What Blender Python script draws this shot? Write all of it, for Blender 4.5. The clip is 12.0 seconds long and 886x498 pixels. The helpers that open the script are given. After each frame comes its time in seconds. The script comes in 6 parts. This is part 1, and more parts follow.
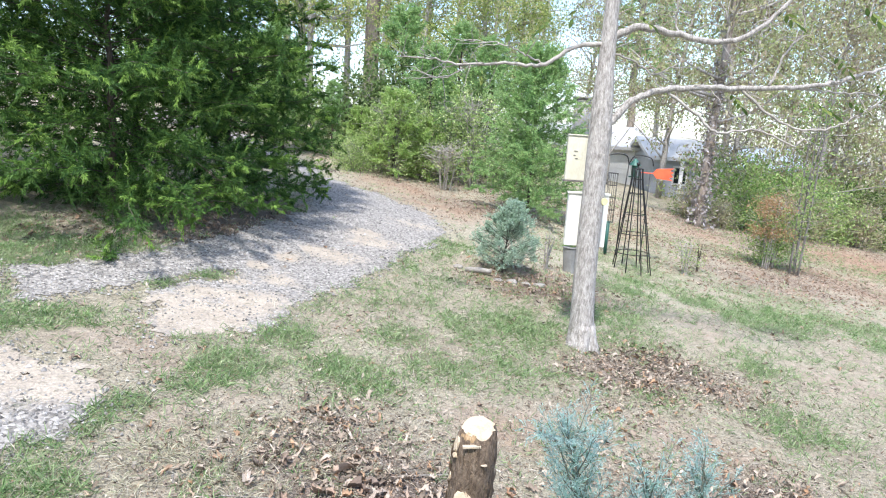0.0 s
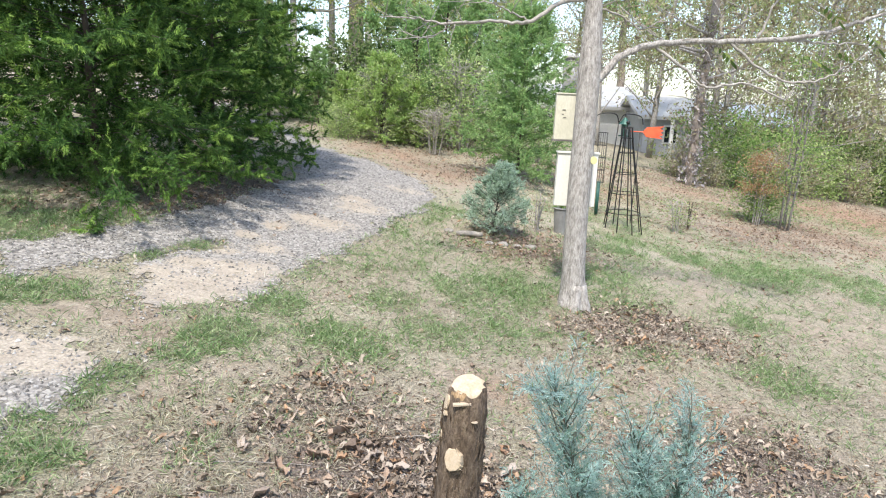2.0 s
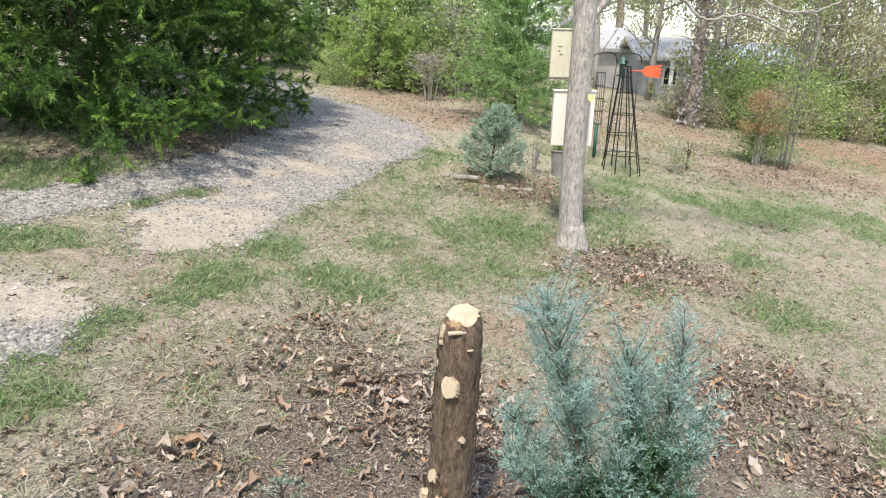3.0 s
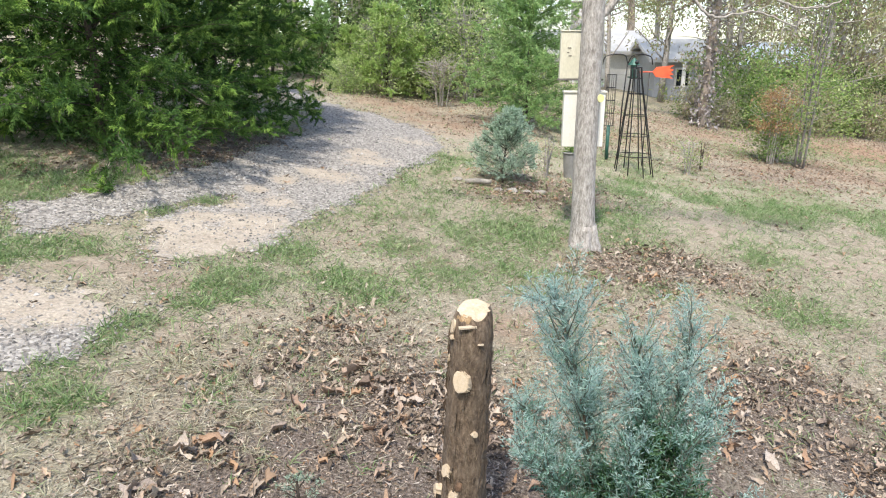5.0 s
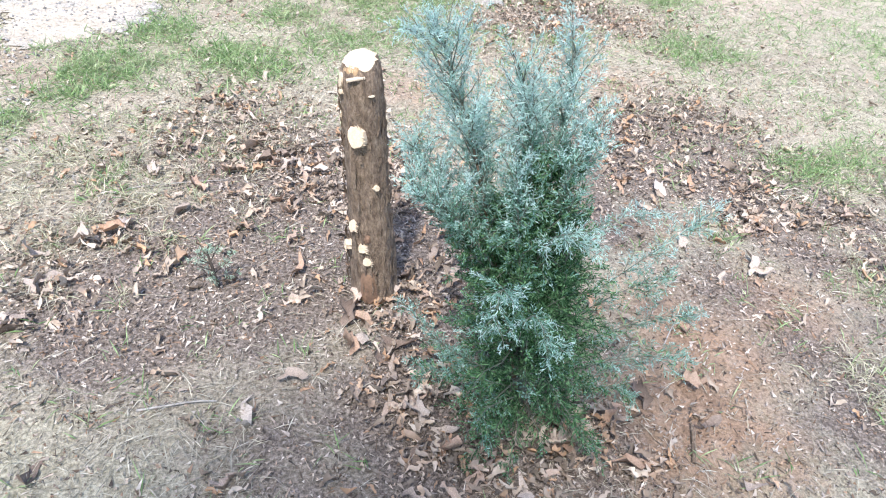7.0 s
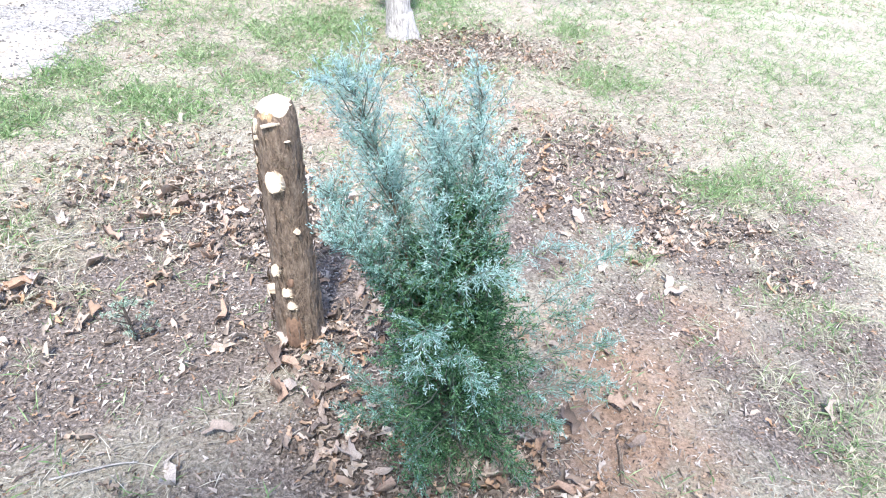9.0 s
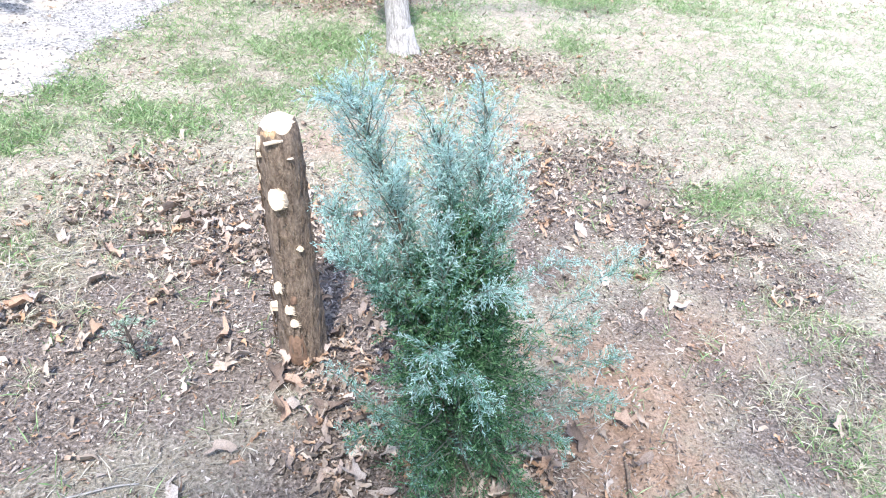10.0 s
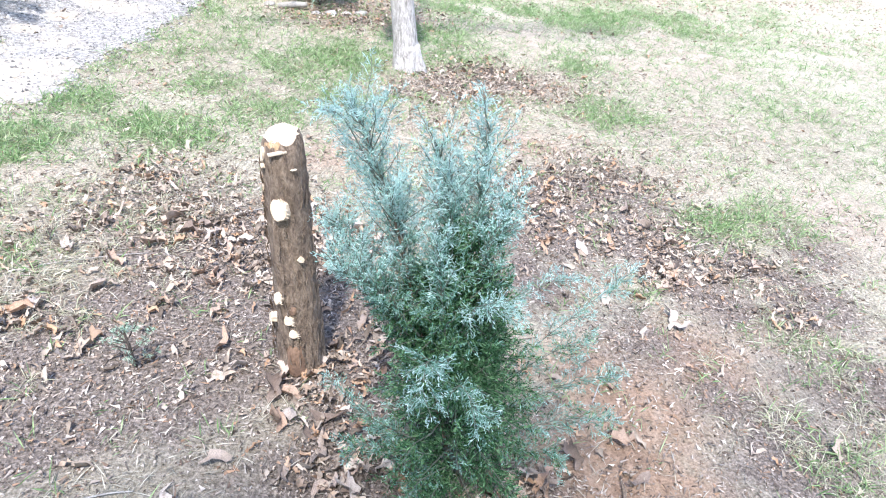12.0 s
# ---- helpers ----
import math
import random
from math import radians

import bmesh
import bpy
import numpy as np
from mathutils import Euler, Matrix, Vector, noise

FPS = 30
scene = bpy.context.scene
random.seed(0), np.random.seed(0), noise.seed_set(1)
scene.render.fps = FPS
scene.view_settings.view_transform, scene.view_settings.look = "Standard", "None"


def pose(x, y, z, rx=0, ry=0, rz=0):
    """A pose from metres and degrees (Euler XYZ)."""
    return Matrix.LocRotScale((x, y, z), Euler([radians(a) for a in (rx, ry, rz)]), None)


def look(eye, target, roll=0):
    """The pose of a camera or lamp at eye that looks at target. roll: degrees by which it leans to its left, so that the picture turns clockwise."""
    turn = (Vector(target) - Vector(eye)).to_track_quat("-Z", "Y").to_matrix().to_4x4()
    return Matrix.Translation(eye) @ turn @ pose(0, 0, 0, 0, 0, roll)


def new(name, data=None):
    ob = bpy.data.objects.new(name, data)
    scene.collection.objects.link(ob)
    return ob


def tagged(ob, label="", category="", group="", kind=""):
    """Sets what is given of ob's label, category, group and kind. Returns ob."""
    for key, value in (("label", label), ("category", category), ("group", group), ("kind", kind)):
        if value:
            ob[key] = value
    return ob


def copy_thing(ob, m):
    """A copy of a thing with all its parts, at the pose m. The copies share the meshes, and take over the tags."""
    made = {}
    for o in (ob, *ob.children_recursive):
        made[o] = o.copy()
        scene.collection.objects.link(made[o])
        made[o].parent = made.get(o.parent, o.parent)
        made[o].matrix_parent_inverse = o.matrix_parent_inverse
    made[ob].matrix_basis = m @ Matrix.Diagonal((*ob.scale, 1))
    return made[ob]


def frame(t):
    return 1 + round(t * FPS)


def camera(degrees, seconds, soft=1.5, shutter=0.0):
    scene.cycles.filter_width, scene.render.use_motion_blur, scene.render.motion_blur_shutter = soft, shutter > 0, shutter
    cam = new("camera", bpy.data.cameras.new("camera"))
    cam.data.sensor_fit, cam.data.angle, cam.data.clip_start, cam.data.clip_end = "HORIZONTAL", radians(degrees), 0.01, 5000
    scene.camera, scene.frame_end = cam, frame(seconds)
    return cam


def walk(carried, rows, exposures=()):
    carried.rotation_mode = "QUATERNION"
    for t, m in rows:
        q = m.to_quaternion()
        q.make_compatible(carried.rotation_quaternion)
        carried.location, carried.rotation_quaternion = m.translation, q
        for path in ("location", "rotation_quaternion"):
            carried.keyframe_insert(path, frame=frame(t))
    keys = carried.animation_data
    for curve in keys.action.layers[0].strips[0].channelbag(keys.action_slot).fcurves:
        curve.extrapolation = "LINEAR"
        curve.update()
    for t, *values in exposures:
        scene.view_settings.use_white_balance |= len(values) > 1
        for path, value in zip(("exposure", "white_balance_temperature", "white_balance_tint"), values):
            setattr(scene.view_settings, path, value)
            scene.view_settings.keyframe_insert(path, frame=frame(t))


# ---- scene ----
PATH = [
    (0.0, 0.0005, 1.2866, 1.9847, 79.952, -3.970, 0.000),
    (0.5, -0.0082, 1.2806, 2.0076, 79.821, -2.651, 1.327),
    (1.0, -0.0101, 1.2858, 2.0012, 79.359, -2.461, 0.806),
    (1.5, -0.0078, 1.2926, 1.9782, 78.785, -3.901, 0.867),
    (2.0, 0.0281, 1.3052, 1.9558, 77.068, -2.530, -0.934),
    (2.5, 0.0476, 1.3049, 1.9010, 74.114, -2.548, -1.121),
    (3.0, 0.0534, 1.3084, 1.8803, 72.765, -1.387, -1.296),
    (3.5, 0.0674, 1.3040, 1.8576, 70.851, -0.563, -1.229),
    (3.7, 0.0680, 1.3000, 1.8560, 71.850, -0.560, -0.650),
    (5.5, 0.0731, 1.2676, 1.8417, 73.412, 0.012, -0.303),
    (6.0, 0.0753, 1.2695, 1.8013, 68.809, 1.358, -2.060),
    (6.2, 0.0938, 1.2458, 1.7872, 64.168, 1.477, -2.702),
    (6.3, 0.0996, 1.2483, 1.7424, 59.771, 2.489, -4.037),
    (6.5, 0.1250, 1.2617, 1.7555, 57.671, 1.786, -6.254),
    (6.7, 0.1437, 1.2543, 1.7406, 53.934, 1.373, -7.596),
    (8.3, 0.1558, 1.2526, 1.8064, 56.456, 2.051, -14.353),
    (8.5, 0.1652, 1.2514, 1.7987, 55.863, 0.842, -14.704),
    (9.0, 0.1870, 1.2505, 1.7911, 56.307, 1.108, -15.752),
    (9.5, 0.1799, 1.2594, 1.7843, 56.339, -0.854, -16.068),
    (10.0, 0.1771, 1.2738, 1.7935, 57.438, 1.351, -15.951),
    (10.5, 0.1579, 1.2682, 1.7911, 58.278, 1.307, -15.292),
    (11.0, 0.1552, 1.2648, 1.7965, 57.762, 3.325, -15.173),
    (11.5, 0.1689, 1.2563, 1.7820, 58.677, -0.285, -14.354),
    (12.0, 0.1811, 1.2577, 1.7896, 58.950, 0.398, -15.100),
]
EXPOSURES = [(0.0, 1.50, 6100, 13), (0.8, 1.32, 6250, 13), (1.8, 1.33, 6350, 12), (2.5, 1.16, 6800, 12), (5.5, 1.26, 6600, 12), (6.0, 1.29, 6500, 13), (6.5, 1.53, 6250, 14), (8.3, 2.01, 5850, 15), (12.0, 1.98, 5850, 15)]
cam = camera(68.25, 12.0, soft=1.1)
walk(cam, [(t, pose(x, y, z, rx, ry, rz)) for t, x, y, z, rx, ry, rz in PATH], EXPOSURES)

# ---- light ----
SUN_ELEV, SUN_WAY = 60.0, (0.29, 0.957)      # height in degrees; the way the shadows fall
world = bpy.data.worlds.new("sky_world")
scene.world = world
world.use_nodes = True
_wn = world.node_tree.nodes
_sky = _wn.new("ShaderNodeTexSky")
_sky.sky_type = "NISHITA"
_sky.sun_disc = False
_sky.sun_elevation = radians(SUN_ELEV)
_sky.sun_rotation = math.atan2(-SUN_WAY[0], -SUN_WAY[1])
_sky.dust_density = 1.5
_sky.air_density = 1.0
world.node_tree.links.new(_sky.outputs[0], _wn["Background"].inputs[0])
_wn["Background"].inputs[1].default_value = 0.15
sun = new("sun", bpy.data.lights.new("sun", "SUN"))
sun.data.energy, sun.data.angle, sun.data.color = 2.35, radians(3.0), (1.0, 0.95, 0.86)
_l = Vector((SUN_WAY[0], SUN_WAY[1], -math.tan(radians(SUN_ELEV)) * math.hypot(*SUN_WAY)))
sun.matrix_world = look(Vector((0, 0, 30)) - 20 * _l.normalized(), (0, 0, 30))

# ---- materials ----
def nodes_of(name):
    m = bpy.data.materials.new(name)
    m.use_nodes = True
    return m, m.node_tree.nodes, m.node_tree.links, m.node_tree.nodes["Principled BSDF"]


def ramp_node(nd, cols, lo=0.3, hi=0.7):
    r = nd.new("ShaderNodeValToRGB")
    n = len(cols)
    while len(r.color_ramp.elements) < n:
        r.color_ramp.elements.new(0.5)
    for i, c in enumerate(cols):
        r.color_ramp.elements[i].position = lo + (hi - lo) * i / max(1, n - 1)
        r.color_ramp.elements[i].color = (*c, 1)
    return r


def noise_node(nd, lk, vec, scale, detail=4.0, rough=0.6):
    n = nd.new("ShaderNodeTexNoise")
    n.inputs["Scale"].default_value, n.inputs["Detail"].default_value, n.inputs["Roughness"].default_value = scale, detail, rough
    lk.new(vec, n.inputs["Vector"])
    return n


def mix_node(nd, lk, fac, a, b, mode="MIX"):
    m = nd.new("ShaderNodeMix")
    m.data_type, m.blend_type = "RGBA", mode
    for sock, v in ((m.inputs[0], fac), (m.inputs[6], a), (m.inputs[7], b)):
        if isinstance(v, (int, float)):
            sock.default_value = v
        elif isinstance(v, tuple):
            sock.default_value = (*v, 1)
        else:
            lk.new(v, sock)
    return m.outputs[2]


def surface(name, cols, scale=8.0, fine=60.0, rough=0.8, metal=0.0, bump=0.3, depth=0.01, stretch=(1, 1, 1), by_object=0.0, speck=(0.55, 1.15)):
    """A worn surface: two scales of noise in colour, fine relief."""
    m, nd, lk, b = nodes_of(name)
    tc = nd.new("ShaderNodeTexCoord")
    mp = nd.new("ShaderNodeMapping")
    mp.inputs["Scale"].default_value = stretch
    lk.new(tc.outputs["Object"], mp.inputs["Vector"])
    n1 = noise_node(nd, lk, mp.outputs[0], scale)
    n2 = noise_node(nd, lk, mp.outputs[0], fine)
    r = ramp_node(nd, cols)
    lk.new(n1.outputs[0], r.inputs[0])
    g = ramp_node(nd, [(speck[0],) * 3, (speck[1],) * 3], 0.3, 0.75)
    lk.new(n2.outputs[0], g.inputs[0])
    c = mix_node(nd, lk, 1.0, r.outputs[0], g.outputs[0], "MULTIPLY")
    if by_object:
        oi = nd.new("ShaderNodeObjectInfo")
        g2 = ramp_node(nd, [(1 - by_object,) * 3, (1 + by_object,) * 3], 0, 1)
        lk.new(oi.outputs["Random"], g2.inputs[0])
        c = mix_node(nd, lk, 1.0, c, g2.outputs[0], "MULTIPLY")
    lk.new(c, b.inputs["Base Color"])
    b.inputs["Roughness"].default_value, b.inputs["Metallic"].default_value = rough, metal
    bp = nd.new("ShaderNodeBump")
    bp.inputs["Strength"].default_value, bp.inputs["Distance"].default_value = bump, depth
    lk.new(n2.outputs[0], bp.inputs["Height"])
    lk.new(bp.outputs[0], b.inputs["Normal"])
    return m


def leafy(name, cols, thin=0.35, rough=0.6, patch=0.0, patch_col=(0.3, 0.3, 0.1), patch_scale=1.2, by_object=False):
    """Leaf matter: each leaf its own tint, light passing through."""
    m, nd, lk, b = nodes_of(name)
    geo = nd.new("ShaderNodeObjectInfo" if by_object else "ShaderNodeNewGeometry")
    r = ramp_node(nd, cols, 0.0, 1.0)
    lk.new(geo.outputs["Random" if by_object else "Random Per Island"], r.inputs[0])
    c = r.outputs[0]
    tc = nd.new("ShaderNodeTexCoord")
    if patch:
        n = noise_node(nd, lk, tc.outputs["Object"], patch_scale, 3)
        g = ramp_node(nd, [(0, 0, 0), (patch, patch, patch)], 0.48, 0.68)
        lk.new(n.outputs[0], g.inputs[0])
        c = mix_node(nd, lk, g.outputs[0], c, patch_col)
    n2 = noise_node(nd, lk, tc.outputs["Object"], 25.0, 2)
    g2 = ramp_node(nd, [(0.75, 0.75, 0.75), (1.2, 1.2, 1.2)], 0.35, 0.65)
    lk.new(n2.outputs[0], g2.inputs[0])
    c = mix_node(nd, lk, 1.0, c, g2.outputs[0], "MULTIPLY")
    lk.new(c, b.inputs["Base Color"])
    b.inputs["Roughness"].default_value = rough
    b.inputs["Specular IOR Level"].default_value = 0.25
    t = nd.new("ShaderNodeBsdfTranslucent")
    lk.new(c, t.inputs[0])
    mx = nd.new("ShaderNodeMixShader")
    mx.inputs[0].default_value = thin
    lk.new(b.outputs[0], mx.inputs[1])
    lk.new(t.outputs[0], mx.inputs[2])
    lk.new(mx.outputs[0], nd["Material Output"].inputs["Surface"])
    return m


M_BARK_GREY = surface("grey_bark", [(0.25, 0.23, 0.205), (0.465, 0.435, 0.40), (0.63, 0.60, 0.56)], 30, 95, 0.9, bump=1.0, depth=0.015, stretch=(1.5, 1.5, 0.42))
M_BARK_BROWN = surface("brown_bark", [(0.115, 0.080, 0.054), (0.215, 0.155, 0.106), (0.34, 0.26, 0.185)], 42, 120, 0.9, bump=0.85, depth=0.014, stretch=(1.6, 1.6, 0.62))
M_BARK_DARK = surface("dark_cedar_bark", [(0.05, 0.04, 0.033), (0.12, 0.095, 0.075)], 9, 60, 0.9, bump=0.6, stretch=(2, 2, 0.3))
M_BARK_PINE = surface("pine_bark", [(0.17, 0.135, 0.11), (0.33, 0.28, 0.235), (0.42, 0.37, 0.32)], 4, 30, 0.9, bump=0.7, depth=0.02, stretch=(1.5, 1.5, 0.5))
M_TWIG = surface("pale_twig_bark", [(0.29, 0.265, 0.235), (0.50, 0.47, 0.43)], 12, 80, 0.85, bump=0.3)
M_GREEN_TWIG = surface("grey_green_twig_bark", [(0.10, 0.115, 0.085), (0.20, 0.215, 0.17)], 12, 80, 0.85, bump=0.3)
M_CUT = surface("fresh_cut_wood", [(0.48, 0.37, 0.245), (0.56, 0.45, 0.32), (0.62, 0.52, 0.40)], 30, 140, 0.8, bump=0.2, depth=0.002, speck=(0.8, 1.08))
M_TORN = surface("torn_golden_wood", [(0.26, 0.16, 0.085), (0.42, 0.28, 0.15), (0.55, 0.40, 0.24)], 40, 150, 0.85, bump=0.5, depth=0.004, stretch=(1.5, 1.5, 0.3))
M_INNER = surface("red_inner_bark", [(0.13, 0.078, 0.05), (0.25, 0.15, 0.09)], 16, 90, 0.85, bump=0.4)
M_BLACK_METAL = surface("black_painted_steel", [(0.012, 0.012, 0.013), (0.03, 0.03, 0.032)], 20, 120, 0.45, 0.3, 0.1, 0.002, speck=(0.88, 1.06))
M_GREEN_METAL = surface("green_painted_metal", [(0.02, 0.08, 0.06), (0.04, 0.13, 0.10)], 20, 120, 0.5, 0.2, 0.1, 0.002, speck=(0.88, 1.06))
M_ORANGE = surface("orange_plastic", [(0.80, 0.09, 0.03), (0.90, 0.15, 0.055)], 10, 90, 0.45, bump=0.1, depth=0.002, speck=(0.88, 1.06))
M_BOX_PALE = surface("yellowed_plywood", [(0.58, 0.56, 0.44), (0.68, 0.66, 0.54), (0.74, 0.73, 0.63)], 5, 70, 0.75, bump=0.2, depth=0.004, stretch=(1, 1, 0.4), speck=(0.88, 1.06))
M_BOX_WHITE = surface("white_painted_board", [(0.74, 0.73, 0.66), (0.84, 0.83, 0.77)], 4, 60, 0.6, bump=0.1, depth=0.003, speck=(0.88, 1.06))
M_WOOD_GREY = surface("weathered_grey_wood", [(0.14, 0.13, 0.12), (0.27, 0.25, 0.23)], 6, 70, 0.85, bump=0.4, stretch=(2, 2, 0.3))
M_STONE = surface("pale_stone", [(0.24, 0.22, 0.195), (0.40, 0.375, 0.335)], 12, 90, 0.9, bump=0.5)
M_WALL_WHITE = surface("white_siding", [(0.66, 0.66, 0.64), (0.80, 0.80, 0.79)], 1.5, 30, 0.6, bump=0.1, speck=(0.88, 1.06))
M_WALL_GREY = surface("grey_siding", [(0.36, 0.38, 0.42), (0.50, 0.52, 0.56)], 1.5, 30, 0.7, bump=0.1, speck=(0.88, 1.06))
M_ROOF_PALE = surface("pale_metal_roof", [(0.55, 0.55, 0.56), (0.72, 0.72, 0.73)], 1.2, 20, 0.45, 0.4, 0.1, speck=(0.88, 1.06))
M_ROOF_BLUE = surface("blue_grey_roof", [(0.33, 0.40, 0.50), (0.48, 0.55, 0.64)], 1.2, 20, 0.5, 0.3, 0.1, speck=(0.88, 1.06))
M_GALV = surface("galvanised_steel", [(0.26, 0.265, 0.27), (0.42, 0.425, 0.43)], 6, 40, 0.65, 0.25, 0.1, speck=(0.88, 1.06))
M_POT = surface("grey_plastic_pot", [(0.17, 0.17, 0.165), (0.27, 0.27, 0.26)], 8, 60, 0.6, bump=0.1, speck=(0.88, 1.06))
M_VARNISH = surface("dark_varnished_wood", [(0.035, 0.012, 0.008), (0.09, 0.028, 0.016)], 14, 60, 0.22, bump=0.1, depth=0.002, stretch=(2, 2, 0.2), speck=(0.88, 1.06))
M_REDWAX = surface("red_painted_carving", [(0.30, 0.02, 0.018), (0.45, 0.04, 0.03)], 40, 120, 0.4, bump=0.3, depth=0.002)
M_CORK = surface("cork", [(0.36, 0.25, 0.13), (0.50, 0.37, 0.21)], 60, 160, 0.85, bump=0.4, depth=0.002)
_mg, _gnd, _glk, _gb = nodes_of("dark_window_glass")
_gb.inputs["Base Color"].default_value, _gb.inputs["Roughness"].default_value = (0.02, 0.025, 0.03, 1), 0.08
M_GLASS = _mg

F_CEDAR = leafy("cedar_needles", [(0.026, 0.068, 0.020), (0.062, 0.14, 0.034), (0.12, 0.225, 0.05)], 0.38, 0.6, 0.7, (0.15, 0.27, 0.055), 2.0)
F_CEDAR_TIP = leafy("pale_cedar_tips", [(0.13, 0.26, 0.05), (0.23, 0.38, 0.075), (0.33, 0.48, 0.13)], 0.5, 0.6)
F_DEADVINE = leafy("pale_dead_vine_leaves", [(0.17, 0.15, 0.14), (0.36, 0.33, 0.32), (0.55, 0.52, 0.52), (0.28, 0.22, 0.17), (0.26, 0.32, 0.16)], 0.4, 0.7)
F_CEDAR_LIGHT = leafy("light_cedar_needles", [(0.14, 0.28, 0.10), (0.30, 0.48, 0.18), (0.50, 0.64, 0.30)], 0.5, 0.6, 0.5, (0.36, 0.46, 0.20), 1.2)
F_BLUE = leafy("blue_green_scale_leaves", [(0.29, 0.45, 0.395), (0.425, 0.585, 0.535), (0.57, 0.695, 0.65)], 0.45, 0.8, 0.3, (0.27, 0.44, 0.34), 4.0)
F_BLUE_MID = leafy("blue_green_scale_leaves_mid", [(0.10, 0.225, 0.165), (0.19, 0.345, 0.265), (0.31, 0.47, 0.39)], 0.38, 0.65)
# green lower foliage; its darkest tints also stand in for shade within the plant
F_BLUE_DARK = leafy("green_shaded_inner_scale_leaves", [(0.014, 0.046, 0.018), (0.050, 0.125, 0.050), (0.175, 0.31, 0.15)], 0.22, 0.75)
F_GREY_GREEN = leafy("grey_green_needles", [(0.21, 0.34, 0.23), (0.39, 0.52, 0.39), (0.58, 0.67, 0.56)], 0.45)
F_BUSH = leafy("yellow_green_leaves", [(0.10, 0.20, 0.05), (0.21, 0.35, 0.09), (0.40, 0.52, 0.19), (0.30, 0.28, 0.15)], 0.5, 0.6, 0.7, (0.08, 0.19, 0.06), 0.8)
F_THICKET = leafy("bright_thicket_leaves", [(0.21, 0.32, 0.10), (0.38, 0.50, 0.18), (0.58, 0.65, 0.32)], 0.5, 0.6, 0.5, (0.16, 0.28, 0.09), 0.9)
F_WOOD = leafy("woodland_leaves", [(0.17, 0.25, 0.07), (0.33, 0.42, 0.13), (0.54, 0.57, 0.24), (0.60, 0.52, 0.28)], 0.55, 0.6, 0.5, (0.17, 0.28, 0.08), 0.5)
F_AUTUMN = leafy("drying_autumn_leaves", [(0.22, 0.165, 0.115), (0.42, 0.35, 0.255), (0.37, 0.43, 0.17), (0.62, 0.56, 0.45)], 0.55, 0.7, 0.6, (0.21, 0.32, 0.10), 0.6)
F_RUST = leafy("rusty_brown_leaves", [(0.30, 0.16, 0.08), (0.42, 0.25, 0.14), (0.48, 0.34, 0.21), (0.32, 0.30, 0.14)], 0.35)
F_HICKORY = leafy("dull_green_leaflets", [(0.05, 0.10, 0.025), (0.10, 0.16, 0.04), (0.22, 0.26, 0.06)], 0.4)
F_GRASS = leafy("lawn_grass", [(0.115, 0.205, 0.075), (0.225, 0.345, 0.14), (0.41, 0.50, 0.27)], 0.42, 0.6, 0.4, (0.40, 0.42, 0.27), 2.6)
F_STRAW = leafy("dry_grass", [(0.24, 0.215, 0.16), (0.37, 0.34, 0.265), (0.52, 0.488, 0.40)], 0.2, 0.8)
F_LITTER = leafy("fallen_leaves_brown", [(0.09, 0.07, 0.053), (0.19, 0.152, 0.117), (0.28, 0.226, 0.176), (0.38, 0.315, 0.252), (0.50, 0.43, 0.352), (0.37, 0.235, 0.14), (0.25, 0.198, 0.154)], 0.15, 0.7)
F_CRUMB = leafy("leaf_crumbs", [(0.05, 0.038, 0.03), (0.14, 0.11, 0.088), (0.24, 0.196, 0.16), (0.36, 0.305, 0.255), (0.55, 0.49, 0.42), (0.30, 0.19, 0.12), (0.11, 0.085, 0.07)], 0.1, 0.85)
F_FAR_BITS = leafy("rusty_leaf_bits", [(0.15, 0.10, 0.07), (0.25, 0.175, 0.125), (0.34, 0.25, 0.185), (0.42, 0.33, 0.25)], 0.1, 0.85)
F_LITTER_OB = leafy("fallen_leaf_brown", [(0.15, 0.11, 0.085), (0.25, 0.195, 0.155), (0.36, 0.30, 0.25), (0.48, 0.415, 0.355), (0.32, 0.195, 0.12), (0.42, 0.36, 0.31)], 0.12, 0.7, by_object=True)
F_CEDAR_YELLOW = leafy("yellow_green_cedar_needles", [(0.22, 0.36, 0.10), (0.43, 0.58, 0.18), (0.60, 0.70, 0.30)], 0.55, 0.6, 0.4, (0.20, 0.38, 0.13), 1.1)
F_DARKWOOD = leafy("dark_woodland_leaves", [(0.06, 0.10, 0.035), (0.13, 0.20, 0.065), (0.25, 0.29, 0.12)], 0.45, 0.6)
F_YELLOW_TAG = surface("yellow_painted_tag", [(0.62, 0.60, 0.26), (0.72, 0.70, 0.36)], 12, 80, 0.5, bump=0.1, depth=0.002, speck=(0.9, 1.05))

# ---- helpers for building ----
def mesh_from(name, verts, faces, smooth=False):
    me = bpy.data.meshes.new(name)
    me.from_pydata([tuple(v) for v in verts], [], faces)
    if smooth:
        me.polygons.foreach_set("use_smooth", [True] * len(me.polygons))
    me.update()
    return me


def quads_mesh(name, verts, k):
    """A mesh of separate k-cornered faces; verts has k rows for each."""
    n = len(verts) // k
    me = bpy.data.meshes.new(name)
    me.vertices.add(n * k)
    me.vertices.foreach_set("co", np.asarray(verts, dtype=np.float32).ravel())
    me.loops.add(n * k)
    me.loops.foreach_set("vertex_index", np.arange(n * k, dtype=np.int32))
    me.polygons.add(n)
    me.polygons.foreach_set("loop_start", np.arange(0, n * k, k, dtype=np.int32))
    me.polygons.foreach_set("loop_total", np.full(n, k, dtype=np.int32))
    me.update()
    return me


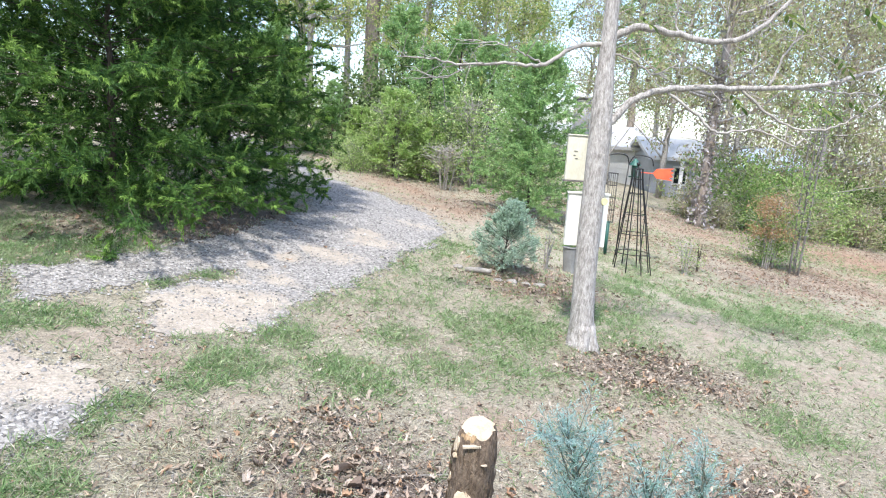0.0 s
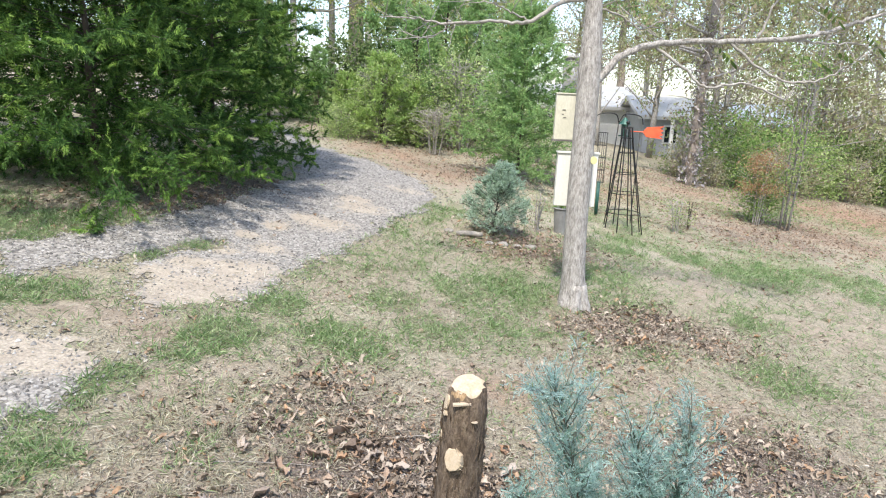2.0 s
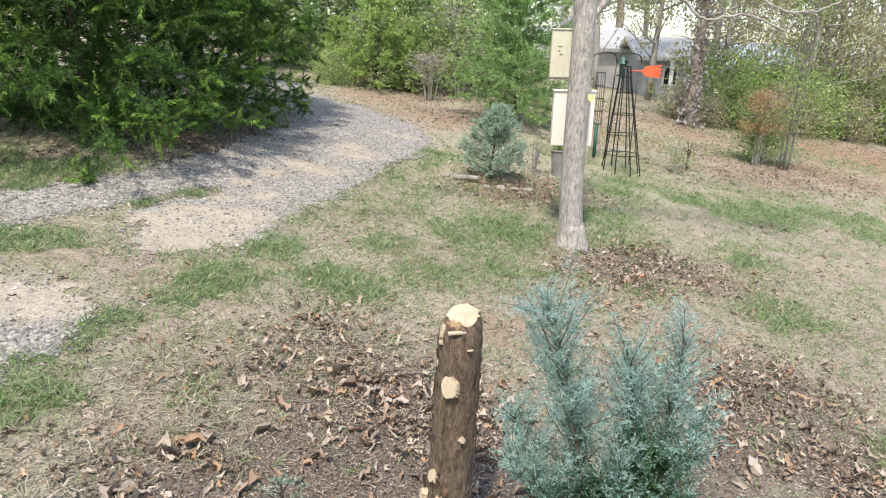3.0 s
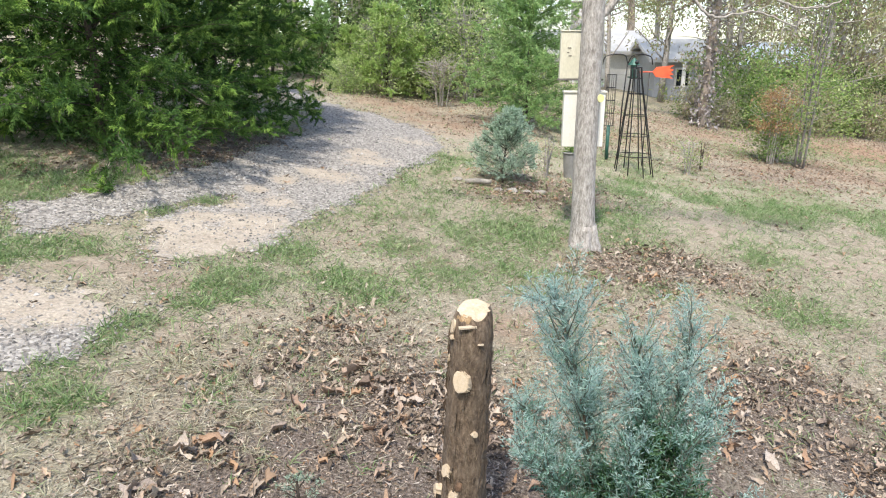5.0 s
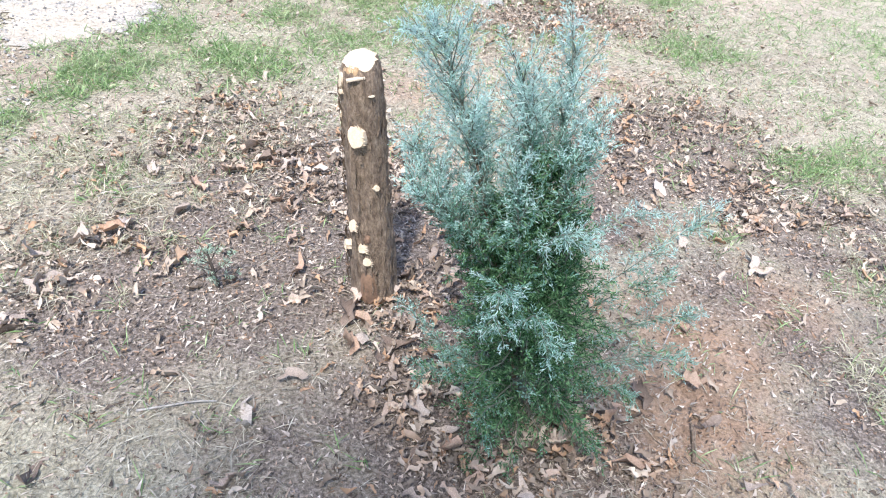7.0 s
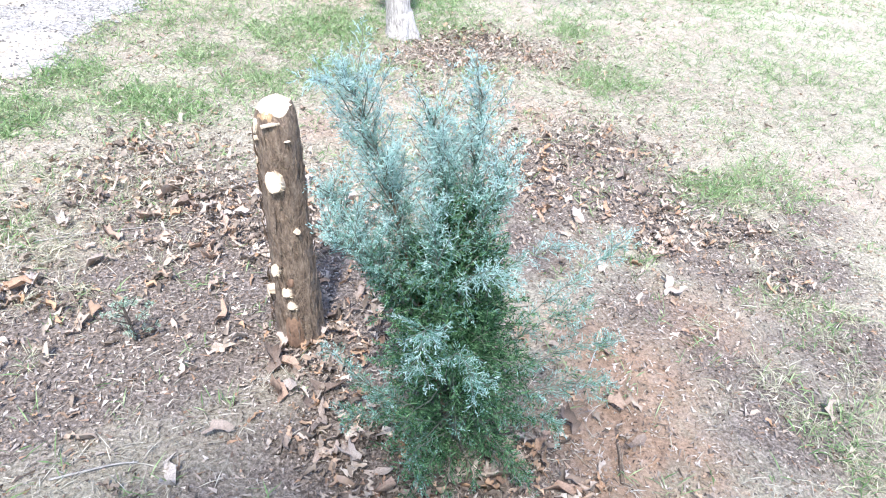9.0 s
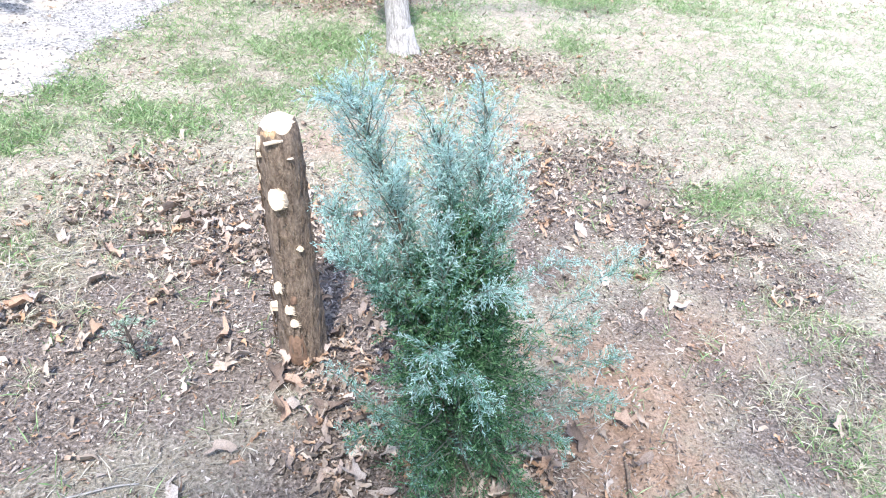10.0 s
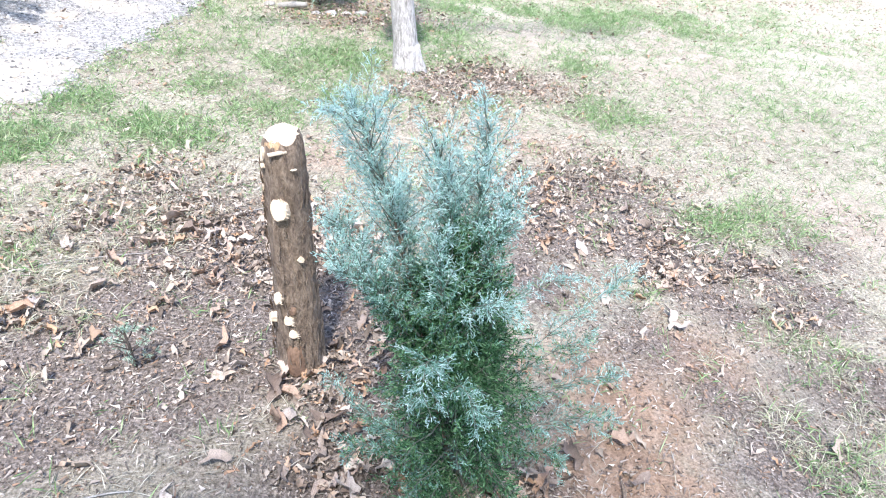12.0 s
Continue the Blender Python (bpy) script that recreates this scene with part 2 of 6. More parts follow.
def child(name, me, material, parent=None, label="", at=None):
    ob = new(name, me)
    if material and not me.materials:
        me.materials.append(material)
    if parent:
        ob.parent = parent
    if at is not None:
        ob.location = at
    if label:
        ob["label"] = label
    return ob


def part(name, bm, material, parent, label="", smooth=False):
    me = bpy.data.meshes.new(name)
    bm.to_mesh(me)
    bm.free()
    if smooth:
        me.polygons.foreach_set("use_smooth", [True] * len(me.polygons))
    return child(name, me, material, parent, label)


def thing(name, at, label, category, group="", kind=""):
    ob = new(name)
    ob.location = at
    ob.empty_display_size = 0.2
    return tagged(ob, label, category, group, kind)


def unit(v):
    return v / np.maximum(np.linalg.norm(v, axis=-1, keepdims=True), 1e-9)


def tubes(name, paths, sides=6, smooth=True):
    """Tapered limbs: each path is (points, radii)."""
    verts, faces = [], []
    for pts, rad in paths:
        pts = np.asarray(pts, float)
        base = len(verts)
        n = len(pts)
        tan = unit(np.gradient(pts, axis=0))
        ref = np.array([0.31, 0.17, 0.93]) if abs(tan[0][2]) < 0.8 else np.array([0.95, 0.2, 0.1])
        a = unit(np.cross(tan, ref))
        b = np.cross(tan, a)
        for i in range(n):
            for s in range(sides):
                th = 2 * math.pi * s / sides
                verts.append(pts[i] + rad[i] * (math.cos(th) * a[i] + math.sin(th) * b[i]))
        for i in range(n - 1):
            for s in range(sides):
                s2 = (s + 1) % sides
                faces.append((base + i * sides + s, base + i * sides + s2, base + (i + 1) * sides + s2, base + (i + 1) * sides + s))
        faces.append(tuple(base + s for s in reversed(range(sides))))
        faces.append(tuple(base + (n - 1) * sides + s for s in range(sides)))
    return mesh_from(name, verts, faces, smooth)


def curve_points(ctrl, n):
    """n points on a smooth line through the control points."""
    c = np.asarray(ctrl, float)
    c = np.vstack([2 * c[0] - c[1], c, 2 * c[-1] - c[-2]])
    out = []
    m = len(c) - 3
    for u in np.linspace(0, m - 1e-6, n):
        i = int(u)
        t = u - i
        p0, p1, p2, p3 = c[i:i + 4]
        out.append(0.5 * (2 * p1 + (p2 - p0) * t + (2 * p0 - 5 * p1 + 4 * p2 - p3) * t * t + (3 * p1 - p0 - 3 * p2 + p3) * t ** 3))
    return np.array(out)


def blades(name, base, way, length, width, rng, bend=0.0, three=False):
    """Many small pointed leaves, one face each."""
    way = unit(way)
    side = unit(np.cross(way, rng.normal(size=way.shape)))
    L, W = np.asarray(length)[:, None], np.asarray(width)[:, None]
    mid = base + way * L * 0.45
    tip = base + way * L
    if bend:
        tip = tip - np.array([0, 0, bend]) * L
    if three:
        v = np.stack([base + side * W * 0.5, tip, base + way * L * 0.15 - side * W * 0.5], axis=1).reshape(-1, 3)
        return quads_mesh(name, v, 3)
    v = np.stack([base, mid + side * W / 2, tip, mid - side * W / 2], axis=1).reshape(-1, 3)
    return quads_mesh(name, v, 4)


def lattice(x, y, cell, seed):
    """Smooth value noise, 0 to 1, on a plane."""
    x, y = np.asarray(x, float) / cell, np.asarray(y, float) / cell
    ix, iy = np.floor(x).astype(np.int64), np.floor(y).astype(np.int64)
    fx, fy = x - ix, y - iy
    fx, fy = fx * fx * (3 - 2 * fx), fy * fy * (3 - 2 * fy)

    def h(a, b):
        k = (a * 374761393 + b * 668265263 + seed * 144269) & 0x7FFFFFFF
        k = ((k ^ (k >> 13)) * 1274126177) & 0x7FFFFFFF
        return ((k ^ (k >> 16)) & 0xFFFF) / 65535.0
    return (h(ix, iy) * (1 - fx) + h(ix + 1, iy) * fx) * (1 - fy) + (h(ix, iy + 1) * (1 - fx) + h(ix + 1, iy + 1) * fx) * fy


def clouds(x, y, cell, seed):
    return 0.55 * lattice(x, y, cell, seed) + 0.3 * lattice(x, y, cell / 2.3, seed + 1) + 0.15 * lattice(x, y, cell / 5.1, seed + 2)


def bent(v, lo, hi):
    return np.where(v < lo, v, lo + (hi - lo) * (1 - np.exp(-(np.maximum(v, lo) - lo) / (hi - lo))))


def land(x, y):
    """The lie of the land: it climbs away from the eye and falls to the right."""
    x, y = np.asarray(x, float), np.asarray(y, float)
    xs = np.where(x > 0, bent(x, 16, 24), -bent(-x, 10, 18))
    return -0.1323 * xs + 0.0652 * bent(y, 22, 29) - 0.2023


def bumps(x, y):
    return 0.05 * (clouds(x, y, 1.7, 3) - 0.5) + 0.022 * (clouds(x, y, 0.35, 9) - 0.5)


def height(x, y):
    return land(x, y) + bumps(x, y)


def zat(x, y):
    return float(height(x, y))


def inside(x, y, poly):
    x, y = np.asarray(x, float), np.asarray(y, float)
    hit = np.zeros(x.shape, bool)
    for (x0, y0), (x1, y1) in zip(poly, poly[1:] + poly[:1]):
        c = ((y0 > y) != (y1 > y)) & (x < (x1 - x0) * (y - y0) / (y1 - y0 + 1e-12) + x0)
        hit ^= c
    return hit


def blobs(x, y, spots):
    """The strongest of some soft round patches: x, y, reach, strength."""
    out = np.zeros(np.shape(x))
    for a, b, r, w in spots:
        out = np.maximum(out, w * np.exp(-((x - a) ** 2 + (y - b) ** 2) / (r * r)))
    return out


DRIVE = [(-3.38, 6.38), (-3.14, 6.83), (-2.79, 7.58), (-2.40, 8.6), (-2.1, 9.9), (-1.98, 11.4), (-2.15, 13.3), (-4.2, 15.6), (-7.5, 17.5),
         (-7.5, 20.0), (-4.2, 17.4), (-2.3, 14.1), (-1.41, 13.35), (-0.55, 12.75), (-0.06, 12.1), (0.08, 11.3), (-0.08, 10.3), (-0.38, 9.3), (-0.64, 8.4), (-0.82, 7.85), (-0.98, 7.35),
         (-1.1, 6.9), (-1.2, 6.4), (-1.45, 6.05), (-1.75, 5.85), (-2.05, 5.9), (-2.2, 6.3), (-2.5, 6.5), (-2.85, 6.05), (-3.0, 5.85)]
APRON = [(-5.0, 5.3), (-3.2, 5.15), (-2.25, 5.14), (-1.97, 5.05), (-1.83, 4.94), (-1.88, 4.7), (-1.9, 4.42), (-1.98, 4.2), (-2.4, 3.6), (-3.2, 3.0), (-5.0, 3.0)]
MEDIAN = [(-2.75, 5.95), (-2.5, 6.45), (-2.28, 6.85), (-2.0, 7.3), (-1.9, 7.6)]
SAND = [(-2.1, 4.95, 0.30, 1.3), (-2.6, 4.85, 0.45, 1.3), (-1.75, 6.15, 0.45, 1.2), (-1.55, 6.75, 0.35, 1.0), (-1.5, 7.5, 0.30, 0.7), (-1.15, 8.7, 0.35, 0.9), (-0.85, 9.7, 0.4, 0.9), (-0.35, 11.2, 0.5, 0.6),
        (-2.15, 6.40, 0.18, 1.2), (-1.98, 6.75, 0.18, 1.2), (-1.84, 7.2, 0.16, 1.0), (-1.80, 7.8, 0.15, 1.1), (-1.60, 8.3, 0.18, 1.2), (-1.38, 8.8, 0.20, 1.2), (-0.95, 10.1, 0.26, 1.1)]
# bare trodden dirt between the gravel and the lawn
WORN = [(-2.0, 5.62, 0.32, 1.0), (-2.35, 5.5, 0.35, 0.9), (-1.75, 5.4, 0.25, 0.8), (-1.45, 4.75, 0.25, 0.7), (-1.1, 5.1, 0.3, 0.55), (-0.85, 6.6, 0.3, 0.6), (-0.45, 7.9, 0.3, 0.6), (0.35, 5.4, 0.35, 1.0), (0.75, 5.5, 0.3, 0.9), (1.9, 5.7, 0.35, 0.9), (2.3, 5.55, 0.3, 0.6),
        (0.2, 9.3, 0.5, 0.5), (3.2, 8.4, 0.6, 0.7), (4.3, 7.6, 0.7, 0.8), (5.2, 8.2, 0.8, 0.8), (4.0, 4.4, 0.5, 0.8), (0.4, 12.6, 0.8, 0.6), (3.3, 5.0, 0.4, 0.5)]
LEAFY_NEAR = [(0.27, 2.88, 0.20, 2.0), (0.33, 2.68, 0.20, 2.0), (0.26, 3.28, 0.18, 2.0), (2.15, 3.88, 0.12, 2.0), (2.67, 3.45, 0.09, 2.0), (0.83, 2.57, 0.16, 2.0), (0.55, 2.5, 0.2, 1.6), (-0.14, 4.5, 0.55, 1.2), (-0.5, 4.85, 0.4, 1.0), (-0.85, 4.6, 0.35, 0.7), (0.2, 4.3, 0.5, 1.2), (-1.2, 4.3, 0.3, 0.4), (0.35, 3.35, 0.4, 0.7),
              (0.72, 2.3, 0.42, 0.9), (0.1, 2.3, 0.5, 0.3), (-1.1, 3.6, 0.45, 0.5), (1.5, 4.7, 0.5, 0.8), (1.95, 4.9, 0.4, 0.8), (2.4, 5.0, 0.5, 0.8), (2.3, 4.2, 0.4, 0.7), (2.75, 3.95, 0.3, 0.6)]
LEAFY_FAR = [(1.75, 6.75, 0.5, 1.1), (2.2, 7.1, 0.55, 1.0), (2.66, 6.9, 0.5, 0.8), (1.5, 6.1, 0.35, 0.5), (1.25, 9.2, 0.75, 1.0), (1.7, 9.4, 0.6, 0.8), (5.5, 12.6, 2.2, 0.9), (7.5, 13.6, 1.6, 0.9),
             (-1.9, 9.7, 0.5, 0.8), (-2.4, 8.6, 0.7, 0.9), (-2.9, 9.6, 1.2, 0.9), (-3.6, 7.7, 0.7, 0.5), (0.6, 14.0, 1.4, 0.8), (3.0, 16.5, 2.5, 0.7), (7.0, 18.5, 2.5, 0.8), (12.0, 21.0, 4.0, 0.8), (-0.3, 15.2, 1.5, 0.7)]
SOIL_A = [(1.9, 3.0, 0.3, 0.7), (2.35, 3.6, 0.35, 0.9), (2.8, 4.0, 0.3, 0.7), (2.2, 4.3, 0.4, 0.8), (-0.45, 3.5, 0.5, 1.5), (-0.1, 3.65, 0.4, 1.5), (-0.8, 3.25, 0.4, 1.2), (0.45, 3.5, 0.4, 1.3), (2.0, 2.65, 0.4, 0.8), (2.6, 3.0, 0.45, 0.8), (2.9, 3.6, 0.4, 0.8), (3.3, 4.1, 0.4, 0.7), (1.75, 3.4, 0.35, 0.8), (-0.41, 3.44, 0.5, 1.0)]
SOIL_B = [(-0.72, 3.3, 0.5, 0.9), (0.1, 2.7, 0.6, 0.8), (0.35, 3.9, 0.4, 1.0), (-0.1, 3.8, 0.4, 1.0), (0.05, 4.2, 0.4, 1.0), (-0.4, 4.3, 0.4, 0.7), (0.7, 3.1, 0.45, 0.8), (2.3, 3.5, 0.5, 0.4), (2.7, 4.3, 0.5, 0.5), (1.66, 4.3, 0.5, 0.7), (1.3, 3.9, 0.4, 0.7), (2.2, 4.8, 0.5, 0.6), (-2.6, 8.9, 0.9, 0.8), (-3.0, 10.0, 1.2, 0.8)]
MULCH = SOIL_A + SOIL_B
REDSOIL = [(1.45, 3.05, 0.42, 0.9), (1.15, 2.6, 0.45, 1.0), (1.9, 3.2, 0.35, 0.8), (1.43, 2.5, 0.3, 0.8), (1.55, 3.9, 0.35, 0.6), (2.3, 3.5, 0.35, 0.5), (0.6, 5.3, 0.4, 0.5), (2.1, 5.6, 0.35, 0.5), (1.2, 9.0, 0.9, 0.8), (0.4, 13.6, 1.5, 0.6), (-0.8, 14.6, 1.2, 0.65), (3.6, 14.5, 1.8, 0.5), (6.0, 12.6, 1.6, 0.5), (8.0, 14.0, 2.0, 0.6), (6.5, 17.0, 2.5, 0.6), (11.0, 17.0, 3.0, 0.9)]
GREEN_NEAR = [(-1.41, 5.42, 0.26, 1.5), (-1.28, 5.62, 0.2, 1.3), (-1.46, 5.2, 0.16, 1.2), (-0.57, 5.75, 0.3, 1.5), (-0.35, 5.6, 0.2, 1.0), (-1.08, 6.23, 0.22, 0.9), (-1.81, 4.59, 0.17, 1.6), (-1.65, 4.8, 0.14, 1.5), (-1.77, 4.07, 0.24, 1.5), (-1.9, 4.3, 0.12, 1.3), (-1.04, 4.25, 0.2, 0.6), (2.9, 4.38, 0.32, 0.75), (2.6, 4.27, 0.22, 0.6), (2.57, 3.26, 0.3, 0.6),
              (2.2, 2.55, 0.3, 0.6), (3.4, 4.5, 0.35, 0.7), (1.95, 3.76, 0.15, 0.6), (1.92, 6.41, 0.2, 0.7), (3.07, 6.25, 0.4, 0.8), (0.08, 6.14, 0.35, 1.0), (0.65, 6.45, 0.35, 1.0)]
GREEN_FAR = [(0.79, 7.4, 0.45, 1.5), (0.3, 7.1, 0.4, 1.1), (-0.26, 6.58, 0.35, 0.9), (-0.2, 7.6, 0.6, 0.6), (1.95, 7.8, 0.5, 0.8), (2.49, 9.81, 0.35, 1.1), (2.77, 10.53, 0.4, 1.2), (3.2, 11.3, 0.3, 0.8), (4.36, 9.61, 0.5, 1.2), (3.7, 9.9, 0.3, 0.7), (6.06, 10.34, 0.6, 1.1), (3.35, 7.6, 0.35, 0.9), (6.12, 9.6, 0.5, 0.8), (-3.43, 7.02, 0.45, 1.6), (-3.9, 7.3, 0.5, 1.3)]
GREEN_TRACK = [(-2.62, 5.72, 0.22, 1.7), (-2.95, 5.62, 0.25, 1.7), (-3.4, 5.6, 0.4, 1.5), (-2.28, 6.72, 0.13, 1.3), (-2.05, 7.2, 0.10, 1.0), (-2.1, 5.75, 0.2, 0.4), (2.6, 12.6, 1.1, 0.6), (5.2, 14.6, 1.6, 0.6), (5.6, 11.0, 0.9, 0.4), (8.0, 11.6, 1.2, 0.6), (9.0, 16.0, 2.0, 0.5), (1.9, 8.4, 0.5, 0.7)]


BIG_LEAVES = [(-0.32, 2.79, 0.13), (0.24, 2.76, 0.11), (0.82, 2.65, 0.12), (0.92, 2.68, 0.11), (0.21, 3.08, 0.12), (0.14, 3.02, 0.09), (0.16, 2.93, 0.12), (-0.16, 3.54, 0.10), (-0.09, 3.39, 0.08), (-0.18, 3.75, 0.085), (-0.37, 3.82, 0.08), (-0.43, 3.48, 0.075), (-0.33, 3.52, 0.06), (-0.29, 3.26, 0.085),
              (-0.68, 3.97, 0.09), (2.23, 3.94, 0.12), (2.09, 3.79, 0.10), (2.24, 3.42, 0.06), (2.76, 3.4, 0.11), (2.77, 3.92, 0.11), (1.90, 4.40, 0.05), (1.98, 4.18, 0.04), (1.84, 3.14, 0.05), (-0.18, 2.94, 0.09), (-0.89, 3.85, 0.08), (0.44, 3.6, 0.08), (0.37, 3.56, 0.07), (0.73, 2.6, 0.11)]


def on_drive(x, y):
    dx = 0.34 * (clouds(x, y, 0.5, 21) - 0.5) + 0.22 * (lattice(x, y, 0.09, 23) - 0.5)
    dy = 0.34 * (clouds(x, y, 0.5, 31) - 0.5) + 0.22 * (lattice(x, y, 0.09, 33) - 0.5)
    a = inside(x + dx, y + dy, DRIVE) | inside(x + dx, y + dy, APRON)
    for (x0, y0), (x1, y1) in zip(MEDIAN, MEDIAN[1:]):
        t = np.clip(((x - x0) * (x1 - x0) + (y - y0) * (y1 - y0)) / ((x1 - x0) ** 2 + (y1 - y0) ** 2), 0, 1)
        d = np.hypot(x - x0 - t * (x1 - x0), y - y0 - t * (y1 - y0))
        a &= ~(d + 0.30 * (clouds(x, y, 0.4, 41) - 0.5) < 0.06)
    return a


def drive_cover(x, y):
    """How much of the ground round a spot is driveway, 0 to 1."""
    s = np.zeros(np.shape(x))
    m = (x < 0.7) & (y < 14.6)
    px, py = x[m], y[m]
    for r, k in ((0.13, 0.4), (0.13, 2.5), (0.13, 4.6), (0.28, 1.4), (0.28, 3.5), (0.28, 5.6)):
        s[m] += on_drive(px + r * math.cos(k), py + r * math.sin(k)) / 6.0
    return s


def greenness(x, y):
    n = clouds(x, y, 0.9, 51)
    near = np.clip((y - 4.6) / 1.5, 0, 1) * np.where((x > 1.1) & (y < 6.2), 0.3, np.where((x > 1.7) & (y < 8), 0.5, 1.0))
    g = blobs(x, y, GREEN_NEAR + GREEN_FAR + GREEN_TRACK) * (0.32 + 0.72 * n) + (0.10 + 0.9 * (clouds(x, y, 1.3, 61) - 0.44)) * near
    g = g * (1 - 0.8 * np.clip(blobs(x, y, WORN), 0, 1))
    tuft = clouds(x, y, 0.30, 63) * 0.6 + lattice(x, y, 0.10, 67) * 0.6
    return np.clip((g * (0.15 + 1.5 * tuft) - 0.10) * 1.5, 0, 1)


def leafiness(x, y):
    return np.clip(blobs(x, y, LEAFY_NEAR + LEAFY_FAR) * (0.35 + 1.2 * clouds(x, y, 0.6, 71)), 0, 1)


# ---- the ground: one sheet to the horizon ----
def spaced(lo, hi, step, far_lo, far_hi):
    mid = list(np.arange(lo, hi, step))
    out, s, v = [], step, mid[-1]
    while v < far_hi:
        s *= 1.22
        v += s
        out.append(v)
    back, s, v = [], step, lo
    while v > far_lo:
        s *= 1.22
        v -= s
        back.append(v)
    return np.array(back[::-1] + mid + out)


def ground_material():
    m, nd, lk, b = nodes_of("yard_soil_and_turf")
    tc = nd.new("ShaderNodeTexCoord")
    P = tc.outputs["Object"]
    att = nd.new("ShaderNodeAttribute")
    att.attribute_name = "cover"
    sep = nd.new("ShaderNodeSeparateColor")
    lk.new(att.outputs["Color"], sep.inputs[0])
    big, mid, fine = noise_node(nd, lk, P, 1.1, 5), noise_node(nd, lk, P, 9.0, 5, 0.7), noise_node(nd, lk, P, 75.0, 4, 0.75)
    dirt = ramp_node(nd, [(0.21, 0.17, 0.135), (0.33, 0.275, 0.215), (0.43, 0.37, 0.30)])
    lk.new(mid.outputs[0], dirt.inputs[0])
    straw = ramp_node(nd, [(0.21, 0.195, 0.135), (0.36, 0.335, 0.245), (0.50, 0.47, 0.36)], 0.28, 0.72)
    lk.new(fine.outputs[0], straw.inputs[0])
    k = ramp_node(nd, [(0.4,) * 3, (0.95,) * 3], 0.35, 0.62)
    lk.new(big.outputs[0], k.inputs[0])
    c = mix_node(nd, lk, k.outputs[0], dirt.outputs[0], straw.outputs[0])
    turf = ramp_node(nd, [(0.075, 0.105, 0.045), (0.16, 0.195, 0.085), (0.31, 0.32, 0.175)], 0.3, 0.7)
    worn = ramp_node(nd, [(0.25, 0.20, 0.15), (0.36, 0.30, 0.235), (0.45, 0.385, 0.305)], 0.32, 0.7)
    lk.new(mid.outputs[0], worn.inputs[0])
    lk.new(fine.outputs[0], turf.inputs[0])
    mulch = ramp_node(nd, [(0.075, 0.06, 0.05), (0.165, 0.135, 0.114), (0.30, 0.253, 0.218)], 0.33, 0.68)
    lk.new(fine.outputs[0], mulch.inputs[0])
    red = ramp_node(nd, [(0.21, 0.13, 0.085), (0.32, 0.212, 0.142), (0.40, 0.29, 0.205)], 0.35, 0.68)
    lk.new(mid.outputs[0], red.inputs[0])

    def weight(sock, amount=1.0):
        a = nd.new("ShaderNodeMath")
        a.operation = "MULTIPLY_ADD"
        lk.new(mid.outputs[0], a.inputs[0])
        a.inputs[1].default_value = 0.9
        a.inputs[2].default_value = -0.45
        s = nd.new("ShaderNodeMath")
        s.operation = "ADD"
        lk.new(sock, s.inputs[0])
        lk.new(a.outputs[0], s.inputs[1])
        r = nd.new("ShaderNodeMapRange")
        r.inputs[1].default_value, r.inputs[2].default_value, r.inputs[4].default_value = 0.2, 0.75, amount
        lk.new(s.outputs[0], r.inputs[0])
        return r.outputs[0]
    c = mix_node(nd, lk, weight(att.outputs["Alpha"], 0.85), c, worn.outputs[0])
    c = mix_node(nd, lk, weight(sep.outputs[0], 0.6), c, turf.outputs[0])
    c = mix_node(nd, lk, weight(sep.outputs[2], 0.9), c, red.outputs[0])
    c = mix_node(nd, lk, weight(sep.outputs[1], 0.95), c, mulch.outputs[0])
    g = ramp_node(nd, [(0.6,) * 3, (1.18,) * 3], 0.32, 0.62)
    lk.new(fine.outputs[0], g.inputs[0])
    c = mix_node(nd, lk, 0.85, c, g.outputs[0], "MULTIPLY")
    lk.new(c, b.inputs["Base Color"])
    b.inputs["Roughness"].default_value = 0.95
    b.inputs["Specular IOR Level"].default_value = 0.15
    bp = nd.new("ShaderNodeBump")
    bp.inputs["Strength"].default_value, bp.inputs["Distance"].default_value = 0.8, 0.02
    lk.new(fine.outputs[0], bp.inputs["Height"])
    lk.new(bp.outputs[0], b.inputs["Normal"])
    return m


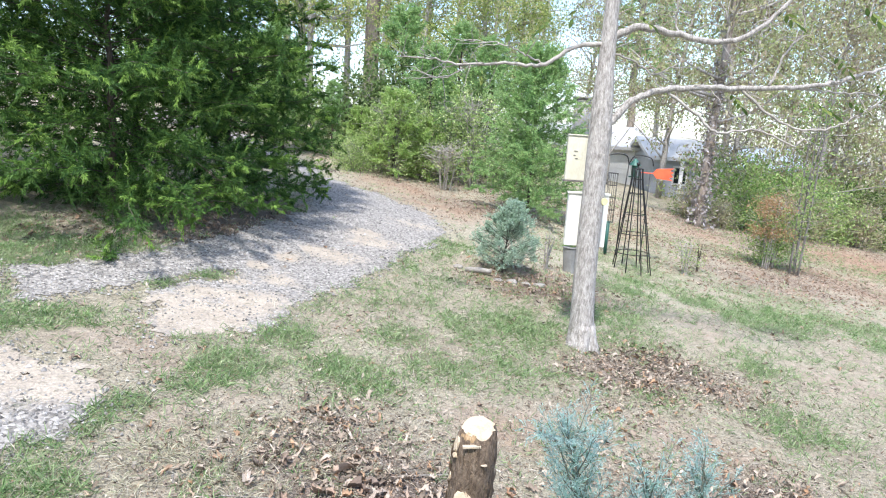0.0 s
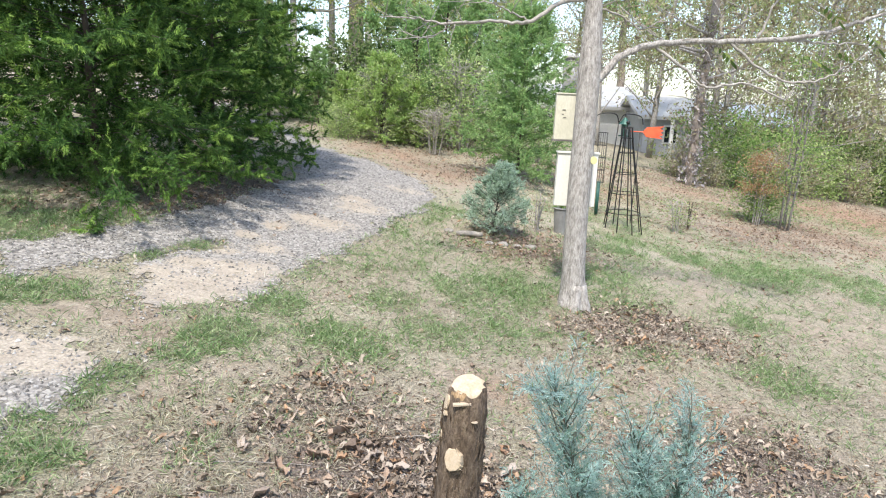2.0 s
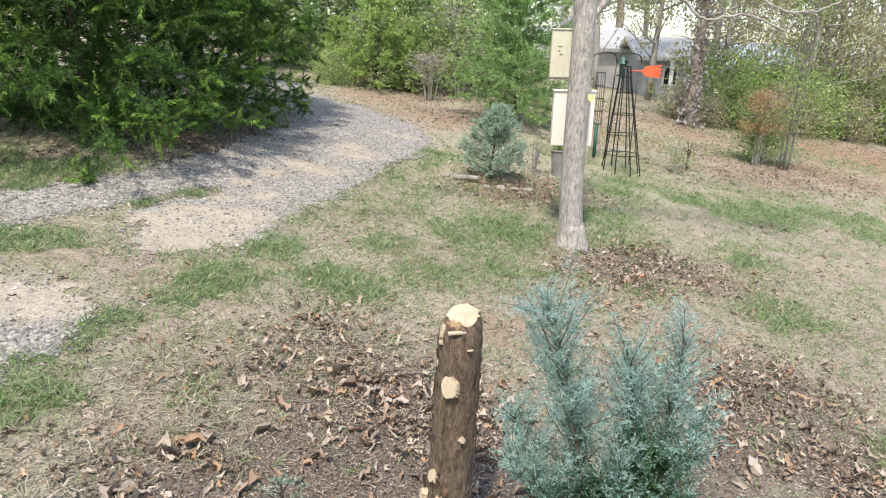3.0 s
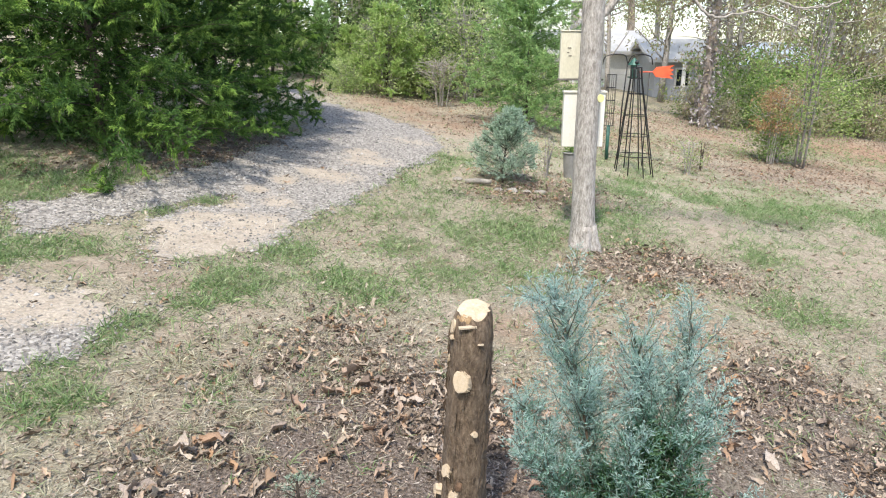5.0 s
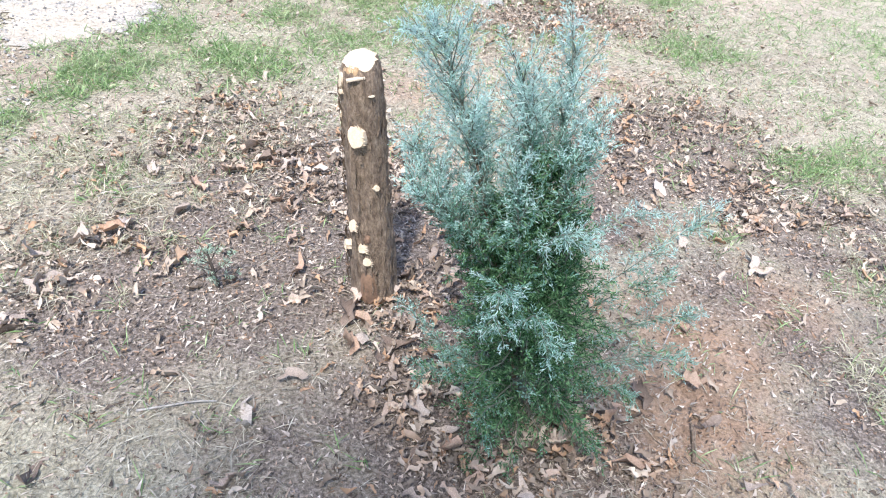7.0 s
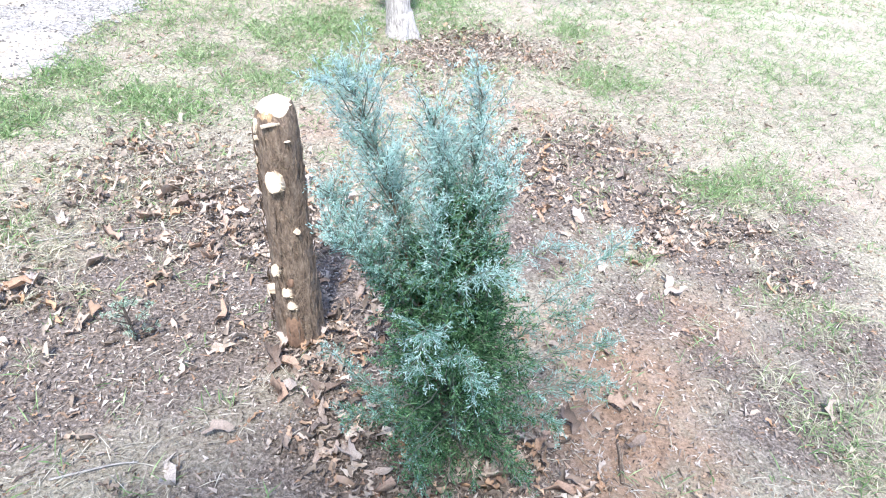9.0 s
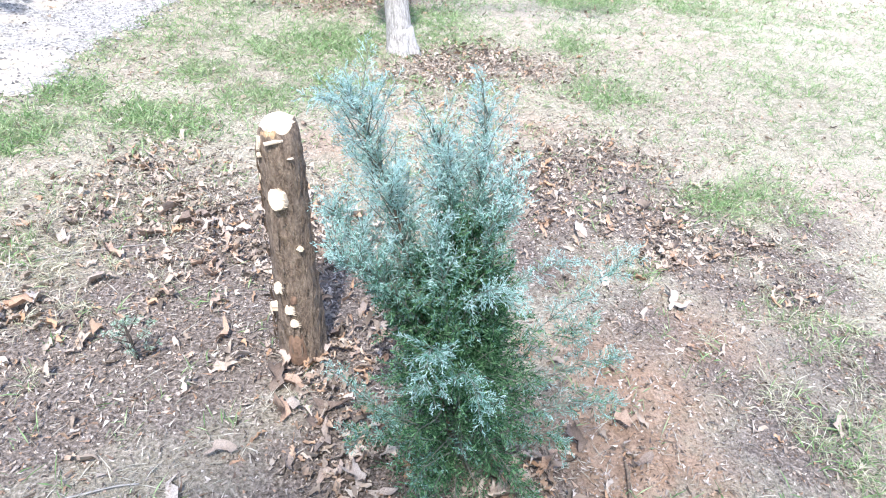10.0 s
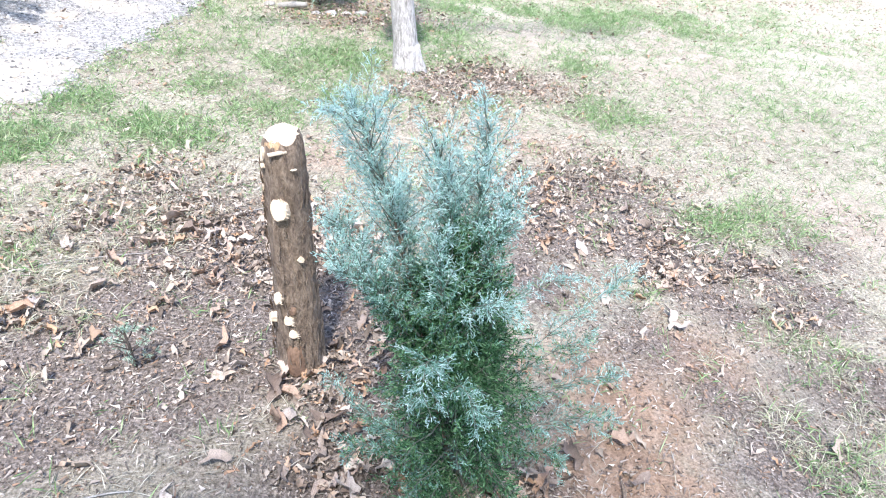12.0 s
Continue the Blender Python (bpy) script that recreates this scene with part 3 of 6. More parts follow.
def build_ground():
    xs, ys = spaced(-5.0, 9.0, 0.055, -420, 420), spaced(0.9, 14.0, 0.055, -300, 700)
    X, Y = np.meshgrid(xs, ys)
    Z = height(X, Y)
    nx, ny = len(xs), len(ys)
    v = np.stack([X, Y, Z], -1).reshape(-1, 3)
    i = np.arange(nx * ny).reshape(ny, nx)
    f = np.stack([i[:-1, :-1], i[:-1, 1:], i[1:, 1:], i[1:, :-1]], -1).reshape(-1, 4)
    me = bpy.data.meshes.new("ground")
    me.vertices.add(len(v))
    me.vertices.foreach_set("co", v.astype(np.float32).ravel())
    me.loops.add(f.size)
    me.loops.foreach_set("vertex_index", f.astype(np.int32).ravel())
    me.polygons.add(len(f))
    me.polygons.foreach_set("loop_start", np.arange(0, f.size, 4, dtype=np.int32))
    me.polygons.foreach_set("loop_total", np.full(len(f), 4, dtype=np.int32))
    me.polygons.foreach_set("use_smooth", np.ones(len(f), bool))
    me.update()
    x, y = v[:, 0], v[:, 1]
    col = np.ones((len(v), 4), np.float32)
    col[:, 0] = greenness(x, y)
    col[:, 1] = np.clip(blobs(x, y, MULCH) * (0.5 + clouds(x, y, 0.5, 81)) + 0.55 * leafiness(x, y), 0, 1)
    col[:, 2] = blobs(x, y, REDSOIL) * (0.4 + 1.1 * clouds(x, y, 0.4, 91))
    col[:, 3] = np.clip(blobs(x, y, WORN) * (0.4 + 1.1 * clouds(x, y, 0.45, 95)), 0, 1)
    a = me.color_attributes.new("cover", "FLOAT_COLOR", "POINT")
    a.data.foreach_set("color", col.ravel())
    ob = child("ground", me, ground_material())
    tagged(ob, "sloping yard of dry turf, bare soil and leaf litter", "ground", kind="structure")


def gravel_material():
    m, nd, lk, b = nodes_of("crushed_gravel_and_sand")
    tc = nd.new("ShaderNodeTexCoord")
    P = tc.outputs["Object"]
    att = nd.new("ShaderNodeAttribute")
    att.attribute_name = "cover"
    sep = nd.new("ShaderNodeSeparateColor")
    lk.new(att.outputs["Color"], sep.inputs[0])
    vo = nd.new("ShaderNodeTexVoronoi")
    vo.inputs["Scale"].default_value = 42.0
    lk.new(P, vo.inputs["Vector"])
    st = ramp_node(nd, [(0.15, 0.14, 0.126), (0.27, 0.254, 0.232), (0.40, 0.38, 0.348)], 0.0, 1.0)
    sr = nd.new("ShaderNodeSeparateColor")
    lk.new(vo.outputs["Color"], sr.inputs[0])
    lk.new(sr.outputs[0], st.inputs[0])
    fine, mid = noise_node(nd, lk, P, 60.0, 4, 0.7), noise_node(nd, lk, P, 5.0, 5, 0.7)
    sand = ramp_node(nd, [(0.31, 0.265, 0.21), (0.43, 0.38, 0.31)])
    lk.new(mid.outputs[0], sand.inputs[0])
    s = nd.new("ShaderNodeMath")
    s.operation = "ADD"
    lk.new(sep.outputs[0], s.inputs[0])
    a = nd.new("ShaderNodeMath")
    a.operation = "MULTIPLY_ADD"
    lk.new(mid.outputs[0], a.inputs[0])
    a.inputs[1].default_value, a.inputs[2].default_value = 1.4, -0.7
    lk.new(a.outputs[0], s.inputs[1])
    r = nd.new("ShaderNodeMapRange")
    r.inputs[1].default_value, r.inputs[2].default_value = 0.3, 0.7
    lk.new(s.outputs[0], r.inputs[0])
    c = mix_node(nd, lk, r.outputs[0], st.outputs[0], sand.outputs[0])
    g = ramp_node(nd, [(0.7,) * 3, (1.15,) * 3], 0.32, 0.66)
    lk.new(fine.outputs[0], g.inputs[0])
    c = mix_node(nd, lk, 1.0, c, g.outputs[0], "MULTIPLY")
    lk.new(c, b.inputs["Base Color"])
    b.inputs["Roughness"].default_value = 0.9
    bp = nd.new("ShaderNodeBump")
    bp.inputs["Strength"].default_value, bp.inputs["Distance"].default_value = 0.6, 0.012
    lk.new(vo.outputs["Distance"], bp.inputs["Height"])
    bp.invert = True
    lk.new(bp.outputs[0], b.inputs["Normal"])
    return m


def build_drive():
    st = 0.05
    xs, ys = np.arange(-7.6, 0.4, st), np.arange(1.4, 20.2, st)
    X, Y = np.meshgrid(xs, ys)
    keep = on_drive(X[:-1, :-1] + st / 2, Y[:-1, :-1] + st / 2)
    # drop stray islands
    left = {(int(p), int(q)) for p, q in np.argwhere(keep)}
    while left:
        todo = [left.pop()]
        group = list(todo)
        while todo:
            p, q = todo.pop()
            for nb in ((p + 1, q), (p - 1, q), (p, q + 1), (p, q - 1)):
                if nb in left:
                    left.remove(nb)
                    todo.append(nb)
                    group.append(nb)
        if len(group) < 300:
            for p, q in group:
                keep[p, q] = False
    jx, jy = X + 0.02 * (lattice(X, Y, 0.05, 101) - 0.5), Y + 0.02 * (lattice(X, Y, 0.05, 103) - 0.5)
    v = np.stack([jx, jy, height(jx, jy) + 0.007], -1).reshape(-1, 3)
    i = np.arange(X.size).reshape(X.shape)
    f = np.stack([i[:-1, :-1], i[:-1, 1:], i[1:, 1:], i[1:, :-1]], -1)[keep]
    used = np.unique(f)
    back = np.full(X.size, -1)
    back[used] = np.arange(len(used))
    me = mesh_from("driveway", v[used], back[f].tolist(), True)
    x, y = v[used][:, 0], v[used][:, 1]
    col = np.ones((len(used), 4), np.float32)
    col[:, 0] = blobs(x, y, SAND)
    a = me.color_attributes.new("cover", "FLOAT_COLOR", "POINT")
    a.data.foreach_set("color", col.ravel())
    ob = child("driveway", me, gravel_material())
    tagged(ob, "pale grey gravel driveway curving behind the cedars", "driveway", kind="structure")


def scatter(n, x0, x1, y0, y1, chance, rng):
    x, y = rng.uniform(x0, x1, n), rng.uniform(y0, y1, n)
    k = rng.random(n) < chance(x, y)
    return x[k], y[k]


def build_stones():
    rng = np.random.default_rng(11)
    x, y = scatter(85000, -5, 0.5, 2.5, 13.5, lambda x, y: np.where(on_drive(x, y), 1.0, 1.3 * drive_cover(x, y)) * np.clip(1.15 - blobs(x, y, SAND), 0.12, 1) * np.clip(1.5 - y / 11, 0.2, 1), rng)
    tmpl = np.array([(1, 0, 0), (0.1, 1, 0), (-1, 0.1, 0), (0, -1, 0.05), (0.1, 0, 0.8), (0, 0.1, -0.8)])
    tri = np.array([(0, 1, 4), (1, 2, 4), (2, 3, 4), (3, 0, 4), (1, 0, 5), (2, 1, 5), (3, 2, 5), (0, 3, 5)])
    n = len(x)
    s = rng.uniform(0.005, 0.015, n) * (1 + 0.6 * (rng.random(n) > 0.93))
    th = rng.uniform(0, 6.28, n)
    v = tmpl[None] * s[:, None, None] * rng.uniform(0.6, 1.2, (n, 1, 3)) * rng.uniform(0.8, 1.2, (n, 6, 1))
    c, sn = np.cos(th)[:, None], np.sin(th)[:, None]
    vx, vy = v[..., 0] * c - v[..., 1] * sn, v[..., 0] * sn + v[..., 1] * c
    v = np.stack([vx + x[:, None], vy + y[:, None], v[..., 2] + (height(x, y) + 0.008)[:, None]], -1).reshape(-1, 3)
    f = (tri[None] + 6 * np.arange(n)[:, None, None]).reshape(-1, 3)
    me = mesh_from("gravel", v, f.tolist())
    ob = child("gravel", me, leafy("loose_stone", [(0.09, 0.086, 0.081), (0.19, 0.183, 0.173), (0.29, 0.279, 0.26), (0.44, 0.425, 0.40)], 0.0, 0.9))
    tagged(ob, "loose grey crushed stone on the driveway", "gravel", kind="stuff")


def build_grass():
    rng = np.random.default_rng(12)

    def dens(x, y):
        d = np.clip(0.075 * (y > 4.4) + 0.025 + greenness(x, y), 0, 1) * ~on_drive(x, y) * (1 - 0.75 * leafiness(x, y))
        return d * np.clip(1.25 - y / 13, 0.25, 1)
    x, y = scatter(105000, -4.5, 6, 2.0, 10.5, dens, rng)
    xf, yf = scatter(50000, -5, 13, 10.5, 21, dens, rng)
    xg, yg = scatter(30000, 6, 11, 3.0, 10.5, dens, rng)
    x, y = np.concatenate([x, xf, xg]), np.concatenate([y, yf, yg])
    k = 6
    x, y = np.repeat(x, k) + rng.normal(0, 0.022, len(x) * k), np.repeat(y, k) + rng.normal(0, 0.022, len(y) * k)
    n = len(x)
    base = np.stack([x, y, height(x, y) - 0.004], -1)
    way = np.stack([rng.normal(0, 0.75, n), rng.normal(0, 0.75, n), rng.uniform(0.35, 1.1, n)], -1)
    me = blades("grass", base, way, rng.uniform(0.035, 0.12, n), rng.uniform(0.0028, 0.006, n) * (1 + 0.05 * y), rng, 0.15)
    tagged(child("grass", me, F_GRASS), "thin green lawn grass in scattered tufts", "grass", kind="stuff")

    def dry(x, y):
        return np.where(on_drive(x, y), 0.85 * (1 - drive_cover(x, y)) + 0.30 * np.clip(blobs(x, y, SAND), 0, 1), 1) * (0.35 + 0.65 * clouds(x, y, 0.8, 55)) * np.clip(1.2 - y / 13, 0.4, 1) * np.where(blobs(x, y, MULCH) > 0.5, 0.12, 1) * np.where(blobs(x, y, REDSOIL) > 0.6, 0.25, 1) * np.where((x > 1.2) & (x < 2.3) & (y < 5), 0.25, np.where((x > 2.2) & (y < 5), 0.5, 1)) * (1 - 0.75 * np.clip(blobs(x, y, WORN), 0, 1)) * (1 - 0.4 * leafiness(x, y))
    x, y = scatter(270000, -4.5, 6, 1.9, 9.5, dry, rng)
    xf, yf = scatter(130000, -5, 14, 9.5, 22, dry, rng)
    xg, yg = scatter(45000, 6, 11, 3.0, 9.5, dry, rng)
    xb, yb = scatter(80000, -4.5, 5, -3.0, 1.9, dry, rng)
    x, y = np.concatenate([x, xf, xg, xb]), np.concatenate([y, yf, yg, yb])
    n = len(x)
    base = np.stack([x, y, height(x, y) + 0.002], -1)
    way = np.stack([rng.normal(0, 1, n), rng.normal(0, 1, n), rng.uniform(0.0, 0.5, n)], -1)
    me = blades("dry_grass", base, way, rng.uniform(0.03, 0.12, n), rng.uniform(0.0016, 0.0034, n) * (1 + 0.09 * np.clip(y, 0, 30)), rng, 0.12)
    tagged(child("dry_grass", me, F_STRAW), "dry straw-coloured grass lying on the yard", "dry grass", kind="stuff")
    # standing dry tussocks at the edge of the leaf litter and on the bare slope
    P = []
    for cx, cy, r, n in [(-0.95, 4.25, 0.32, 46), (-1.3, 3.85, 0.25, 24), (-0.6, 4.55, 0.25, 18), (2.25, 2.6, 0.30, 34), (2.6, 3.2, 0.25, 22), (1.9, 6.2, 0.3, 14), (3.0, 4.3, 0.3, 20), (-1.5, 4.4, 0.2, 14)]:
        c = np.stack([rng.normal(cx, r, n), rng.normal(cy, r, n)], -1)
        P.append(np.repeat(c, 34, 0) + rng.normal(0, 0.018, (n * 34, 2)))
    P = np.vstack(P)
    n = len(P)
    base = np.stack([P[:, 0], P[:, 1], height(P[:, 0], P[:, 1]) - 0.004], -1)
    way = np.stack([rng.normal(0, 0.9, n), rng.normal(0, 0.9, n), rng.uniform(0.25, 1.0, n)], -1)
    me = blades("dry_tussock", base, way, rng.uniform(0.05, 0.16, n), rng.uniform(0.002, 0.004, n), rng, 0.35)
    tagged(child("dry_tussock", me, leafy("tussock_blades", [(0.30, 0.29, 0.20), (0.46, 0.43, 0.31), (0.60, 0.56, 0.43), (0.27, 0.33, 0.17)], 0.3, 0.75)), "pale dry tussocks of grass among the leaves", "dry grass", kind="stuff")


def build_debris():
    """Crumbs of leaf, bark and wood on the soil near the stump."""
    rng = np.random.default_rng(17)
    x, y = scatter(250000, -2.2, 4.2, 1.9, 7.5, lambda x, y: np.clip(0.16 + 0.7 * np.maximum(leafiness(x, y), 0.6 * np.clip(blobs(x, y, MULCH), 0, 1)) + 0.2 * blobs(x, y, REDSOIL), 0, 1) * ~on_drive(x, y), rng)
    n = len(x)
    base = np.stack([x, y, height(x, y) + rng.uniform(0.002, 0.012, n)], -1)
    way = np.stack([rng.normal(0, 1, n), rng.normal(0, 1, n), rng.normal(0.1, 0.3, n)], -1)
    me = blades("leaf_crumbs", base, way, rng.uniform(0.006, 0.014, n) + 0.040 * rng.random(n) ** 4, rng.uniform(0.004, 0.015, n), rng, three=True)
    tagged(child("leaf_crumbs", me, F_CRUMB), "crumbled leaf and bark bits over the soil", "leaf debris", kind="stuff")


def build_far_litter():
    """Leaf bits and straw over the ground past the lawn."""
    rng = np.random.default_rng(19)
    x, y = scatter(75000, -4.5, 13, 8.8, 20, lambda x, y: (0.35 + 0.65 * clouds(x, y, 1.4, 81)) * np.clip(0.10 + 0.25 * (y > 12) + leafiness(x, y), 0, 1) * np.where(on_drive(x, y), 0.02, 1), rng)
    n = len(x)
    base = np.stack([x, y, height(x, y) + rng.uniform(0.002, 0.02, n)], -1)
    way = np.stack([rng.normal(0, 1, n), rng.normal(0, 1, n), rng.normal(0.25, 0.35, n)], -1)
    me = blades("far_leaf_bits", base, way, rng.uniform(0.03, 0.075, n), rng.uniform(0.008, 0.028, n), rng, three=True)
    tagged(child("far_leaf_bits", me, F_FAR_BITS), "dry leaf bits scattered past the lawn", "leaf debris", kind="stuff")


def leaf_shape(rng, lobes, slim, curl):
    """A dry leaf lying flat: length 1 along x, a folded midrib and two lobed, crumpled sides."""
    n = 2 * lobes + 3 if lobes else 6
    s = np.linspace(0, 1, n)
    prof = np.sin(math.pi * np.clip(0.06 + 0.9 * s, 0.03, 0.97)) ** 0.8
    if lobes:
        prof = prof * np.where(np.arange(n) % 2 == 0, rng.uniform(0.5, 0.85, n), 1.05)
    fold, cup, twist = rng.uniform(0.3, 1.6), curl * 0.7, rng.normal(0, 0.9)
    rise = np.cumsum(rng.normal(0, 0.06, n))
    rise = rise - np.linspace(rise[0], rise[-1], n) + cup * (s - 0.45) ** 2
    bow = np.cumsum(rng.normal(0, 0.09, n))
    v = []
    for i in range(n):
        l, r = slim * prof[i] * rng.uniform(0.7, 1.3), slim * prof[i] * rng.uniform(0.7, 1.3)
        fw = 0.09 if i % 2 else 0.0
        v += [(s[i], bow[i], rise[i]),
              (s[i] + fw, bow[i] + l, rise[i] + l * (fold + twist * (s[i] - 0.5)) + rng.normal(0, 0.07)),
              (s[i] + fw, bow[i] - r, rise[i] + r * (fold * 0.7 - twist * (s[i] - 0.5)) + rng.normal(0, 0.07))]
    f = []
    for i in range(n - 1):
        p, q = 3 * i, 3 * i + 3
        f += [(p, q, q + 1, p + 1), (p, p + 2, q + 2, q)]
    v = np.array(v) - np.array([0.5, 0, 0])
    v[:, 2] -= np.percentile(v[:, 2], 25)
    return v, f


def build_litter():
    rng = np.random.default_rng(13)
    shapes = [leaf_shape(rng, k, w, q) for k, w, q in ((3, 0.20, 0.5), (2, 0.17, 1.2), (2, 0.23, -0.7), (0, 0.14, 1.0), (0, 0.11, -0.7), (3, 0.17, 1.6), (2, 0.15, 2.0), (0, 0.15, 1.7), (3, 0.26, 0.2), (2, 0.16, 0.8), (0, 0.18, 0.4), (2, 0.13, -1.4))]
    root = thing("leaf_litter", (0, 0, 0), "dry brown oak leaves lying thick over the soil", "fallen leaves", kind="stuff")

    def dens(x, y):
        return np.clip(leafiness(x, y) * 0.72 * (0.3 + 1.0 * clouds(x, y, 0.22, 77)) + 0.010 + 0.02 * (y > 9), 0, 1) * np.where(on_drive(x, y), 0.05, 1) * np.clip(1.3 - y / 14, 0.12, 1)
    x, y = scatter(150000, -4, 5, 1.9, 9.0, dens, rng)
    xf, yf = scatter(50000, -5, 15, 9.0, 24, dens, rng)
    beds = [scatter(5000, *q, dens, rng) for q in ((0.2, 2.4, 8.5, 10.3), (5.0, 8.5, 11.8, 15.0))]
    x, y = np.concatenate([x, xf] + [q[0] for q in beds]), np.concatenate([y, yf] + [q[1] for q in beds])
    V, F, off = [], [], 0
    pick = rng.integers(0, len(shapes), len(x))
    for si, (sv, sf) in enumerate(shapes):
        m = pick == si
        n = m.sum()
        th, tx, ty = rng.uniform(0, 6.28, n), rng.normal(0, 0.3, n), rng.normal(0, 0.3, n)
        size = 0.014 + 0.062 * rng.random(n) ** 2.4
        v = sv[None] * size[:, None, None]
        z = v[..., 2] + v[..., 0] * tx[:, None] + v[..., 1] * ty[:, None]
        c, s = np.cos(th)[:, None], np.sin(th)[:, None]
        vx, vy = v[..., 0] * c - v[..., 1] * s, v[..., 0] * s + v[..., 1] * c
        px, py = x[m], y[m]
        lift = 0.012 + rng.uniform(0, 0.03, n) * leafiness(px, py)
        w = np.stack([vx + px[:, None], vy + py[:, None], z + (height(px, py) + lift)[:, None]], -1)
        fa = np.array(sf)
        V.append(w.reshape(-1, 3))
        F.append((fa[None] + off + len(sv) * np.arange(n)[:, None, None]).reshape(-1, 4))
        off += n * len(sv)
    me = mesh_from("loose_leaves", np.vstack(V), np.vstack(F).tolist(), True)
    ob = child("loose_leaves", me, F_LITTER, root)
    ob["kind"] = "stuff"
    datas = [mesh_from("leaf", sv, sf, True) for sv, sf in shapes]
    for d in datas:
        d.materials.append(F_LITTER_OB)
    # the largest leaves, lying singly round the stump and the blue conifer
    for px, py, s in BIG_LEAVES:
        ob = child("leaf", datas[int(rng.integers(0, len(datas)))], None, root)
        ob.matrix_basis = Matrix.LocRotScale((px, py, zat(px, py) + 0.025), Euler((rng.normal(0, 0.3), rng.normal(0, 0.3), rng.uniform(0, 6.28))), (s * 1.15, s * 1.15, s * 1.15))
    made = 0
    while made < 265:
        px, py = rng.uniform(-1.2, 2.6), rng.uniform(2.1, 4.6)
        if rng.random() > 0.08 + 0.92 * float(leafiness(np.array(px), np.array(py))):
            continue
        ob = child("leaf", datas[int(rng.integers(0, len(datas)))], None, root)
        s = 0.055 + 0.08 * rng.random() ** 1.6
        ob.matrix_basis = Matrix.LocRotScale((px, py, zat(px, py) + 0.022), Euler((rng.normal(0, 0.3), rng.normal(0, 0.3), rng.uniform(0, 6.28))), (s, s, s))
        made += 1


build_ground()
build_drive()
build_stones()
build_grass()
build_debris()
build_far_litter()

# ---- plants ----
def bough(me, bark, root):
    """The many small limbs of one plant, joined."""
    me.name = "branch"
    ob = child("branch", me, bark, root)
    ob["kind"] = "stuff"
    return ob


def conifer(name, at, tall, spread, low, limbs, twigs, clumps, per, blade, leaf, label, category, seed, droop=0.15, lift=0.45, top=0.15, group="", lean=(0, 0), trunk_r=None, bark=None, shape=0.8, bare=0.18, skirt=0.8, thick=0.32, slim=1.0, tips=None):
    """An evergreen: tapered trunk, limbs all round, and many small leaf sprays."""
    rng = np.random.default_rng(seed)
    root = thing(name, at, label, category, group)
    tr = trunk_r or tall * 0.016
    ax = np.array([(lean[0] * t * t, lean[1] * t * t, tall * t) for t in np.linspace(0, 1, 12)])
    ax[1:-1, :2] += rng.normal(0, tall * 0.006, (10, 2))
    ax[0, 2] = -0.08
    trunk = tubes("trunk", [(ax, tr * (1.05 - np.linspace(0, 1, 12)) + 0.004)], 9)
    child("trunk", trunk, bark or M_BARK_DARK, root)
    paths, P, D, S = [], [], [], []
    for i in range(limbs):
        u = (i + rng.random()) / limbs
        h = low + (tall * 0.97 - low) * u
        prof = max(0.0, 1 - ((h - low) / (tall - low))) ** shape
        if u < 0.35:
            prof *= skirt + (1 - skirt) * u / 0.35
        ln = spread * (prof * rng.uniform(0.72, 1.12) + top * rng.uniform(0.5, 1.0))
        az = i * 2.39996 + rng.normal(0, 0.35)
        el = lift + 0.45 * u + rng.normal(0, 0.15)
        d = np.array([math.cos(az) * math.cos(el), math.sin(az) * math.cos(el), math.sin(el)])
        t = np.linspace(0, 1, 7)[:, None]
        k = np.interp(h, ax[:, 2], np.arange(12))
        o = np.array([np.interp(h, ax[:, 2], ax[:, 0]), np.interp(h, ax[:, 2], ax[:, 1]), h])
        pts = o + d * ln * t + np.array([0, 0, -droop * ln]) * t ** 2 + np.vstack([np.zeros(3), rng.normal(0, 0.03 * ln, (6, 3))]) * t
        paths.append((pts, np.maximum(tr * thick * (ln / spread) ** 0.7 * (1.02 - t[:, 0]), 0.003)))
        s = bare + (1 - bare) * rng.random(twigs) ** 0.8
        bp = np.stack([np.interp(s, t[:, 0], pts[:, j]) for j in range(3)], -1)
        tang = unit(pts[-1] - pts[0])
        w = unit(tang[None] * rng.uniform(0.5, 1.0, (twigs, 1)) + rng.normal(0, 0.62, (twigs, 3)) + np.array([0, 0, 0.12]))
        tl = spread * rng.uniform(0.10, 0.24, (twigs, 1)) * (1.15 - 0.5 * s[:, None])
        P.append(bp)
        D.append(w)
        S.append(tl[:, 0])
    bough(tubes("limbs", paths, 5), bark or M_BARK_DARK, root)
    P, D, S = np.vstack(P), unit(np.vstack(D)), np.concatenate(S)
    k = clumps * per
    n = len(P) * k
    side = unit(np.cross(D, rng.normal(size=D.shape) + np.array([0, 0, 1.2])))
    s = np.tile((np.arange(k) + 0.5) / k, len(P))
    sg = np.tile(np.where(np.arange(k) % 2 == 0, 1.0, -1.0), len(P))
    W, L = np.repeat(D, k, 0), np.repeat(S, k)
    base = np.repeat(P, k, 0) + W * (L * s)[:, None] + rng.normal(0, blade * 0.12, (n, 3))
    way = W * 0.75 + np.repeat(side, k, 0) * (sg * (0.85 - 0.45 * s))[:, None] + rng.normal(0, 0.24, (n, 3))
    ln, wd = blade * (1.25 - 0.6 * s) * rng.uniform(0.7, 1.25, n), blade * slim * rng.uniform(0.10, 0.2, n) * (1.3 if blade > 0.045 else 1.0)
    end = np.zeros(n, bool)
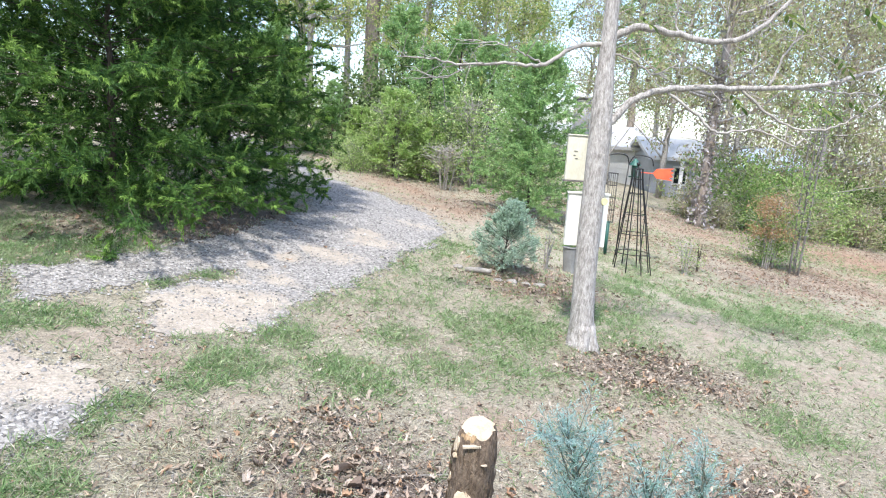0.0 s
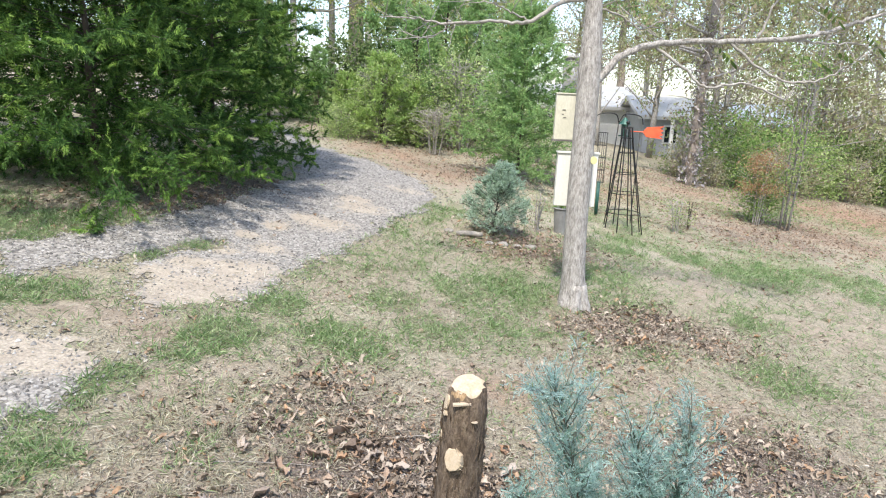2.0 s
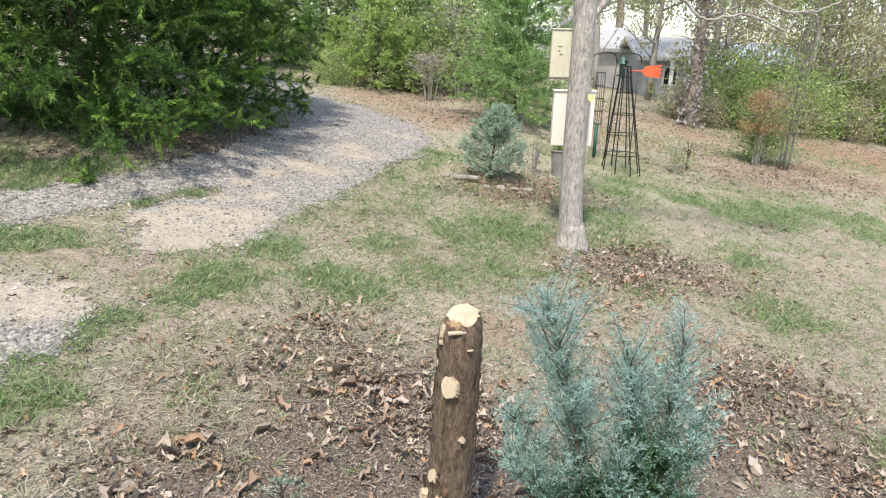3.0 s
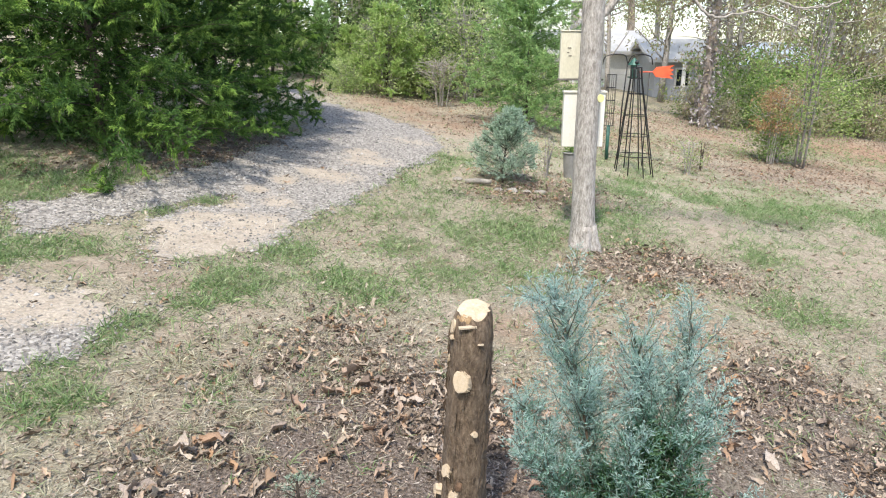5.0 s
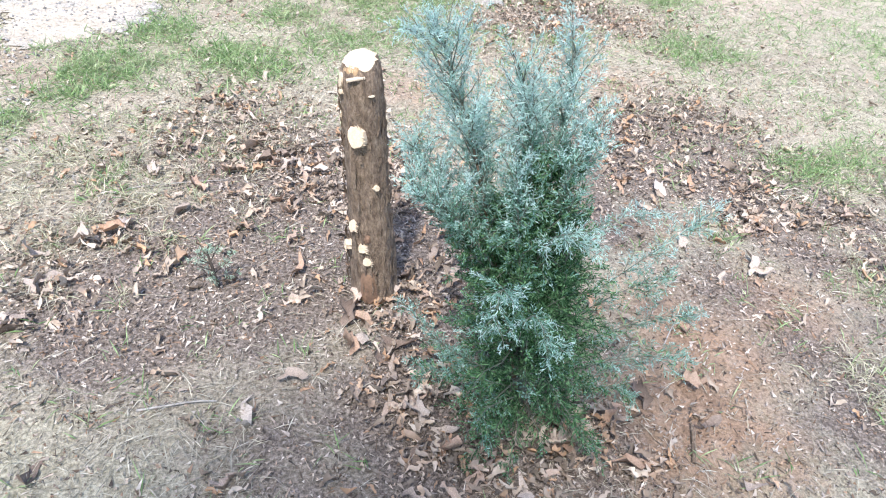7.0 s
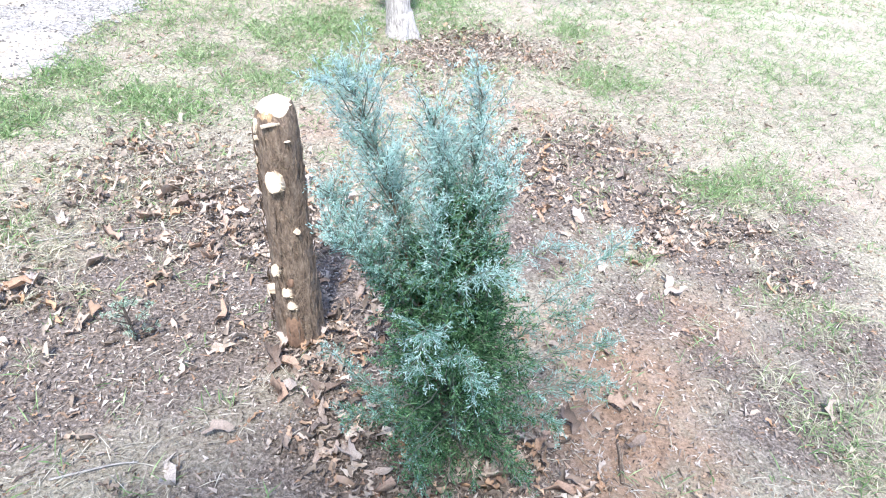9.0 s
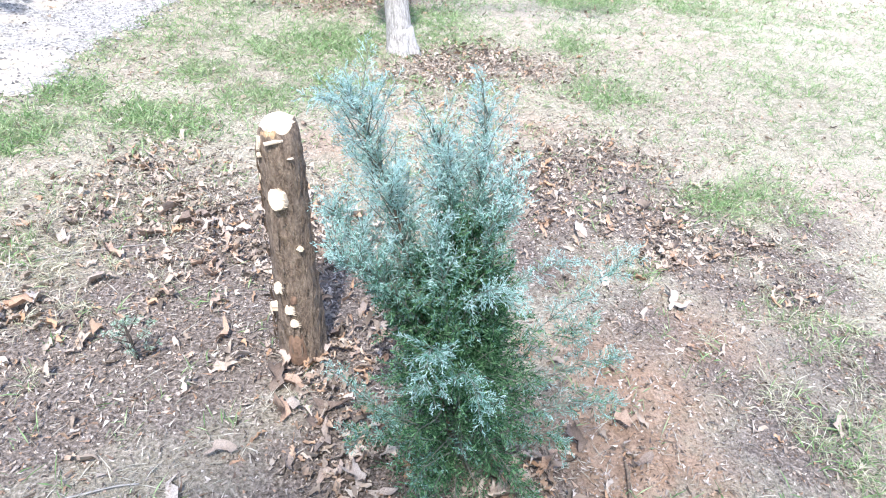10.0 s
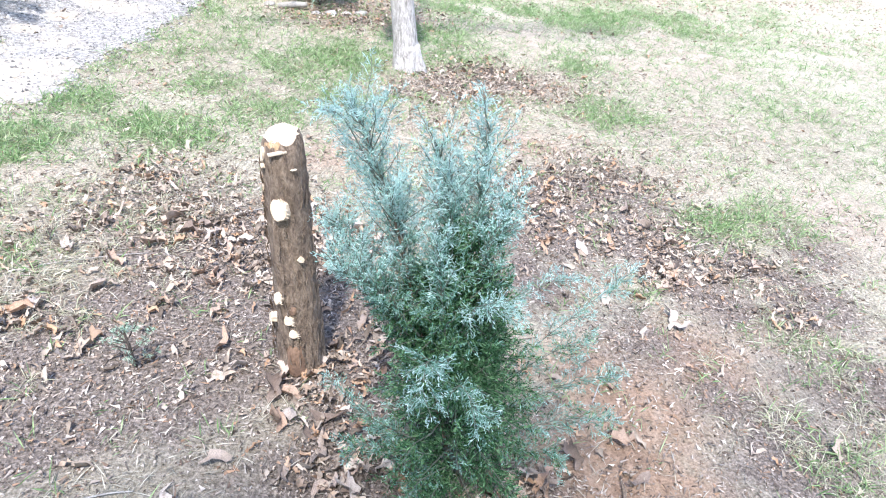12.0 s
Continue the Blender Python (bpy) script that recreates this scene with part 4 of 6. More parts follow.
    if tips:
        # the outer ends of some sprays are paler
        spray = np.repeat(rng.random(len(P)) < 0.33, k)
        end = spray & (s > 0.45) & (np.hypot(base[:, 0], base[:, 1]) > 0.45 * spread * np.clip(1.1 - base[:, 2] / tall, 0.1, 1))
        child("fresh_foliage", blades("fresh_foliage", base[end], way[end] + np.array([0, 0, -0.25]), ln[end] * 1.25, wd[end], rng, 0.15, three=True), tips, root, "paler outer spray tips")
    child("crown", blades("crown", base[~end], way[~end], ln[~end], wd[~end], rng, 0.1, three=blade > 0.045), leaf, root)
    return root


def broadleaf(name, at, tall, crown_low, spread, clusters, per, leaf_size, leaf, label, category, seed, trunk_r=0.1, bark=None, group="", hang=0.0, stems=1, limbs=14):
    """A leafy tree or bush: trunk or stems, forking limbs, and clusters of leaves with gaps."""
    rng = np.random.default_rng(seed)
    root = thing(name, at, label, category, group)
    paths, ends = [], []
    for s in range(stems):
        off = rng.normal(0, 0.06 * spread, 2) if stems > 1 else np.zeros(2)
        tip = np.array([off[0] * (4 if stems > 1 else 1) + rng.normal(0, 0.05 * tall), off[1] * (4 if stems > 1 else 1) + rng.normal(0, 0.05 * tall), tall * rng.uniform(0.85, 1.0)])
        pts = curve_points([(off[0], off[1], -0.1), (off[0] + tip[0] * 0.2, off[1] + tip[1] * 0.2, tall * 0.35), (tip[0] * 0.7, tip[1] * 0.7, tall * 0.7), tip], 10)
        rad = trunk_r * (1.03 - np.linspace(0, 1, 10)) + 0.004
        if s == 0 or stems > 1:
            child("trunk", tubes("trunk", [(pts, rad)], 8), bark or M_BARK_GREY, root)
        for i in range(limbs):
            u = rng.uniform(crown_low / tall, 0.97)
            o = np.array([np.interp(u, np.linspace(0, 1, 10), pts[:, j]) for j in range(3)])
            az, el = rng.uniform(0, 6.28), rng.uniform(0.1, 0.9)
            ln = spread * rng.uniform(0.45, 1.0) * (1.25 - 0.75 * u)
            e = o + ln * np.array([math.cos(az) * math.cos(el), math.sin(az) * math.cos(el), math.sin(el) * 0.8])
            mid = (o + e) / 2 + rng.normal(0, 0.08 * ln, 3)
            pp = curve_points([o, mid, e], 6)
            paths.append((pp, np.maximum(trunk_r * 0.35 * (1.05 - np.linspace(0, 1, 6)), 0.004)))
            ends.append(pp)
    bough(tubes("limbs", paths, 4), bark or M_BARK_GREY, root)
    pool = np.vstack([e[2:] for e in ends])
    c = pool[rng.integers(0, len(pool), clusters)] + rng.normal(0, 0.16 * spread, (clusters, 3))
    c[:, 2] = np.maximum(c[:, 2], crown_low * rng.uniform(0.6, 1.0, clusters))
    if stems > 1:
        k = clusters // 3
        th, rr = rng.uniform(0, 6.28, k), spread * rng.uniform(0.1, 0.85, k)
        c[:k] = np.stack([rr * np.cos(th), rr * np.sin(th), rng.uniform(min(crown_low, 0.5 * tall), max(0.55 * tall, crown_low), k)], -1)
    n = clusters * per
    base = np.repeat(c, per, 0) + rng.normal(0, leaf_size * 1.5, (n, 3))
    way = rng.normal(0, 1, (n, 3)) + np.array([0, 0, -hang])
    me = blades("crown", base, way, leaf_size * rng.uniform(0.6, 1.3, n), leaf_size * rng.uniform(0.35, 0.65, n), rng, three=True)
    child("crown", me, leaf, root)
    return root


def blue_cypress():
    """The young blue conifer beside the stump: three feathery plumes over a dense green skirt, long low side shoots."""
    rng = np.random.default_rng(31)
    b0 = np.array([0.62, 2.78, zat(0.62, 2.78)])
    root = thing("young_blue_conifer", b0, "young blue-green conifer with feathery sprays beside the stump", "conifer")
    # main stem and leaders: control points from the foot, first bare share, side-limb reach at the foot and at the tip
    plumes = [([(0, 0, -0.05), (-0.06, 0.01, 0.35), (-0.11, 0.02, 0.70), (-0.15, 0.04, 0.97), (-0.19, 0.09, 1.17), (-0.24, 0.13, 1.34)], 0.22, 0.20, 0.12),
              ([(0, 0, 0.0), (-0.01, 0.0, 0.45), (-0.01, 0.0, 0.79), (-0.01, 0.02, 1.03), (-0.03, 0.05, 1.22)], 0.16, 0.20, 0.105),
              ([(0, 0, 0.0), (0.01, 0.0, 0.45), (0.03, -0.02, 0.84), (0.07, 0.0, 1.05), (0.11, 0.05, 1.26)], 0.16, 0.20, 0.115),
              ([(0.01, 0, 0.45), (0.06, -0.02, 0.80), (0.12, -0.02, 0.95), (0.16, 0.0, 1.06)], 0.25, 0.13, 0.09),
              ([(-0.02, 0, 0.30), (-0.08, 0.0, 0.52), (-0.20, 0.0, 0.76), (-0.27, 0.02, 0.92), (-0.32, 0.05, 1.05)], 0.35, 0.13, 0.085),
              ([(-0.02, -0.01, 0.45), (-0.12, -0.04, 0.68), (-0.24, -0.06, 0.88), (-0.35, -0.08, 0.98)], 0.40, 0.12, 0.08),
              ([(0, 0.02, 0.30), (0.02, 0.10, 0.70), (0.04, 0.14, 1.10)], 0.25, 0.17, 0.09),
              ([(-0.01, -0.02, 0.25), (-0.05, -0.10, 0.60), (-0.08, -0.11, 1.04)], 0.25, 0.15, 0.08),
              ([(0.01, -0.02, 0.25), (0.08, -0.08, 0.62), (0.06, -0.10, 1.00)], 0.25, 0.16, 0.08),
              ([(-0.01, 0.02, 0.30), (-0.10, 0.08, 0.70), (-0.14, 0.14, 1.08)], 0.25, 0.17, 0.09)]
    limbs, subs = [], []

    def limb(pts, r0, fresh, step=0.0115, reach=0.24):
        """One side limb with alternate flat shoots along it; fresh: how blue its outer half is."""
        m = len(pts)
        t = np.linspace(0, 1, m)
        ln = float(np.linalg.norm(np.diff(pts, axis=0), axis=1).sum())
        limbs.append((pts, np.maximum(r0 * (1.05 - t), 0.0009)))
        d = unit(pts[-1] - pts[0])
        flat = unit(np.cross(d, rng.normal(0, 0.55, 3) + np.array([0, 0, 1.0])))
        n = max(4, int(ln / step))
        s = np.linspace(0.14, 1.0, n) + rng.normal(0, 0.02, n)
        q = np.stack([np.interp(s, t, pts[:, j]) for j in range(3)], -1)
        sg = np.where(np.arange(n) % 2 == 0, 1.0, -1.0)
        tan = unit(pts[-1] - pts[-3])
        w = tan[None] + flat[None] * (sg * (1.15 - 0.5 * s))[:, None] + rng.normal(0, 0.42, (n, 3)) + np.array([0, 0, 0.10])
        l2 = (0.026 + reach * ln * (1.06 - s)) * rng.uniform(0.55, 1.25, n)
        for k in range(n):
            subs.append((q[k], unit(w[k]), min(l2[k], 0.058), fresh - 0.25 + 0.42 * s[k]))

    def grow(o, d, ln, bend, r0, fresh):
        t = np.linspace(0, 1, 6)
        d = unit(d)
        pts = o + d * (ln * t)[:, None] + np.array([0, 0, bend * ln]) * (t * t)[:, None] + rng.normal(0, 0.022 * ln, (6, 3)) * t[:, None]
        limb(pts, r0, fresh)

    stems = []
    for ctrl, bare, lo, hi in plumes:
        pts = curve_points(ctrl, 18)
        tt = np.linspace(0, 1, 18)
        stems.append((pts, (0.0065 if ctrl[0][2] < 0.1 else 0.004) * (1.06 - tt) + 0.001))
        size = float(np.linalg.norm(np.diff(pts, axis=0), axis=1).sum())
        nb = int(60 * size)
        for j in range(nb):
            u = bare + (1 - bare) * (j + rng.random()) / nb
            o = np.array([np.interp(u, tt, pts[:, k]) for k in range(3)])
            tan = unit(pts[min(17, int(u * 17) + 1)] - pts[int(u * 17) - 1])
            az, el = j * 2.4 + rng.normal(0, 0.5), 0.42 + 0.35 * u + rng.normal(0, 0.25)
            d = np.array([math.cos(az) * math.cos(el), math.sin(az) * math.cos(el), math.sin(el)]) + tan * 0.35
            ln = (lo + (hi - lo) * ((u - bare) / (1 - bare)) ** 0.8) * rng.uniform(0.4, 1.4)
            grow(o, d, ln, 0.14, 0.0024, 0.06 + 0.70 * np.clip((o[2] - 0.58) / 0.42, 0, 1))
        limb(pts[-5:], 0.0015, 0.95, 0.010)
        limb(pts[5:], 0.001, 0.10 + 0.62 * np.clip((pts[-1][2] - 0.75) / 0.4, 0, 1), 0.007, 0.03)
    # dense skirt round the foot
    for j in range(250):
        az = j * 2.4 + rng.normal(0, 0.3)
        z = 0.04 + 0.76 * rng.random()
        el = rng.normal(0.38, 0.26)
        d = np.array([math.cos(az) * math.cos(el), math.sin(az) * math.cos(el), math.sin(el)])
        o = np.array([0.012 * math.cos(az), 0.012 * math.sin(az), z])
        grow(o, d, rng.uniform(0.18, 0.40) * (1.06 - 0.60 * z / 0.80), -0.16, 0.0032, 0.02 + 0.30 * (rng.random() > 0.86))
    # long shoots: from, over, to; how blue
    for c, fresh in [(((0.02, 0, 0.50), (0.24, 0.02, 0.73), (0.47, 0.08, 0.74)), 0.8), (((0.05, 0, 0.36), (0.46, 0.02, 0.64), (0.70, 0.08, 0.74)), 0.8), (((0.02, -0.02, 0.34), (0.30, -0.08, 0.56), (0.46, -0.08, 0.60)), 0.5),
                     (((0.02, -0.03, 0.24), (0.36, -0.12, 0.46), (0.55, -0.14, 0.47)), 0.6), (((0.02, -0.04, 0.14), (0.30, -0.18, 0.37), (0.52, -0.22, 0.34)), 0.54), (((0.02, -0.05, 0.12), (0.22, -0.20, 0.27), (0.33, -0.23, 0.23)), 0.45),
                     (((-0.01, -0.03, 0.62), (0.01, -0.22, 0.90), (0.11, -0.28, 0.86)), 0.85), (((-0.02, -0.04, 0.48), (-0.15, -0.27, 0.79), (-0.19, -0.33, 0.71)), 0.68), 
                     (((-0.02, -0.05, 0.44), (-0.06, -0.29, 0.69), (-0.01, -0.34, 0.59)), 0.6), (((-0.02, -0.02, 0.14), (-0.28, -0.06, 0.40), (-0.43, -0.04, 0.63)), 0.55), (((-0.02, -0.03, 0.12), (-0.28, -0.15, 0.38), (-0.38, -0.18, 0.45)), 0.4),
                     (((-0.02, -0.04, 0.10), (-0.18, -0.22, 0.27), (-0.23, -0.28, 0.27)), 0.3), (((-0.19, 0.08, 1.12), (-0.27, 0.08, 1.32), (-0.32, 0.06, 1.37)), 1.0)]:
        c = np.array(c)
        pts = curve_points(c[0] + (c - c[0]) * 0.93, 10)
        size = float(np.linalg.norm(np.diff(pts, axis=0), axis=1).sum())
        limb(pts, 0.0028, fresh - 0.1, 0.014, 0.09)
        for k in range(max(3, int(size / 0.045))):
            i = int(rng.integers(3, 9))
            sg = 1 if k % 2 else -1
            tan = unit(pts[i + 1] - pts[i - 1])
            w = tan + unit(np.cross(tan, (0, 0, 1.0))) * sg * 0.75 + rng.normal(0, 0.2, 3)
            grow(pts[i], w, rng.uniform(0.05, 0.10), -0.08, 0.0012, fresh - 0.1)
    child("stem", tubes("stem", stems[:1], 7), M_BARK_BROWN, root)
    bough(tubes("branch", stems[1:] + limbs, 4), M_GREEN_TWIG, root)
    O, W, L, H = np.array([q[0] for q in subs]), np.array([q[1] for q in subs]), np.array([q[2] for q in subs]), np.array([q[3] for q in subs])
    # each shoot carries alternate fingers, and each finger one or two short scaly tips
    B, D, N, F = [O], [W], [L], [H]
    flat = unit(np.cross(W, rng.normal(size=W.shape)))
    for k in range(6):
        s = (k + 0.7) / 6 + rng.normal(0, 0.04, len(O))
        sg = 1.0 if k % 2 == 0 else -1.0
        w = unit(W + flat * (sg * rng.uniform(0.7, 1.4, len(O)))[:, None] + rng.normal(0, 0.30, W.shape))
        o = O + W * (L * s)[:, None]
        ln = np.clip(L * (0.60 - 0.36 * s), 0.010, 0.030) * rng.uniform(0.7, 1.3, len(O))
        B.append(o)
        D.append(w)
        N.append(ln)
        F.append(H + 0.08 * s)
        pick = rng.random(len(O)) < 0.7
        w2 = unit(w + W * 0.5 - flat * (sg * 0.6) + rng.normal(0, 0.3, W.shape))[pick]
        B.append((o + w * (ln * 0.5)[:, None])[pick])
        D.append(w2)
        N.append((ln * rng.uniform(0.4, 0.75, len(O)))[pick])
        F.append((H + 0.08 * s)[pick])
    base, way, ln, hh = np.vstack(B), np.vstack(D), np.concatenate(N), np.concatenate(F)
    # core sprays pushed to the dark green: shade inside the crown put into colour
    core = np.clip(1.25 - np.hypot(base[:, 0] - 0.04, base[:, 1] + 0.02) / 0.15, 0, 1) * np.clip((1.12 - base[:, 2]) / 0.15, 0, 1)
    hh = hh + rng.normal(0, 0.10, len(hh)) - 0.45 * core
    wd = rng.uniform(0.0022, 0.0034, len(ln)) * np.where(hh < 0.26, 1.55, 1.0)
    wd[:len(O)] *= 0.6
    for nm, lo, hi, mat, lab in (("spray", 0.60, 9, F_BLUE, "pale blue-grey outer sprays"), ("middle_spray", 0.26, 0.60, F_BLUE_MID, "blue-green sprays"), ("inner_spray", -9, 0.26, F_BLUE_DARK, "deep green lower sprays, core shade put into the colour")):
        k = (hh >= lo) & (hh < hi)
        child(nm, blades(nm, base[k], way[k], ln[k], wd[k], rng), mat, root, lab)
    return root


def put(x, y, dz=0.0):
    return (x, y, zat(x, y) + dz)


def big_cedars():
    lab = "large dark green cedar with drooping sprays beside the driveway"
    conifer("cedar_tree", put(-3.6, 8.55), 4.5, 2.0, 0.12, 200, 29, 4, 15, 0.048, F_CEDAR, lab, "cedar", 41, droop=0.16, lift=0.12, group="roadside cedars", trunk_r=0.042, shape=0.45, top=0.34, skirt=0.66, thick=0.16, slim=1.35, bare=0.04, tips=F_CEDAR_TIP)
    conifer("cedar_tree", put(-2.95, 10.5), 4.2, 1.5, 0.10, 155, 28, 4, 15, 0.048, F_CEDAR, "dark green cedar with a forked trunk at the driveway's bend", "cedar", 43, droop=0.16, lift=0.14, group="roadside cedars", trunk_r=0.045, shape=0.42, top=0.36, skirt=0.72, thick=0.16, slim=1.35, bare=0.04, tips=F_CEDAR_TIP)
    a = conifer("cedar_tree", put(-5.7, 8.9), 5.8, 2.1, 0.12, 105, 16, 4, 8, 0.10, F_CEDAR, lab, "cedar", 44, droop=0.12, lift=0.22, group="roadside cedars", trunk_r=0.07, shape=0.45, top=0.34, skirt=0.6, thick=0.2, tips=F_CEDAR_TIP)
    for x, y, rz, s in [(-5.0, 12.2, 200, 1.1), (-5.5, 7.7, 90, 0.82)]:
        copy_thing(a, Matrix.Translation(put(x, y)) @ pose(0, 0, 0, 0, 0, rz) @ Matrix.Scale(s, 4))


def mid_plants():
    conifer("cedar_tree", put(1.75, 14.0), 3.1, 1.35, 0.05, 165, 16, 4, 11, 0.058, F_CEDAR_LIGHT, "bright green young cedar standing past the lawn", "cedar", 45, droop=0.12, lift=0.22, trunk_r=0.022, shape=0.55, bare=0.03, skirt=1.0, thick=0.2)
    j = conifer("blue_juniper", put(0.87, 9.4), 0.86, 0.60, 0.02, 125, 11, 3, 9, 0.036, F_GREY_GREEN, "small grey-blue juniper in a leaf-covered bed", "juniper", 46, droop=0.0, lift=0.42, trunk_r=0.010, shape=0.85, skirt=1.0, top=0.08, lean=(0.12, 0.0))
    # shrub with dead rusty top
    s = broadleaf("shrub", put(6.55, 13.85), 1.0, 0.12, 0.75, 300, 16, 0.05, F_BUSH, "scraggly green shrub with thin bare stems", "shrub", 47, 0.010, M_TWIG, stems=9, limbs=8)
    broadleaf("dying_shrub", put(6.30, 13.55), 1.36, 0.75, 0.48, 150, 20, 0.042, F_RUST, "shrub with a dead rusty-brown top", "shrub", 48, 0.010, M_TWIG, stems=5, limbs=7)
    broadleaf("sapling", put(6.85, 13.5), 3.7, 1.2, 0.75, 130, 9, 0.07, F_BUSH, "slender sapling with grey stems and sparse leaves", "sapling", 49, 0.018, M_WOOD_GREY, stems=4, limbs=9)
    broadleaf("bare_bush", put(0.1, 15.4), 1.0, 0.3, 0.8, 60, 6, 0.05, F_AUTUMN, "small bare grey bush with few dry leaves", "bush", 50, 0.008, M_TWIG, stems=9, limbs=12)
    broadleaf("flower_stalks", put(4.05, 11.6), 0.55, 0.15, 0.3, 50, 8, 0.035, F_BUSH, "weedy yellow-green stalks beside the trellis", "weed", 51, 0.006, M_TWIG, stems=7, limbs=3)
    broadleaf("dead_stalk", put(4.4, 12.0), 0.5, 0.1, 0.12, 25, 6, 0.05, F_AUTUMN, "dry brown weed stalk standing in leaves", "weed", 52, 0.012, M_BARK_DARK, stems=2, limbs=5)
    broadleaf("dead_stalk", put(1.5, 9.95), 0.55, 0.1, 0.2, 16, 5, 0.05, F_AUTUMN, "dry brown stalks beside the juniper bed", "weed", 53, 0.009, M_TWIG, stems=5, limbs=3)
    # seedling in the mulch
    conifer("seedling", put(-0.48, 3.45), 0.19, 0.13, 0.01, 12, 5, 3, 4, 0.018, F_GREY_GREEN, "tiny green conifer seedling in bare mulch", "seedling", 54, droop=0.0, lift=0.5, trunk_r=0.004)


def bushes_behind():
    """The thicket where the drive disappears, and round the far edge of the lawn."""
    rng = np.random.default_rng(61)
    kinds = [conifer("young_cedar", put(-1.05, 15.9), 1.75, 1.0, 0.06, 70, 14, 4, 10, 0.062, F_CEDAR_YELLOW, "bright yellow-green young cedar at the edge of the woods", "cedar", 62, lift=0.4, group="thicket", thick=0.2, shape=0.6),
             conifer("young_cedar", put(-0.35, 16.9), 3.0, 1.2, 0.05, 72, 12, 4, 10, 0.068, F_CEDAR_LIGHT, "light green young cedar in the thicket", "cedar", 63, lift=0.4, group="thicket", thick=0.2),
             broadleaf("bush", put(0.75, 16.7), 2.2, 0.08, 1.4, 300, 13, 0.08, F_THICKET, "thin green bush with arching pale twigs", "bush", 64, 0.018, M_TWIG, "thicket", stems=9, limbs=18),
             broadleaf("bush", put(9.9, 20.4), 1.35, 0.06, 1.5, 200, 26, 0.09, F_BUSH, "low green bramble bush along the far edge", "bush", 65, 0.018, M_TWIG, "thicket", stems=7, limbs=12),
             broadleaf("bush", put(13.6, 22.2), 1.6, 0.06, 1.6, 190, 30, 0.11, F_DARKWOOD, "dark green bush in the shade of the woods", "bush", 66, 0.018, M_TWIG, "thicket", stems=6, limbs=12),
             broadleaf("bush", put(11.4, 20.6), 1.35, 0.06, 1.4, 170, 26, 0.10, F_THICKET, "sunlit yellow-green bush at the edge of the woods", "bush", 67, 0.018, M_TWIG, "thicket", stems=7, limbs=14),
             broadleaf("bush", put(9.4, 18.9), 1.1, 0.1, 1.0, 110, 20, 0.09, F_AUTUMN, "half-bare bush with dry brown leaves", "bush", 68, 0.016, M_TWIG, "thicket", stems=8, limbs=16)]
    drive_end = [(0, -3.7, 16.6, 1.2), (0, -0.35, 16.3, 0.75), (0, -0.1, 18.2, 1.2), (1, -4.3, 18.4, 1.0), (1, 1.2, 19.2, 1.2), (2, -0.2, 16.4, 0.75), (0, 2.4, 18.6, 0.8), (2, 2.6, 17.0, 0.6), (0, -5.2, 19.5, 1.3), (1, -7.4, 21.0, 1.5), (2, -9.5, 22.0, 1.7), (0, -1.3, 20.5, 0.9), (4, -2.2, 18.2, 1.2), (4, 0.4, 18.8, 1.2), (2, -1.0, 16.0, 0.75), (1, -2.6, 17.0, 0.58), (0, -1.9, 16.6, 0.7), (1, -1.15, 18.8, 1.3), (1, 0.35, 20.0, 1.3), (5, -1.9, 15.6, 0.45)]
    lawn_edge = [(3, 8.3, 19.3, 0.8), (3, 8.2, 19.9, 1.15), (3, 12.0, 22.0, 1.05), (2, 14.4, 22.6, 0.8), (3, 10.9, 23.0, 1.0), (3, 16.5, 24.5, 1.2), (3, 18.5, 24.0, 1.3), (0, 15.5, 26.0, 1.0), (0, 20.5, 26.5, 1.4), (4, 10.2, 22.4, 0.9), (4, 16.0, 22.6, 1.1), (4, 18.6, 25.5, 1.2), (4, 21.5, 24.5, 1.3), (6, 10.6, 19.9, 0.9), (5, 14.6, 21.2, 1.0), (6, 12.6, 20.6, 1.0), (5, 17.4, 22.4, 1.1), (6, 15.6, 22.0, 1.1), (6, 6.9, 19.2, 0.7), (6, 7.5, 18.6, 0.6)]
    for k, x, y, s in drive_end + lawn_edge:
        copy_thing(kinds[k], Matrix.Translation(put(x, y)) @ pose(0, 0, 0, 0, 0, rng.uniform(0, 360)) @ Matrix.Scale(s, 4))


